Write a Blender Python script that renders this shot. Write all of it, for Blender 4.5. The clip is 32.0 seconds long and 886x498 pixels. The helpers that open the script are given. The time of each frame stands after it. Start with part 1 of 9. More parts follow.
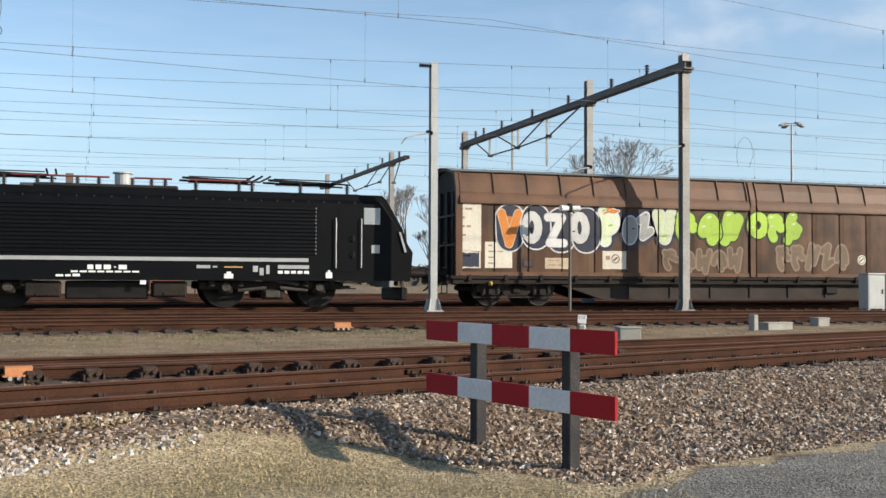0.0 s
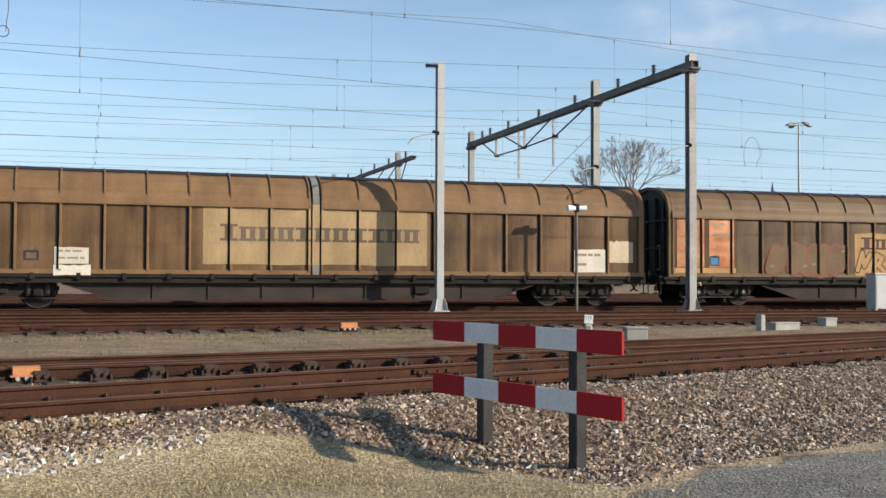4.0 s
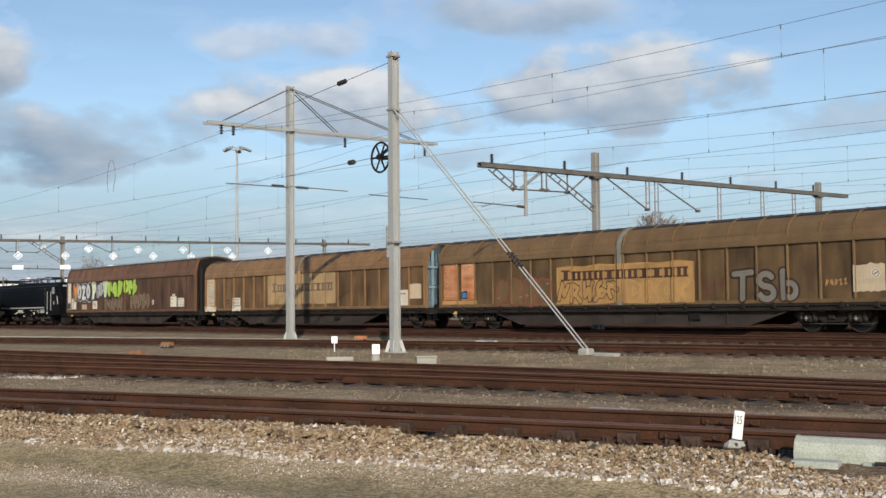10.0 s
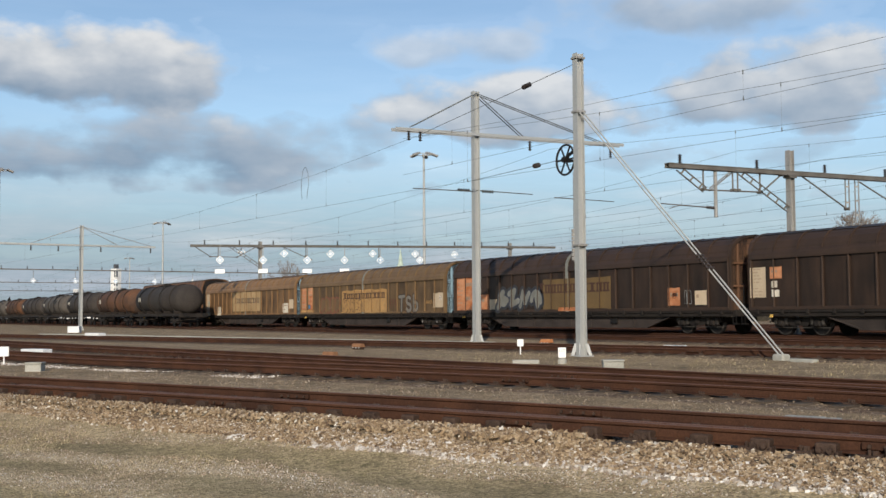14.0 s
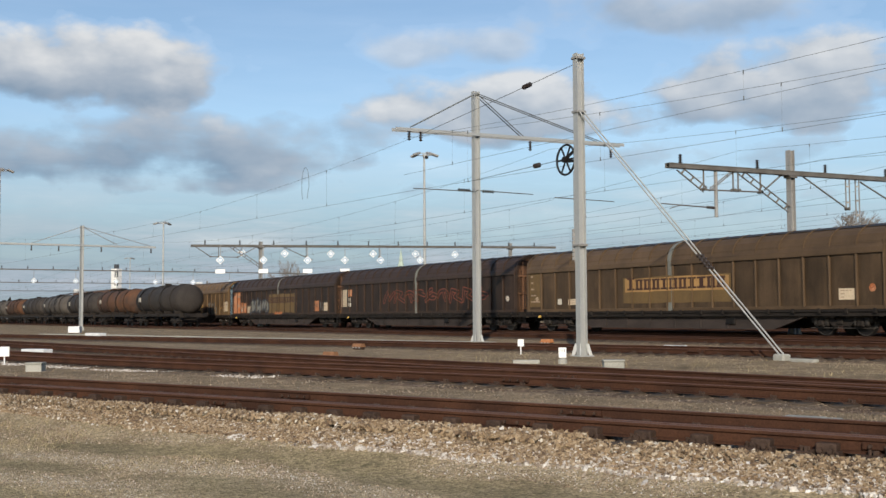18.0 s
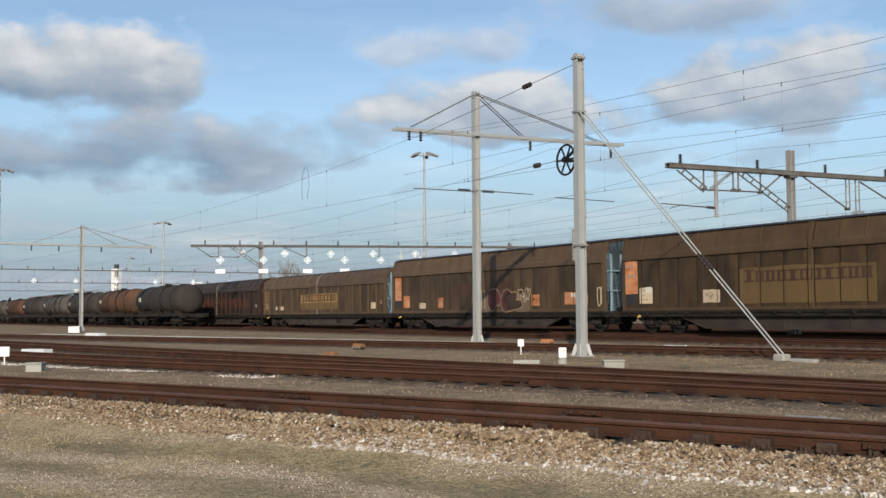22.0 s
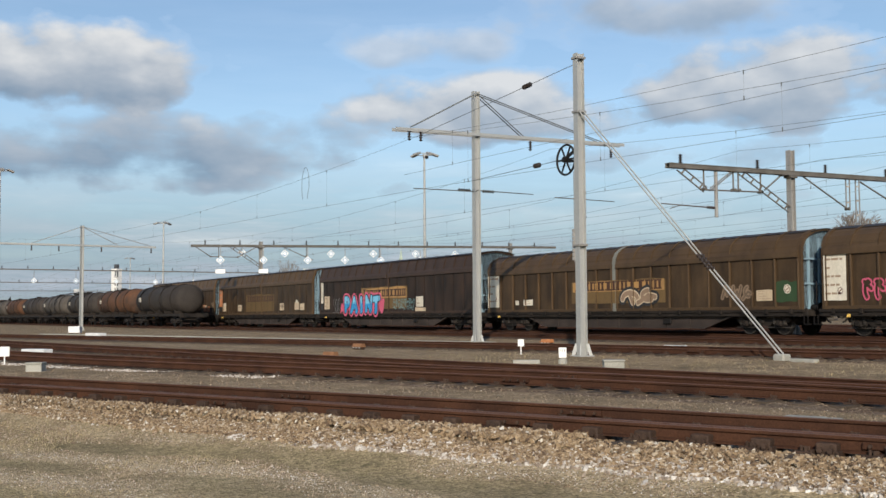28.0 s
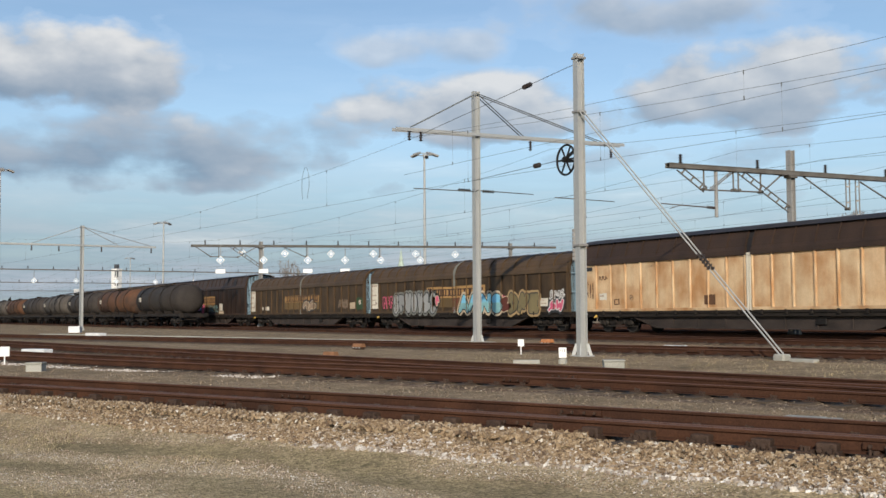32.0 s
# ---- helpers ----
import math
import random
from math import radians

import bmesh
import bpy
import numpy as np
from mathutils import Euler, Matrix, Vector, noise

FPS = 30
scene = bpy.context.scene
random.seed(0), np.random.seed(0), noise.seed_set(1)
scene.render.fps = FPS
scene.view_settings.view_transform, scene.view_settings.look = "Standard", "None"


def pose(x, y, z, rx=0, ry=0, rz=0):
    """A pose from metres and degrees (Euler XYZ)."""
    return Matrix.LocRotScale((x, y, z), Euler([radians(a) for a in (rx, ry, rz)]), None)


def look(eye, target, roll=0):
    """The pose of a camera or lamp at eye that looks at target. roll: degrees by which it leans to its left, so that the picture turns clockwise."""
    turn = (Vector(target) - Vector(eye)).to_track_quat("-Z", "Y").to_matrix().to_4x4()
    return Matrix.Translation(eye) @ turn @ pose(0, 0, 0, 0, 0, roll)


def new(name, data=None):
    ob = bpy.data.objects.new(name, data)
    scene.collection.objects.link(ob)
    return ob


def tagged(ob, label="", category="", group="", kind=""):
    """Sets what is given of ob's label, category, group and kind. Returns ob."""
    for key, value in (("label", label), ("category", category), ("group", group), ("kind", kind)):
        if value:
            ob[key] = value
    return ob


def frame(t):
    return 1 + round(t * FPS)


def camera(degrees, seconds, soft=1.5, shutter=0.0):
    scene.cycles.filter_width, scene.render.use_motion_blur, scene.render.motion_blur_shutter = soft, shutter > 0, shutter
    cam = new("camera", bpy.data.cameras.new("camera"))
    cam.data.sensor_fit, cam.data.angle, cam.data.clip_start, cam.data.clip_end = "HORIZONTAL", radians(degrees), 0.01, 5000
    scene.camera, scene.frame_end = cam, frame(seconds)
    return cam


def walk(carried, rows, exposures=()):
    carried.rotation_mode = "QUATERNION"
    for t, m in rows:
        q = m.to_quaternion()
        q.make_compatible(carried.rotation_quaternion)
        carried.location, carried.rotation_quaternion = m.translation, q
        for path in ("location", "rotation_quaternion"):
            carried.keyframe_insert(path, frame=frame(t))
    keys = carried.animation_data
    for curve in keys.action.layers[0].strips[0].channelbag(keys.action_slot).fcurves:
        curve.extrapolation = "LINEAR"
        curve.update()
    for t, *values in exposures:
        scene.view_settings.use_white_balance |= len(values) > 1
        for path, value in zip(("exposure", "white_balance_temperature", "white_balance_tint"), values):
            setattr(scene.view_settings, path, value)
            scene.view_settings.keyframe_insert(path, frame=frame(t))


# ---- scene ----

# ---- camera: stands on one spot and pans to the left ----
cam = camera(44.404, 32.0)
EYE_Z = 0.85
PAN = [  # seconds, heading (left of the track's normal), tilt, lean
    (0, -18.749, 1.651, 0.224),
    (0.5, -18.550, 1.658, 0.181),
    (1, -18.413, 1.655, 0.218),
    (1.5, -18.483, 1.652, 0.229),
    (2.5, -18.458, 1.653, 0.224),
    (3.5, -18.414, 1.653, 0.225),
    (5.5, -18.372, 1.662, 0.116),
    (6, -17.764, 1.660, 0.125),
    (6.5, -14.213, 1.720, -0.059),
    (7, -6.274, 1.879, -0.337),
    (7.5, 3.663, 2.075, -0.351),
    (8, 14.485, 2.343, -0.495),
    (8.5, 25.468, 2.634, -0.625),
    (9, 36.619, 2.908, -0.645),
    (9.5, 44.566, 3.098, -0.675),
    (10, 50.062, 3.262, -0.560),
    (10.5, 54.454, 3.378, -0.501),
    (11, 57.412, 3.432, -0.351),
    (11.5, 59.039, 3.467, -0.347),
    (12, 59.825, 3.494, -0.294),
    (12.5, 59.830, 3.502, -0.322),
    (14.5, 59.845, 3.502, -0.319),
    (20, 59.865, 3.503, -0.330),
    (32, 59.871, 3.503, -0.322),
]


def aim(yaw, pitch, roll):
    return pose(0, 0, EYE_Z, 90 + pitch, 0, yaw) @ pose(0, 0, 0, 0, 0, roll)


walk(cam, [(t, aim(y, p, r)) for t, y, p, r in PAN], exposures=[(0, 0.38), (6.5, 0.36), (8, 0.26), (9, 0.08), (10, -0.05), (11.5, -0.1), (32, -0.1)])

# ---- world and sun ----
SUN_DIR = Vector((0.775, -0.552, 0.405)).normalized()   # towards the sun
world = bpy.data.worlds.new("sky")
scene.world = world
world.use_nodes = True
wn, wl = world.node_tree.nodes, world.node_tree.links
wn.clear()
sky = wn.new("ShaderNodeTexSky")
sky.sky_type, sky.sun_disc = "NISHITA", False
sky.sun_elevation = math.asin(SUN_DIR.z)
sky.sun_rotation = math.atan2(SUN_DIR.x, SUN_DIR.y)
sky.air_density, sky.dust_density, sky.ozone_density = 1.0, 0.3, 2.0
bg = wn.new("ShaderNodeBackground")
bg.inputs["Strength"].default_value = 0.14
wo = wn.new("ShaderNodeOutputWorld")
wl.new(sky.outputs[0], bg.inputs["Color"])
wl.new(bg.outputs[0], wo.inputs["Surface"])
sun = new("sun", bpy.data.lights.new("sun", "SUN"))
sun.data.energy, sun.data.angle, sun.data.color = 5.0, radians(0.53), (1.0, 0.88, 0.73)
sun.matrix_world = look(SUN_DIR * 60, (0, 0, 0))

# ---- materials ----


def material(name, color, rough=0.7, metal=0.0, second=None, amount=0.35, scale=2.0, fine=30.0, grain=0.25, bump=0.2,
             spread=0.0, streak=1.0, coat=0.0, runs=0.0):
    """Base colour mixed with a second one by broad blotches and dimmed by a fine grain; spread varies alike pieces."""
    m = bpy.data.materials.new(name)
    m.use_nodes = True
    n, l = m.node_tree.nodes, m.node_tree.links
    p = n["Principled BSDF"]
    tc = n.new("ShaderNodeTexCoord")
    mp = n.new("ShaderNodeMapping")
    mp.inputs["Scale"].default_value = (1, 1, 1 / streak)
    l.new(tc.outputs["Object"], mp.inputs["Vector"])
    info = n.new("ShaderNodeObjectInfo")
    off = n.new("ShaderNodeVectorMath")
    off.operation = "MULTIPLY_ADD"
    off.inputs[1].default_value = (37.0, 11.0, 23.0)
    l.new(info.outputs["Random"], off.inputs[0])
    l.new(mp.outputs[0], off.inputs[2])
    big = n.new("ShaderNodeTexNoise")
    big.inputs["Scale"].default_value, big.inputs["Detail"].default_value = scale, 4
    l.new(off.outputs[0], big.inputs["Vector"])
    ramp = n.new("ShaderNodeMapRange")
    ramp.inputs[1].default_value, ramp.inputs[2].default_value = 0.35, 0.68
    ramp.inputs[4].default_value = amount
    l.new(big.outputs["Fac"], ramp.inputs[0])
    mix = n.new("ShaderNodeMix")
    mix.data_type = "RGBA"
    mix.inputs["A"].default_value = (*color, 1)
    mix.inputs["B"].default_value = (*(second or [c * 0.55 for c in color]), 1)
    l.new(ramp.outputs[0], mix.inputs["Factor"])
    small = n.new("ShaderNodeTexNoise")
    small.inputs["Scale"].default_value, small.inputs["Detail"].default_value = fine, 3
    l.new(off.outputs[0], small.inputs["Vector"])
    dim = n.new("ShaderNodeMapRange")
    dim.inputs[1].default_value, dim.inputs[2].default_value = 0.3, 0.7
    dim.inputs[3].default_value, dim.inputs[4].default_value = 1 - grain, 1 + grain * 0.5
    l.new(small.outputs["Fac"], dim.inputs[0])
    each = n.new("ShaderNodeMapRange")
    each.inputs[3].default_value, each.inputs[4].default_value = 1 - spread, 1 + spread
    l.new(info.outputs["Random"], each.inputs[0])
    mul = n.new("ShaderNodeMath")
    mul.operation = "MULTIPLY"
    l.new(dim.outputs[0], mul.inputs[0])
    l.new(each.outputs[0], mul.inputs[1])
    if runs:
        long = n.new("ShaderNodeMapping")
        long.inputs["Scale"].default_value = (1.0, 1.0, 0.09)
        l.new(off.outputs[0], long.inputs["Vector"])
        rain = n.new("ShaderNodeTexNoise")
        rain.inputs["Scale"].default_value, rain.inputs["Detail"].default_value, rain.inputs["Roughness"].default_value = 4.0, 5, 0.6
        l.new(long.outputs[0], rain.inputs["Vector"])
        drip = n.new("ShaderNodeMapRange")
        drip.inputs[1].default_value, drip.inputs[2].default_value = 0.36, 0.66
        drip.inputs[3].default_value, drip.inputs[4].default_value = 1 - runs, 1 + runs * 0.7
        l.new(rain.outputs["Fac"], drip.inputs[0])
        wet = n.new("ShaderNodeMath")
        wet.operation = "MULTIPLY"
        l.new(mul.outputs[0], wet.inputs[0])
        l.new(drip.outputs[0], wet.inputs[1])
        mul = wet
    out = n.new("ShaderNodeVectorMath")
    out.operation = "SCALE"
    l.new(mix.outputs["Result"], out.inputs[0])
    l.new(mul.outputs[0], out.inputs["Scale"])
    l.new(out.outputs[0], p.inputs["Base Color"])
    p.inputs["Roughness"].default_value, p.inputs["Metallic"].default_value = rough, metal
    p.inputs["Coat Weight"].default_value = coat
    if rough > 0.5:
        p.inputs["Specular IOR Level"].default_value = 0.22
    if bump:
        b = n.new("ShaderNodeBump")
        b.inputs["Strength"].default_value, b.inputs["Distance"].default_value = bump, 0.02
        l.new(small.outputs["Fac"], b.inputs["Height"])
        l.new(b.outputs[0], p.inputs["Normal"])
    return m


STEEL_GALV = material("galvanised_steel", (0.40, 0.41, 0.40), 0.5, 0.3, (0.33, 0.34, 0.34), 0.5, 1.2, 25, 0.12, 0.05)
STEEL_WEATHERED = material("weathered_steel", (0.33, 0.33, 0.32), 0.6, 0.3, (0.22, 0.20, 0.18), 0.6, 1.5, 22, 0.2, 0.08)
IRON_DARK = material("dark_iron", (0.011, 0.0105, 0.011), 0.6, 0.2, (0.024, 0.020, 0.017), 0.5, 2, 30, 0.3, 0.15)
UNDERFRAME = material("dusty_underframe", (0.017, 0.0145, 0.013), 0.8, 0.1, (0.036, 0.029, 0.024), 0.7, 1.3, 18, 0.3, 0.2)
RAIL_RUST = material("rusty_rail", (0.070, 0.033, 0.020), 0.85, 0.0, (0.034, 0.018, 0.013), 0.8, 1.6, 40, 0.3, 0.2)
RAIL_RUST.node_tree.nodes["Principled BSDF"].inputs["Specular IOR Level"].default_value = 0.08
RAIL_HEAD = material("worn_rail_head", (0.135, 0.072, 0.050), 0.65, 0.15, (0.095, 0.052, 0.037), 0.7, 0.8, 30, 0.2, 0.05)
CHAIR_IRON = material("rail_chair_iron", (0.042, 0.027, 0.020), 0.7, 0.1, (0.095, 0.060, 0.043), 0.6, 8, 40, 0.3, 0.3)
# dusty gear, paler than the frames: sunlit highlights put into the colour
HIGHLIT_STEEL = material("dusty_running_gear", (0.075, 0.068, 0.061), 0.7, 0.2, (0.034, 0.031, 0.028), 0.7, 4, 30, 0.3, 0.1)
SLEEPER_WOOD = material("tarred_sleeper", (0.060, 0.046, 0.036), 0.9, 0, (0.11, 0.085, 0.06), 0.7, 3, 40, 0.3, 0.5, 0.2)
CONCRETE = material("pale_concrete", (0.36, 0.355, 0.32), 0.85, 0, (0.25, 0.25, 0.21), 0.6, 3, 40, 0.2, 0.3)
INSULATOR = material("brown_insulator", (0.032, 0.024, 0.022), 0.3, 0, (0.02, 0.017, 0.017), 0.4, 5, 30, 0.1, 0)
WIRE = material("contact_wire", (0.13, 0.14, 0.14), 0.6, 0.2, (0.09, 0.10, 0.09), 0.5, 0.5, 5, 0.1, 0)
RED_PAINT = material("red_sign_paint", (0.33, 0.006, 0.012), 0.55, 0, (0.28, 0.008, 0.013), 0.6, 2.5, 40, 0.15, 0.03)
WHITE_PAINT = material("white_sign_paint", (0.66, 0.68, 0.69), 0.45, 0, (0.52, 0.55, 0.56), 0.5, 2.5, 40, 0.12, 0.03)
POST_PLASTIC = material("dark_recycled_post", (0.026, 0.026, 0.028), 0.75, 0, (0.055, 0.052, 0.05), 0.6, 4, 40, 0.3, 0.3)
BOX_GREY = material("grey_green_cabinet", (0.40, 0.43, 0.38), 0.55, 0.1, (0.29, 0.31, 0.27), 0.6, 4, 40, 0.2, 0.1)
BOX_YELLOW = material("ochre_cover_paint", (0.52, 0.32, 0.11), 0.6, 0, (0.38, 0.25, 0.11), 0.5, 5, 40, 0.15, 0.1)
BOX_ORANGE = material("orange_cover_paint", (0.46, 0.19, 0.075), 0.6, 0, (0.32, 0.16, 0.08), 0.5, 5, 40, 0.15, 0.1)
BOX_RUSTY = material("rusty_cover_paint", (0.27, 0.135, 0.068), 0.7, 0, (0.15, 0.085, 0.05), 0.6, 5, 40, 0.2, 0.15)
ENAMEL = material("white_enamel", (0.80, 0.81, 0.80), 0.35, 0, (0.70, 0.70, 0.68), 0.4, 4, 40, 0.06, 0)
INK = material("black_marking", (0.02, 0.02, 0.022), 0.5, 0, (0.03, 0.03, 0.03), 0.3, 4, 40, 0.1, 0)

# ---- mesh helpers ----


def box(bm, x0, x1, y0, y1, z0, z1, bevel=0.0):
    r = bmesh.ops.create_cube(bm, size=1.0)
    vs = r["verts"]
    for v in vs:
        v.co = Vector(((x0 + x1) / 2 + v.co.x * (x1 - x0), (y0 + y1) / 2 + v.co.y * (y1 - y0), (z0 + z1) / 2 + v.co.z * (z1 - z0)))
    if bevel:
        es = list({e for v in vs for e in v.link_edges})
        bmesh.ops.bevel(bm, geom=es, offset=bevel, segments=1, affect="EDGES")
    return vs


def tube(bm, a, b, r0, r1=None, seg=8, caps=True):
    """A round bar from a to b."""
    a, b = Vector(a), Vector(b)
    r1 = r0 if r1 is None else r1
    q = (b - a).to_track_quat("Z", "Y")
    rings = []
    for p, r in ((a, r0), (b, r1)):
        rings.append([bm.verts.new(p + q @ Vector((r * math.cos(2 * math.pi * i / seg), r * math.sin(2 * math.pi * i / seg), 0))) for i in range(seg)])
    for i in range(seg):
        bm.faces.new((rings[0][i], rings[0][(i + 1) % seg], rings[1][(i + 1) % seg], rings[1][i]))
    if caps:
        bm.faces.new(rings[0][::-1])
        bm.faces.new(rings[1])


def bar(bm, a, b, w, h):
    """A square bar from a to b, w wide and h high."""
    a, b = Vector(a), Vector(b)
    d = (b - a).normalized()
    side = d.cross(Vector((0, 0, 1)))
    side = side.normalized() if side.length > 1e-4 else Vector((1, 0, 0))
    up = side.cross(d)
    r = [[bm.verts.new(p + side * (sx * w / 2) + up * (sy * h / 2)) for sx, sy in ((-1, -1), (1, -1), (1, 1), (-1, 1))] for p in (a, b)]
    for i in range(4):
        bm.faces.new((r[0][i], r[0][(i + 1) % 4], r[1][(i + 1) % 4], r[1][i]))
    bm.faces.new(r[0][::-1])
    bm.faces.new(r[1])


def extrude_x(bm, profile, x0, x1, caps=True):
    """A closed (y, z) profile swept along x."""
    r = [[bm.verts.new((x, y, z)) for y, z in profile] for x in (x0, x1)]
    k = len(profile)
    for i in range(k):
        bm.faces.new((r[0][i], r[0][(i + 1) % k], r[1][(i + 1) % k], r[1][i]))
    if caps:
        bm.faces.new(r[0][::-1])
        bm.faces.new(r[1])


def hoop(bm, c, ring, r, axis="Z", n=24, seg=6):
    """A closed round ring."""
    rows = []
    for i in range(n):
        a = 2 * math.pi * i / n
        row = []
        for j in range(seg):
            b = 2 * math.pi * j / seg
            q, h = ring + r * math.cos(b), r * math.sin(b)
            cs, sn = q * math.cos(a), q * math.sin(a)
            v = Vector({"X": (h, cs, sn), "Y": (cs, h, sn), "Z": (cs, sn, h)}[axis])
            row.append(bm.verts.new(Vector(c) + v))
        rows.append(row)
    for i in range(n):
        for j in range(seg):
            bm.faces.new((rows[i][j], rows[(i + 1) % n][j], rows[(i + 1) % n][(j + 1) % seg], rows[i][(j + 1) % seg]))


def disc_y(bm, x, z, y0, y1, r, seg=20):
    tube(bm, (x, y0, z), (x, y1, z), r, r, seg)


def finish(name, bm, mat, smooth=False):
    bmesh.ops.recalc_face_normals(bm, faces=bm.faces)
    me = bpy.data.meshes.new(name)
    bm.to_mesh(me)
    bm.free()
    for m in mat if isinstance(mat, (list, tuple)) else [mat]:
        me.materials.append(m)
    if smooth:
        for f in me.polygons:
            f.use_smooth = True
    return me


def part(name, bm, mat, parent, label="", smooth=False):
    me = bm if isinstance(bm, bpy.types.Mesh) else finish(name, bm, mat, smooth)
    ob = new(name, me)
    ob.parent = parent
    return tagged(ob, label)


def thing(name, label, category, m=None, group="", kind=""):
    ob = new(name)
    ob.empty_display_size = 0.3
    if m is not None:
        ob.matrix_basis = m
    return tagged(ob, label, category, group, kind)


def solid(name, bm, mat, label, category, m=None, group="", kind="", smooth=False):
    ob = new(name, finish(name, bm, mat, smooth))
    if m is not None:
        ob.matrix_basis = m
    return tagged(ob, label, category, group, kind)


def lerp_table(x, table):
    return float(np.interp(x, [p[0] for p in table], [p[1] for p in table]))

# ---- plan of the tracks: centre lines as (x, y) ----
Y_MAIN = 34.04
T4 = [(-90, -30), (-45, -7.2), (-30, -0.6), (-18.4, 4.75), (-12.1, 7.3), (-8.1, 9.0), (-2.1, 11.22), (1.0, 12.25), (9.4, 15.05), (14.0, 16.6), (20, 18.9), (30, 22.6), (60, 30.2), (120, 33)]
T3 = [(-110, -18), (-60, 0.0), (-30.5, 7.2), (-20, 11.1), (-12.2, 13.5), (-3, 15.4), (2, 16.1), (10, 17.8), (16.4, 19.6), (30, 23.6), (60, 30.4)]
T3_FAR = [(-140, -2), (-70, 5.0), (-45, 8.75), (-24, 12.4), (-14, 14.3), (-6, 15.2), (0, 15.95)]
T2 = [(-220, -16), (-110, 1.5), (-80, 8.6), (-58, 14.6), (-38, 20.1), (-30, 21.9), (-20, 24.0), (-5, 26.2), (3, 26.9), (25, 28.8), (60, 30.7), (300, 31)]
T1B = [(-420, 29.4), (-60, 29.4), (0, 29.5), (60, 30.2)]
T1 = [(-420, Y_MAIN), (420, Y_MAIN)]
T0 = [(-420, 39.0), (420, 39.0)]
RISE = [(0, -0.31), (0.18, -0.28), (0.6, -0.19), (0.85, -0.05), (1.0, 0.0)]


def rail_z(x, y):
    """Height of the rail heads: the yard lies a little lower than the main line."""
    y4 = max(lerp_table(x, T4), -20)
    return lerp_table((y - y4) / (Y_MAIN - y4), RISE)


def ground_z(x, y):
    d = (y - lerp_table(x, T4)) * 0.94
    top = rail_z(x, y) - 0.17
    low = -0.76
    if x < 0 and abs(d) < 1.35:
        top -= 0.045 * min(1.0, -x / 2) * min(1.0, (1.35 - abs(d)) / 0.3)
    crest = -1.5 + 0.4 * min(1.0, max(0.0, (-x - 1.0) / 2.5))
    if d > crest:
        z = top
    else:
        s = min(1.0, (crest - d) / 2.2)
        s = s * s * (3 - 2 * s)
        z = top + (low - top) * s
    for line in (T4, T3, T2, T1B, T1):
        if line[0][0] < x < line[-1][0]:
            off = abs(y - lerp_table(x, line))
            if off > 1.4 and d > -1.5:
                z -= 0.03 * min(1, max(0, off - 1.4))
                break
    return z + 0.02 * noise.noise((x * 0.5, y * 0.5, 0.0)) if abs(x) < 200 and -40 < y < 60 else z


# grass, ballast, asphalt edges as y over x
TURF_EDGE = [(-60, -18), (-30, -3.4), (-22, 0.8), (-18, 2.5), (-15.8, 3.3), (-14.3, 3.85), (-13.3, 4.35), (-12, 4.85), (-11.4, 5.15), (-10.4, 5.65), (-9.75, 5.85), (-9, 6.2), (-8.45, 6.5), (-7.9, 6.6), (-7, 7.0), (-6.1, 7.35), (-5.5, 7.5), (-4, 8.2), (-2.1, 8.45), (-0.8, 8.75), (0.3, 9.35), (1.3, 9.85), (2.3, 9.6), (3.0, 9.0),
             (3.6, 8.1), (4.0, 7.4), (4.5, 7.65), (5, 8.0), (6.2, 8.45), (7.6, 8.8), (9, 9.1), (20, 12), (60, 24)]


def furrow(x, y):
    """Worn bands in the turf, parallel to its edge: 0 mossy, 1 gravelly."""
    d = (y - lerp_table(x, TURF_EDGE)) * 0.9
    warp = 0.5 * noise.noise((x * 0.22, y * 0.22, 3.0)) + 0.18 * noise.noise((x * 0.9, y * 0.9, 5.0))
    wave = 0.5 + 0.5 * math.cos(6.283 * (d / 1.55 + warp))
    return min(1.0, max(0.0, wave + 0.5 * noise.noise((x * 0.4, y * 0.7, 8.0))))


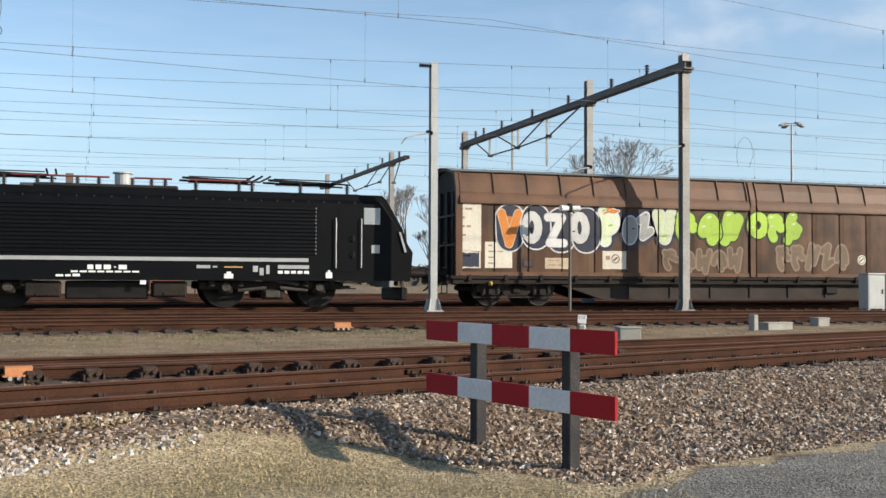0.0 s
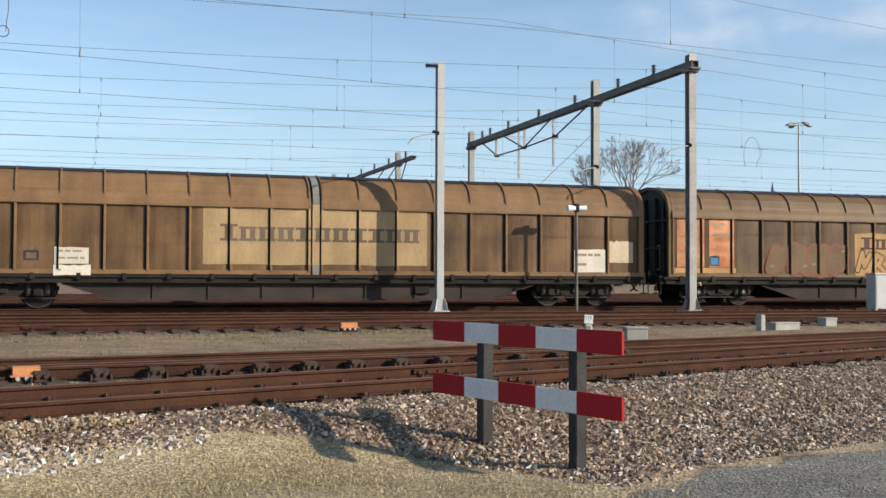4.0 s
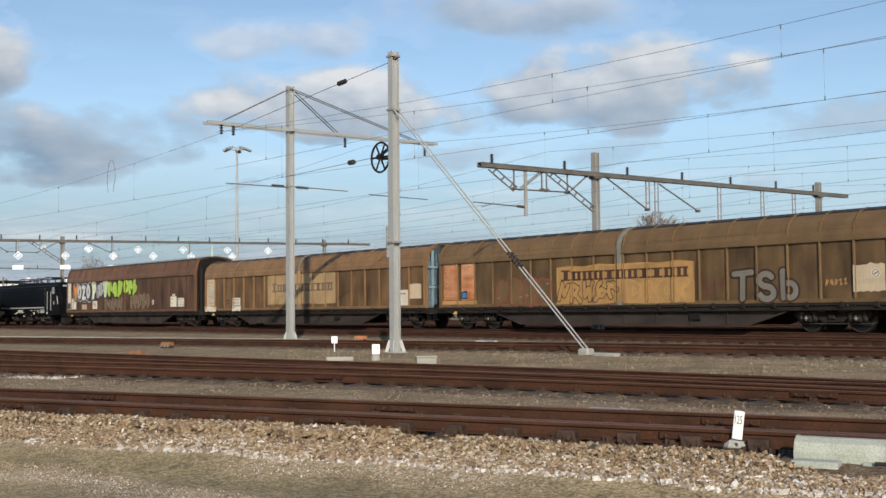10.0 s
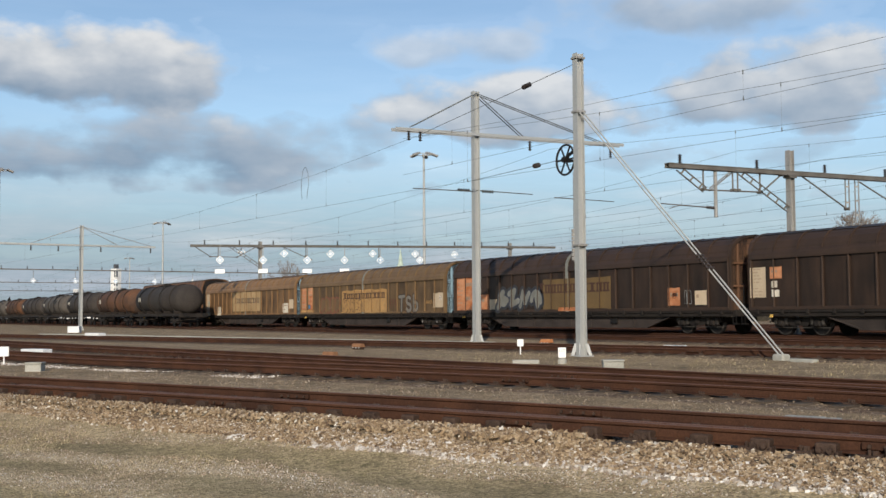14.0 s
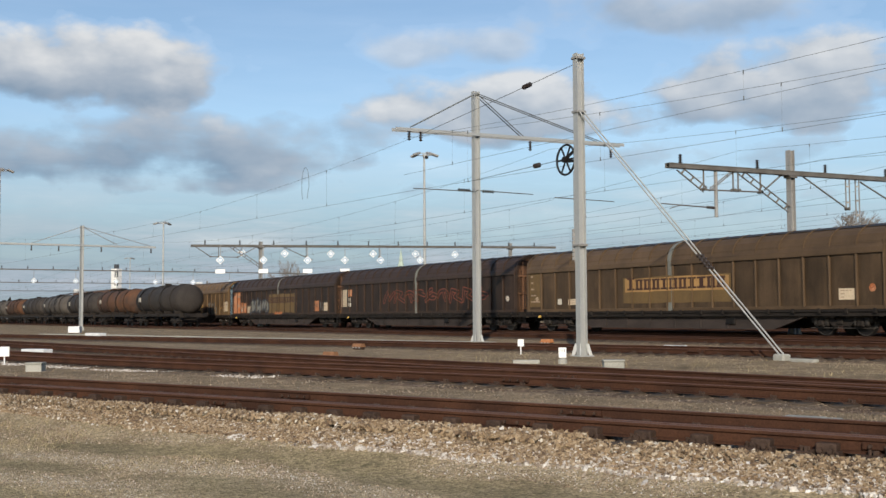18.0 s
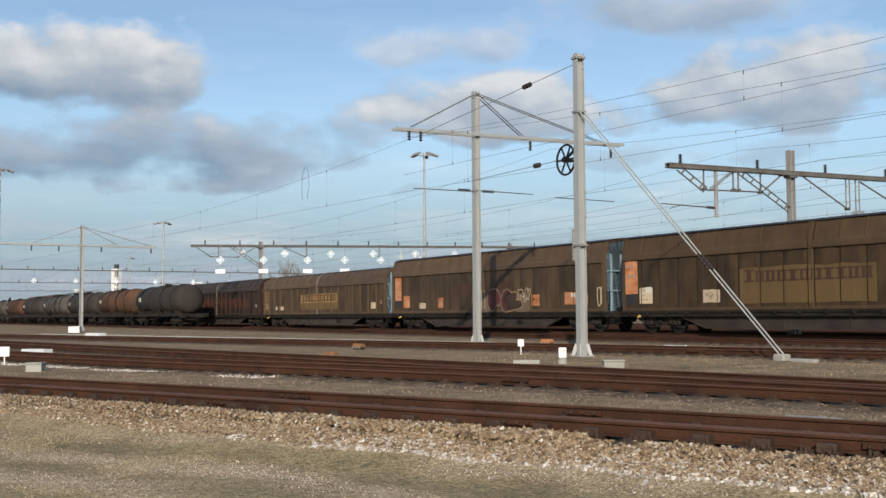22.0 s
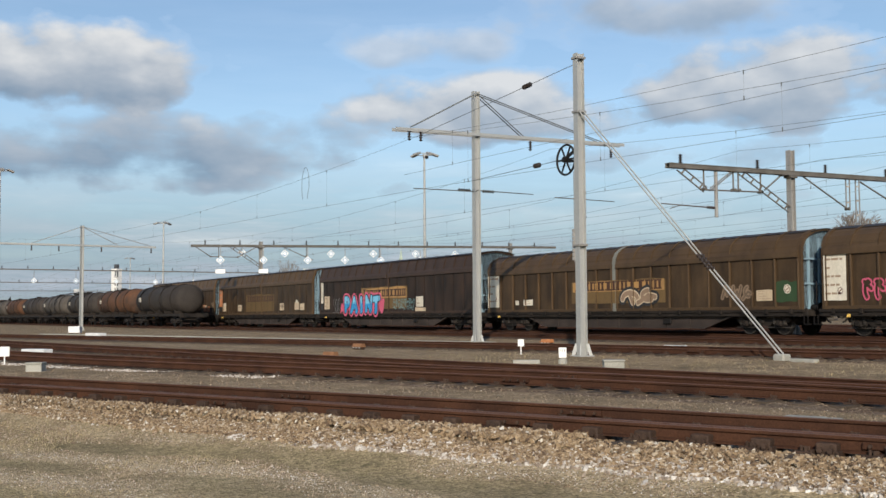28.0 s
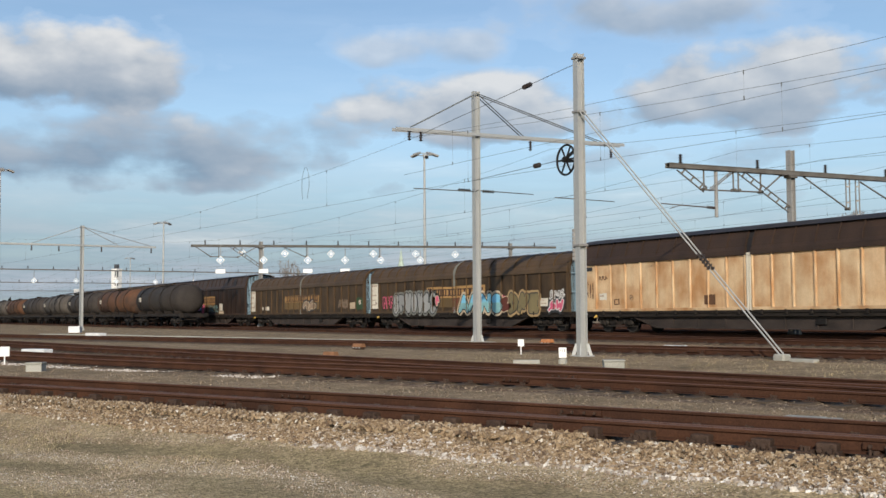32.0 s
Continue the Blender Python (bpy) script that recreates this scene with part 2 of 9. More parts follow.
def ground():
    def axis(stops):
        out = []
        for a, b, step in stops:
            out += list(np.arange(a, b, step))
        return out + [stops[-1][1]]
    xs = axis([(-2600, -600, 250), (-600, -120, 40), (-120, -40, 4), (-40, 30, 0.35), (30, 120, 4), (120, 600, 40), (600, 2600, 250)])
    ys = axis([(-2600, -400, 275), (-400, -40, 40), (-40, -6, 3), (-6, 36, 0.35), (36, 60, 2), (60, 400, 40), (400, 2900, 250)])
    nx, ny = len(xs), len(ys)
    co = [(x, y, ground_z(x, y)) for y in ys for x in xs]
    faces = [(j * nx + i, j * nx + i + 1, (j + 1) * nx + i + 1, (j + 1) * nx + i) for j in range(ny - 1) for i in range(nx - 1)]
    me = bpy.data.meshes.new("ground")
    me.from_pydata(co, [], faces)
    zone = me.color_attributes.new("zone", "FLOAT_COLOR", "POINT")
    col = np.zeros((len(co), 4), np.float32)
    for k, (x, y, z) in enumerate(co):
        edge = lerp_table(x, TURF_EDGE)
        turf = 1.0 if y < edge else max(0.0, 1 - (y - edge) / 0.7)
        tar = 1.0 if (x > 4.05 and y < edge - 0.05 + 0.06 * math.sin(3 * x)) else 0.0
        between = 0.0
        if y > edge:
            dist = [abs(y - lerp_table(x, t)) for t in (T4, T3, T2, T1B, T1) if t[0][0] <= x <= t[-1][0]]
            if x < 0:
                dist.append(abs(y - lerp_table(x, T3_FAR)))
            between = min(1, max(0, (min(dist + [9]) - 1.5) / 0.8)) if y > lerp_table(x, T4) else 0.0
        if y > 36.5:
            between = 0.0 if y < 76 else 1.0
        sandy = min(1.0, max(0.0, (-3 - x) / 4)) if y < lerp_table(x, T4) else 0.0
        col[k] = (turf * (1 - tar), tar, between, sandy)
    zone.data.foreach_set("color", col.ravel())
    worn = me.attributes.new("furrow", "FLOAT", "POINT")
    worn.data.foreach_set("value", np.array([furrow(x, y) if -40 < x < 10 and -20 < y < 14 else 0.5 for x, y, z in co], np.float32))
    m = bpy.data.materials.new("yard_ground")
    m.use_nodes = True
    n, l = m.node_tree.nodes, m.node_tree.links
    p = n["Principled BSDF"]
    p.inputs["Roughness"].default_value = 0.95
    tc = n.new("ShaderNodeTexCoord")

    def noise_tex(scale, detail=5, rough=0.6):
        t = n.new("ShaderNodeTexNoise")
        t.inputs["Scale"].default_value, t.inputs["Detail"].default_value, t.inputs["Roughness"].default_value = scale, detail, rough
        l.new(tc.outputs["Object"], t.inputs["Vector"])
        return t.outputs["Fac"]

    def ramp(fac, *stops):
        r = n.new("ShaderNodeValToRGB")
        e = r.color_ramp.elements
        while len(e) < len(stops):
            e.new(0.5)
        for el, (pos, c) in zip(e, stops):
            el.position, el.color = pos, (*c, 1)
        l.new(fac, r.inputs[0])
        return r.outputs[0]

    def mixed(f, a, b):
        x = n.new("ShaderNodeMix")
        x.data_type = "RGBA"
        l.new(f, x.inputs["Factor"])
        l.new(a, x.inputs["A"])
        l.new(b, x.inputs["B"])
        return x.outputs["Result"]

    def sharp(f, wobble, amount):
        a = n.new("ShaderNodeMath")
        a.operation = "MULTIPLY_ADD"
        a.inputs[1].default_value, a.inputs[2].default_value = amount, -amount / 2
        l.new(wobble, a.inputs[0])
        b = n.new("ShaderNodeMath")
        b.operation = "ADD"
        l.new(f, b.inputs[0])
        l.new(a.outputs[0], b.inputs[1])
        r = n.new("ShaderNodeMapRange")
        r.inputs[1].default_value, r.inputs[2].default_value = 0.35, 0.65
        l.new(b.outputs[0], r.inputs[0])
        return r.outputs[0]
    vor = n.new("ShaderNodeTexVoronoi")
    vor.inputs["Scale"].default_value = 16
    l.new(tc.outputs["Object"], vor.inputs["Vector"])
    stone = ramp(vor.outputs["Color"], (0.0, (0.07, 0.052, 0.038)), (0.35, (0.14, 0.105, 0.074)), (0.7, (0.21, 0.165, 0.12)), (1.0, (0.34, 0.29, 0.235)))
    rusty = ramp(noise_tex(0.7), (0.3, (0.95, 0.92, 0.88)), (0.75, (0.74, 0.55, 0.42)))
    mulx = n.new("ShaderNodeMix")
    mulx.data_type, mulx.blend_type = "RGBA", "MULTIPLY"
    mulx.inputs["Factor"].default_value = 0.8
    l.new(stone, mulx.inputs["A"])
    l.new(rusty, mulx.inputs["B"])
    ballast = mulx.outputs["Result"]
    band = n.new("ShaderNodeAttribute")
    band.attribute_name = "furrow"
    shift = n.new("ShaderNodeMath")
    shift.operation = "MULTIPLY_ADD"
    shift.inputs[1].default_value, shift.inputs[2].default_value = 0.20, -0.065
    l.new(band.outputs["Fac"], shift.inputs[0])
    lie = n.new("ShaderNodeMath")
    lie.operation = "ADD"
    l.new(noise_tex(7.0, 9, 0.8), lie.inputs[0])
    l.new(shift.outputs[0], lie.inputs[1])
    turf = ramp(lie.outputs[0], (0.28, (0.150, 0.128, 0.060)), (0.45, (0.29, 0.231, 0.130)), (0.60, (0.365, 0.290, 0.175)), (0.78, (0.48, 0.40, 0.275)))
    earth = ramp(noise_tex(1.4, 8, 0.75), (0.25, (0.135, 0.104, 0.060)), (0.5, (0.255, 0.190, 0.116)), (0.8, (0.37, 0.29, 0.195)))
    tar = ramp(noise_tex(60, 3), (0.3, (0.145, 0.138, 0.116)), (0.7, (0.26, 0.246, 0.208)))
    at = n.new("ShaderNodeAttribute")
    at.attribute_name = "zone"
    sep = n.new("ShaderNodeSeparateColor")
    l.new(at.outputs["Color"], sep.inputs[0])
    wob = noise_tex(2.2, 6, 0.7)
    # sand under the loose stones, darkened to paint the shade in their gaps
    shaded_sand = ramp(noise_tex(9, 6, 0.7), (0.3, (0.10, 0.072, 0.044)), (0.6, (0.19, 0.142, 0.09)), (0.85, (0.30, 0.24, 0.165)))
    ballast = mixed(at.outputs["Alpha"], ballast, shaded_sand)
    c = mixed(sharp(sep.outputs[2], wob, 1.0), ballast, earth)
    c = mixed(sharp(sep.outputs[0], wob, 1.0), c, turf)
    c = mixed(sharp(sep.outputs[1], wob, 0.5), c, tar)
    cell = n.new("ShaderNodeTexVoronoi")
    cell.inputs["Scale"].default_value = 42
    l.new(tc.outputs["Object"], cell.inputs["Vector"])
    speck = n.new("ShaderNodeSeparateColor")
    l.new(cell.outputs["Color"], speck.inputs[0])
    grain = n.new("ShaderNodeMapRange")
    grain.inputs[3].default_value, grain.inputs[4].default_value = 0.55, 1.42
    l.new(speck.outputs[0], grain.inputs[0])
    tone = n.new("ShaderNodeMapRange")
    tone.inputs[1].default_value, tone.inputs[2].default_value = 0.3, 0.7
    tone.inputs[3].default_value, tone.inputs[4].default_value = 0.62, 1.28
    l.new(noise_tex(0.9, 9, 0.75), tone.inputs[0])
    both = n.new("ShaderNodeMath")
    both.operation = "MULTIPLY"
    l.new(grain.outputs[0], both.inputs[0])
    l.new(tone.outputs[0], both.inputs[1])
    out = n.new("ShaderNodeVectorMath")
    out.operation = "SCALE"
    l.new(c, out.inputs[0])
    l.new(both.outputs[0], out.inputs["Scale"])
    l.new(out.outputs[0], p.inputs["Base Color"])
    p.inputs["Specular IOR Level"].default_value = 0.15
    b = n.new("ShaderNodeBump")
    b.inputs["Strength"].default_value, b.inputs["Distance"].default_value = 0.6, 0.02
    l.new(cell.outputs["Distance"], b.inputs["Height"])
    l.new(b.outputs[0], p.inputs["Normal"])
    me.materials.append(m)
    return tagged(new("ground", me), "yard ground of ballast, bare earth, dry turf and asphalt", "ground", kind="structure")


ground()

# ---- rails ----
RAIL_FOOT = [(-0.07, -0.159), (0.07, -0.159), (0.07, -0.147), (0.012, -0.13), (0.009, -0.05), (0.034, -0.034), (0.035, -0.006), (0.028, 0.0), (-0.028, 0.0), (-0.035, -0.006), (-0.034, -0.034), (-0.009, -0.05), (-0.012, -0.13), (-0.07, -0.147)]


def smooth_line(line, step):
    """Points along a centre line, with rounded corners."""
    xs = np.arange(line[0][0], line[-1][0] + 1e-6, step)
    ys = np.interp(xs, [p[0] for p in line], [p[1] for p in line])
    k = max(1, int(5 / step))
    pad = np.concatenate([2 * ys[0] - ys[k:0:-1], ys, 2 * ys[-1] - ys[-2:-k - 2:-1]])
    ys = np.convolve(pad, np.ones(2 * k + 1) / (2 * k + 1), "valid")
    return [(float(a), float(b)) for a, b in zip(xs, ys)]


def rail_mesh(points, offset, lift=0.0):
    bm = bmesh.new()
    rings = []
    for i, (x, y) in enumerate(points):
        a, b = points[max(0, i - 1)], points[min(len(points) - 1, i + 1)]
        d = Vector((b[0] - a[0], b[1] - a[1])).normalized()
        nrm = Vector((-d.y, d.x))
        px, py = x + nrm.x * offset, y + nrm.y * offset
        z = rail_z(px, py) + lift
        rings.append([bm.verts.new((px + nrm.x * u, py + nrm.y * u, z + v)) for u, v in RAIL_FOOT])
    k = len(RAIL_FOOT)
    for r0, r1 in zip(rings, rings[1:]):
        for i in range(k):
            f = bm.faces.new((r0[i], r0[(i + 1) % k], r1[(i + 1) % k], r1[i]))
            f.material_index = 1 if i in (6, 7, 8) else 0
    return finish("rail", bm, [RAIL_RUST, RAIL_HEAD])


def chair_mesh():
    bm = bmesh.new()
    box(bm, -0.09, 0.09, -0.19, 0.19, -0.185, -0.155, 0.006)
    for s in (-1, 1):
        box(bm, -0.05, 0.05, s * 0.075 - 0.02, s * 0.075 + 0.02, -0.16, -0.118, 0.008)
        tube(bm, (-0.02, s * 0.125, -0.16), (-0.02, s * 0.125, -0.105), 0.016, 0.016, 6)
        tube(bm, (0.03, s * 0.15, -0.16), (0.03, s * 0.15, -0.11), 0.016, 0.016, 6)
    return finish("rail_chair", bm, CHAIR_IRON)


def sleeper_mesh():
    bm = bmesh.new()
    box(bm, -0.125, 0.125, -1.3, 1.3, -0.33, -0.178, 0.012)
    return finish("sleeper", bm, SLEEPER_WOOD)


CHAIR, SLEEPER = chair_mesh(), sleeper_mesh()


def track(line, label, step, near=None, pitch=0.62):
    t = thing("railway_track", label, "track", kind="structure")
    pts = smooth_line(line, step)
    for s in (-0.7525, 0.7525):
        part("rail", rail_mesh(pts, s), None, t)
    if near is None:
        return t
    fine = smooth_line(line, 0.1)
    gone, rest = 0.0, bmesh.new()
    last = fine[0]
    for p, q in zip(fine, fine[1:]):
        gone += math.hypot(q[0] - p[0], q[1] - p[1])
        if gone >= pitch:
            gone -= pitch
            if not near[0] - 25 < q[0] < near[1] + 25:
                continue
            m = Matrix.Translation((q[0], q[1], rail_z(*q))) @ Matrix.Rotation(math.atan2(q[1] - p[1], q[0] - p[0]) + random.uniform(-0.01, 0.01), 4, "Z")
            if near[0] < q[0] < near[1]:
                for me, off in ((SLEEPER, 0), (CHAIR, -0.7525), (CHAIR, 0.7525)):
                    ob = part(me.name.split(".")[0], me, None, t)
                    ob.matrix_basis = m @ Matrix.Translation((0, off, 0))
            else:
                k = len(rest.verts)
                rest.from_mesh(SLEEPER)
                rest.verts.ensure_lookup_table()
                for v in rest.verts[k:]:
                    v.co = m @ v.co
    ob = part("far_sleepers", rest, SLEEPER_WOOD, t)
    tagged(ob, kind="stuff")
    return t


track(T4, "rusty yard track on wooden sleepers in brown ballast", 0.5, (-24, 18))
track(T3, "rusty yard track joining a switch", 0.5, (-26, 14))
track(T3_FAR, "rusty yard track branching off at a switch", 0.5, (-40, -4))
track(T2, "rusty siding beside a strip of thin grass", 1.0, (-32, 22))
track(T1B, "rusty siding next to the main line", 2.0, (-30, 30))
track(T1, "main line track under the passing freight train", 4.0, (-20, 30))
track(T0, "further track behind the freight train", 4.0)
for far_y in (43.5, 48.0, 52.0, 56.0, 61.0, 66.0):
    track([(-420, far_y), (420, far_y)], "further track across the yard", 20.0)

# ---- freight train ----
PITCH = 23.26          # wagon length over buffers
HALF = 11.25
LEAD = 0.18            # the walls start behind the buffer beam at the front end
TRIM = {"round": 0.02, "slant": 0.36, "high": 0.30}   # and stop short of it at the rear end
SIDE = 1.40
ROUND = [(3.20, 1.400), (3.45, 1.365), (3.70, 1.245), (3.90, 1.02), (4.03, 0.72), (4.10, 0.40), (4.13, 0.0)]
SLANT = [(3.52, 1.400), (3.72, 1.375), (4.06, 1.29), (4.34, 1.18), (4.44, 0.8), (4.50, 0.4), (4.52, 0.0)]
HIGH = [(3.42, 1.400), (3.62, 1.375), (3.94, 1.28), (4.22, 1.14), (4.40, 0.76), (4.47, 0.40), (4.50, 0.0)]


PAINTS = {}
BELLY = material("dusty_girder_paint", (0.050, 0.039, 0.034), 0.75, 0.0, (0.024, 0.020, 0.018), 0.9, 0.9, 20, 0.2, 0.1, 0.1, 0.5)


def paint(name, base, dirt, amount=0.7, runs=0.05):
    m = material(name, base, 0.52, 0.0, dirt, amount, 1.3, 24, 0.12, 0.03, 0.10, 2.0, runs=runs)
    m.node_tree.nodes["Principled BSDF"].inputs["Specular IOR Level"].default_value = 0.22
    PAINTS[m.name] = (base, dirt)
    return m


def darker(mat):
    """The same paint for the sheets, a fifth darker and with stronger runs."""
    name = "grimy_sheet_" + mat.name
    if name not in bpy.data.materials:
        base, dirt = PAINTS[mat.name]
        paint(name, [c * 0.80 for c in base], [c * 0.64 for c in dirt], 1.0, 0.13)
    return bpy.data.materials[name]


BROWN_RED = paint("red_brown_wagon_paint", (0.145, 0.076, 0.043), (0.078, 0.044, 0.028))
BROWN_RUSSET = paint("russet_brown_wagon_paint", (0.215, 0.126, 0.060), (0.120, 0.072, 0.038))
BROWN_OLIVE = paint("olive_brown_wagon_paint", (0.165, 0.105, 0.052), (0.098, 0.062, 0.034))
BROWN_DULL = paint("dull_olive_wagon_paint", (0.108, 0.070, 0.040), (0.066, 0.044, 0.026))
BROWN_DARK = paint("dark_brown_wagon_paint", (0.050, 0.031, 0.022), (0.028, 0.020, 0.016))
BROWN_MID = paint("grimy_brown_wagon_paint", (0.084, 0.053, 0.028), (0.050, 0.033, 0.020))
AMBER = material("amber_wagon_paint", (0.60, 0.45, 0.28), 0.65, 0.0, (0.40, 0.215, 0.095), 1.0, 1.0, 20, 0.08, 0.03, 0.07, 1.3, runs=0.07)
SOOT = paint("sooty_roof_paint", (0.028, 0.024, 0.022), (0.045, 0.035, 0.028))
END_BLUE = paint("blue_grey_end_paint", (0.23, 0.345, 0.42), (0.12, 0.17, 0.21), 0.6)
# dark wagon cores and ends; on the front ends it stands in for shade
END_DARK = paint("dark_end_paint", (0.022, 0.021, 0.022), (0.04, 0.035, 0.03))
POST_GREY = paint("grey_post_paint", (0.20, 0.205, 0.185), (0.12, 0.115, 0.095))
LABEL_WHITE = paint("off_white_label", (0.66, 0.62, 0.52), (0.48, 0.43, 0.34), 0.5)
LABEL_CREAM = paint("cream_label", (0.56, 0.455, 0.32), (0.40, 0.31, 0.21), 0.5)
FIELD_PALE = paint("bleached_tan_field", (0.42, 0.295, 0.155), (0.27, 0.185, 0.095), 0.8)
FIELD_YELLOW = paint("faded_yellow_field", (0.44, 0.255, 0.095), (0.27, 0.165, 0.07), 0.8)
FIELD_FAINT = paint("grimy_yellow_field", (0.140, 0.090, 0.038), (0.093, 0.062, 0.031), 0.6)
FIELD_ORANGE = material("faded_orange_field", (0.40, 0.135, 0.05), 0.6, 0.0, (0.60, 0.31, 0.17), 0.85, 1.2, 30, 0.12, 0.03, 0.1, 0.4, runs=0.12)
PRINT_FADED = paint("faded_small_print", (0.32, 0.23, 0.16), (0.40, 0.31, 0.22), 0.5)
LETTER_BROWN = paint("dark_letter_paint", (0.060, 0.030, 0.022), (0.09, 0.05, 0.03), 0.4)
SPRAY_WHITE = paint("white_spray", (0.62, 0.62, 0.60), (0.48, 0.47, 0.44), 0.5)
SPRAY_SILVER = paint("silver_spray", (0.320, 0.328, 0.320), (0.224, 0.224, 0.216), 0.5)
SPRAY_PALE = paint("pale_lime_spray", (0.56, 0.66, 0.36), (0.62, 0.64, 0.58), 0.9)
SPRAY_NAVY = paint("navy_spray", (0.035, 0.040, 0.065), (0.055, 0.05, 0.06), 0.4)
SPRAY_ORANGE = paint("orange_spray", (0.62, 0.22, 0.045), (0.48, 0.17, 0.05), 0.4)
SPRAY_LIME = paint("lime_spray", (0.38, 0.56, 0.075), (0.28, 0.42, 0.08), 0.4)
SPRAY_GREEN = paint("dark_green_spray", (0.030, 0.060, 0.028), (0.05, 0.08, 0.04), 0.4)
SPRAY_BLUE = paint("blue_spray", (0.035, 0.30, 0.62), (0.05, 0.23, 0.5), 0.4)
SPRAY_PINK = paint("pink_spray", (0.62, 0.12, 0.20), (0.5, 0.09, 0.16), 0.4)
SPRAY_AQUA = paint("aqua_spray", (0.24, 0.46, 0.47), (0.18, 0.36, 0.40), 0.6)
SPRAY_SKY = paint("sky_blue_spray", (0.20, 0.52, 0.72), (0.15, 0.43, 0.62), 0.4)
SPRAY_DULL = paint("dull_silver_spray", (0.175, 0.165, 0.145), (0.125, 0.115, 0.095), 0.6)
SPRAY_OLIVE = paint("olive_spray", (0.20, 0.165, 0.085), (0.15, 0.125, 0.065), 0.5)
SPRAY_TAN = paint("tan_spray", (0.40, 0.28, 0.14), (0.3, 0.22, 0.12), 0.4)
SPRAY_GHOST = paint("faded_pale_spray", (0.27, 0.19, 0.13), (0.19, 0.13, 0.09), 0.6)
SPRAY_FADE = paint("faded_mural_spray", (0.165, 0.120, 0.082), (0.115, 0.083, 0.056), 0.8)
SPRAY_RED = paint("dull_red_spray", (0.14, 0.042, 0.030), (0.10, 0.036, 0.028), 0.6)
SPRAY_MAROON = paint("maroon_spray", (0.085, 0.026, 0.027), (0.060, 0.024, 0.024), 0.6)
SPRAY_RUST = paint("faded_red_spray", (0.23, 0.070, 0.045), (0.15, 0.055, 0.038), 0.7)
MARK_BLUE = paint("blue_sticker", (0.05, 0.20, 0.42), (0.04, 0.15, 0.35), 0.3)
HOSE = material("rubber_hose", (0.02, 0.02, 0.02), 0.6, 0, (0.04, 0.035, 0.03), 0.5, 5, 30, 0.2, 0.1)
AXLE_WHITE = material("white_axle_mark", (0.45, 0.44, 0.42), 0.6, 0, (0.3, 0.28, 0.26), 0.5, 8, 40, 0.2, 0)
LEVER_YELLOW = material("yellow_lever_paint", (0.55, 0.36, 0.08), 0.6, 0, (0.35, 0.24, 0.08), 0.5, 8, 40, 0.2, 0.1)


def wheelset_mesh(r, name="wheelset"):
    bm = bmesh.new()
    for s in (-1, 1):
        disc_y(bm, 0, 0, s * 0.685, s * 0.72, r + 0.028, 28)
        disc_y(bm, 0, 0, s * 0.72, s * 0.815, r, 28)
        disc_y(bm, 0, 0, s * 0.816, s * 0.83, r * 0.86, 28)
        disc_y(bm, 0, 0, s * 0.83, s * 0.90, r * 0.24, 12)
        for a in range(3):
            u = Vector((math.cos(a * 2.094), 0, math.sin(a * 2.094)))
            bar(bm, u * r * 0.25 + Vector((0, s * 0.835, 0)), u * r * 0.8 + Vector((0, s * 0.835, 0)), 0.02, 0.06)
    tube(bm, (0, -0.7, 0), (0, 0.7, 0), 0.085, 0.085, 10)
    return finish(name, bm, IRON_DARK)


def bogie_frame_mesh():
    bm = bmesh.new()
    for s in (-1, 1):
        y0, y1 = sorted((s * 0.93, s * 1.05))
        prof = [(-1.42, 0.62), (-1.30, 0.74), (-0.55, 0.78), (-0.30, 0.60), (0.30, 0.60), (0.55, 0.78), (1.30, 0.74), (1.42, 0.62), (1.34, 0.50), (0.62, 0.55), (0.38, 0.36), (-0.38, 0.36), (-0.62, 0.55), (-1.34, 0.50)]
        r = [[bm.verts.new((x, y, z)) for x, z in prof] for y in (y0, y1)]
        k = len(prof)
        for i in range(k):
            bm.faces.new((r[0][i], r[0][(i + 1) % k], r[1][(i + 1) % k], r[1][i]))
        bm.faces.new(r[0][::-1])
        bm.faces.new(r[1])
        for ax in (-0.9, 0.9):
            box(bm, ax - 0.32, ax + 0.32, min(s * 0.94, s * 1.08), max(s * 0.94, s * 1.08), 0.37, 0.42, 0.01)
        box(bm, -0.12, 0.12, min(s * 1.05, s * 1.12), max(s * 1.05, s * 1.12), 0.44, 0.62, 0.02)
    box(bm, -0.35, 0.35, -0.93, 0.93, 0.45, 0.72, 0.02)
    for ax in (-1.4, 1.4):
        box(bm, ax - 0.05, ax + 0.05, -0.95, 0.95, 0.52, 0.64)
    return finish("bogie_frame", bm, UNDERFRAME)


def axle_cover_mesh():
    bm = bmesh.new()
    box(bm, -0.15, 0.15, -1.11, -0.94, -0.14, 0.13, 0.03)
    tube(bm, (0, -1.10, 0), (0, -1.16, 0), 0.125, 0.10, 14)
    for k in range(4):
        a = k * math.pi / 2 + 0.785
        tube(bm, (0.10 * math.cos(a), -1.12, 0.10 * math.sin(a)), (0.10 * math.cos(a), -1.17, 0.10 * math.sin(a)), 0.018, 0.018, 6)
    return finish("axle_box", bm, UNDERFRAME)


def spring_mesh():
    bm = bmesh.new()
    for k in range(5):
        hoop(bm, (0, -1.04, 0.03 + k * 0.052), 0.075, 0.019, "Z", 12, 5)
    tube(bm, (0, -1.04, 0), (0, -1.04, 0.27), 0.05, 0.05, 8)
    return finish("coil_spring", bm, HIGHLIT_STEEL)


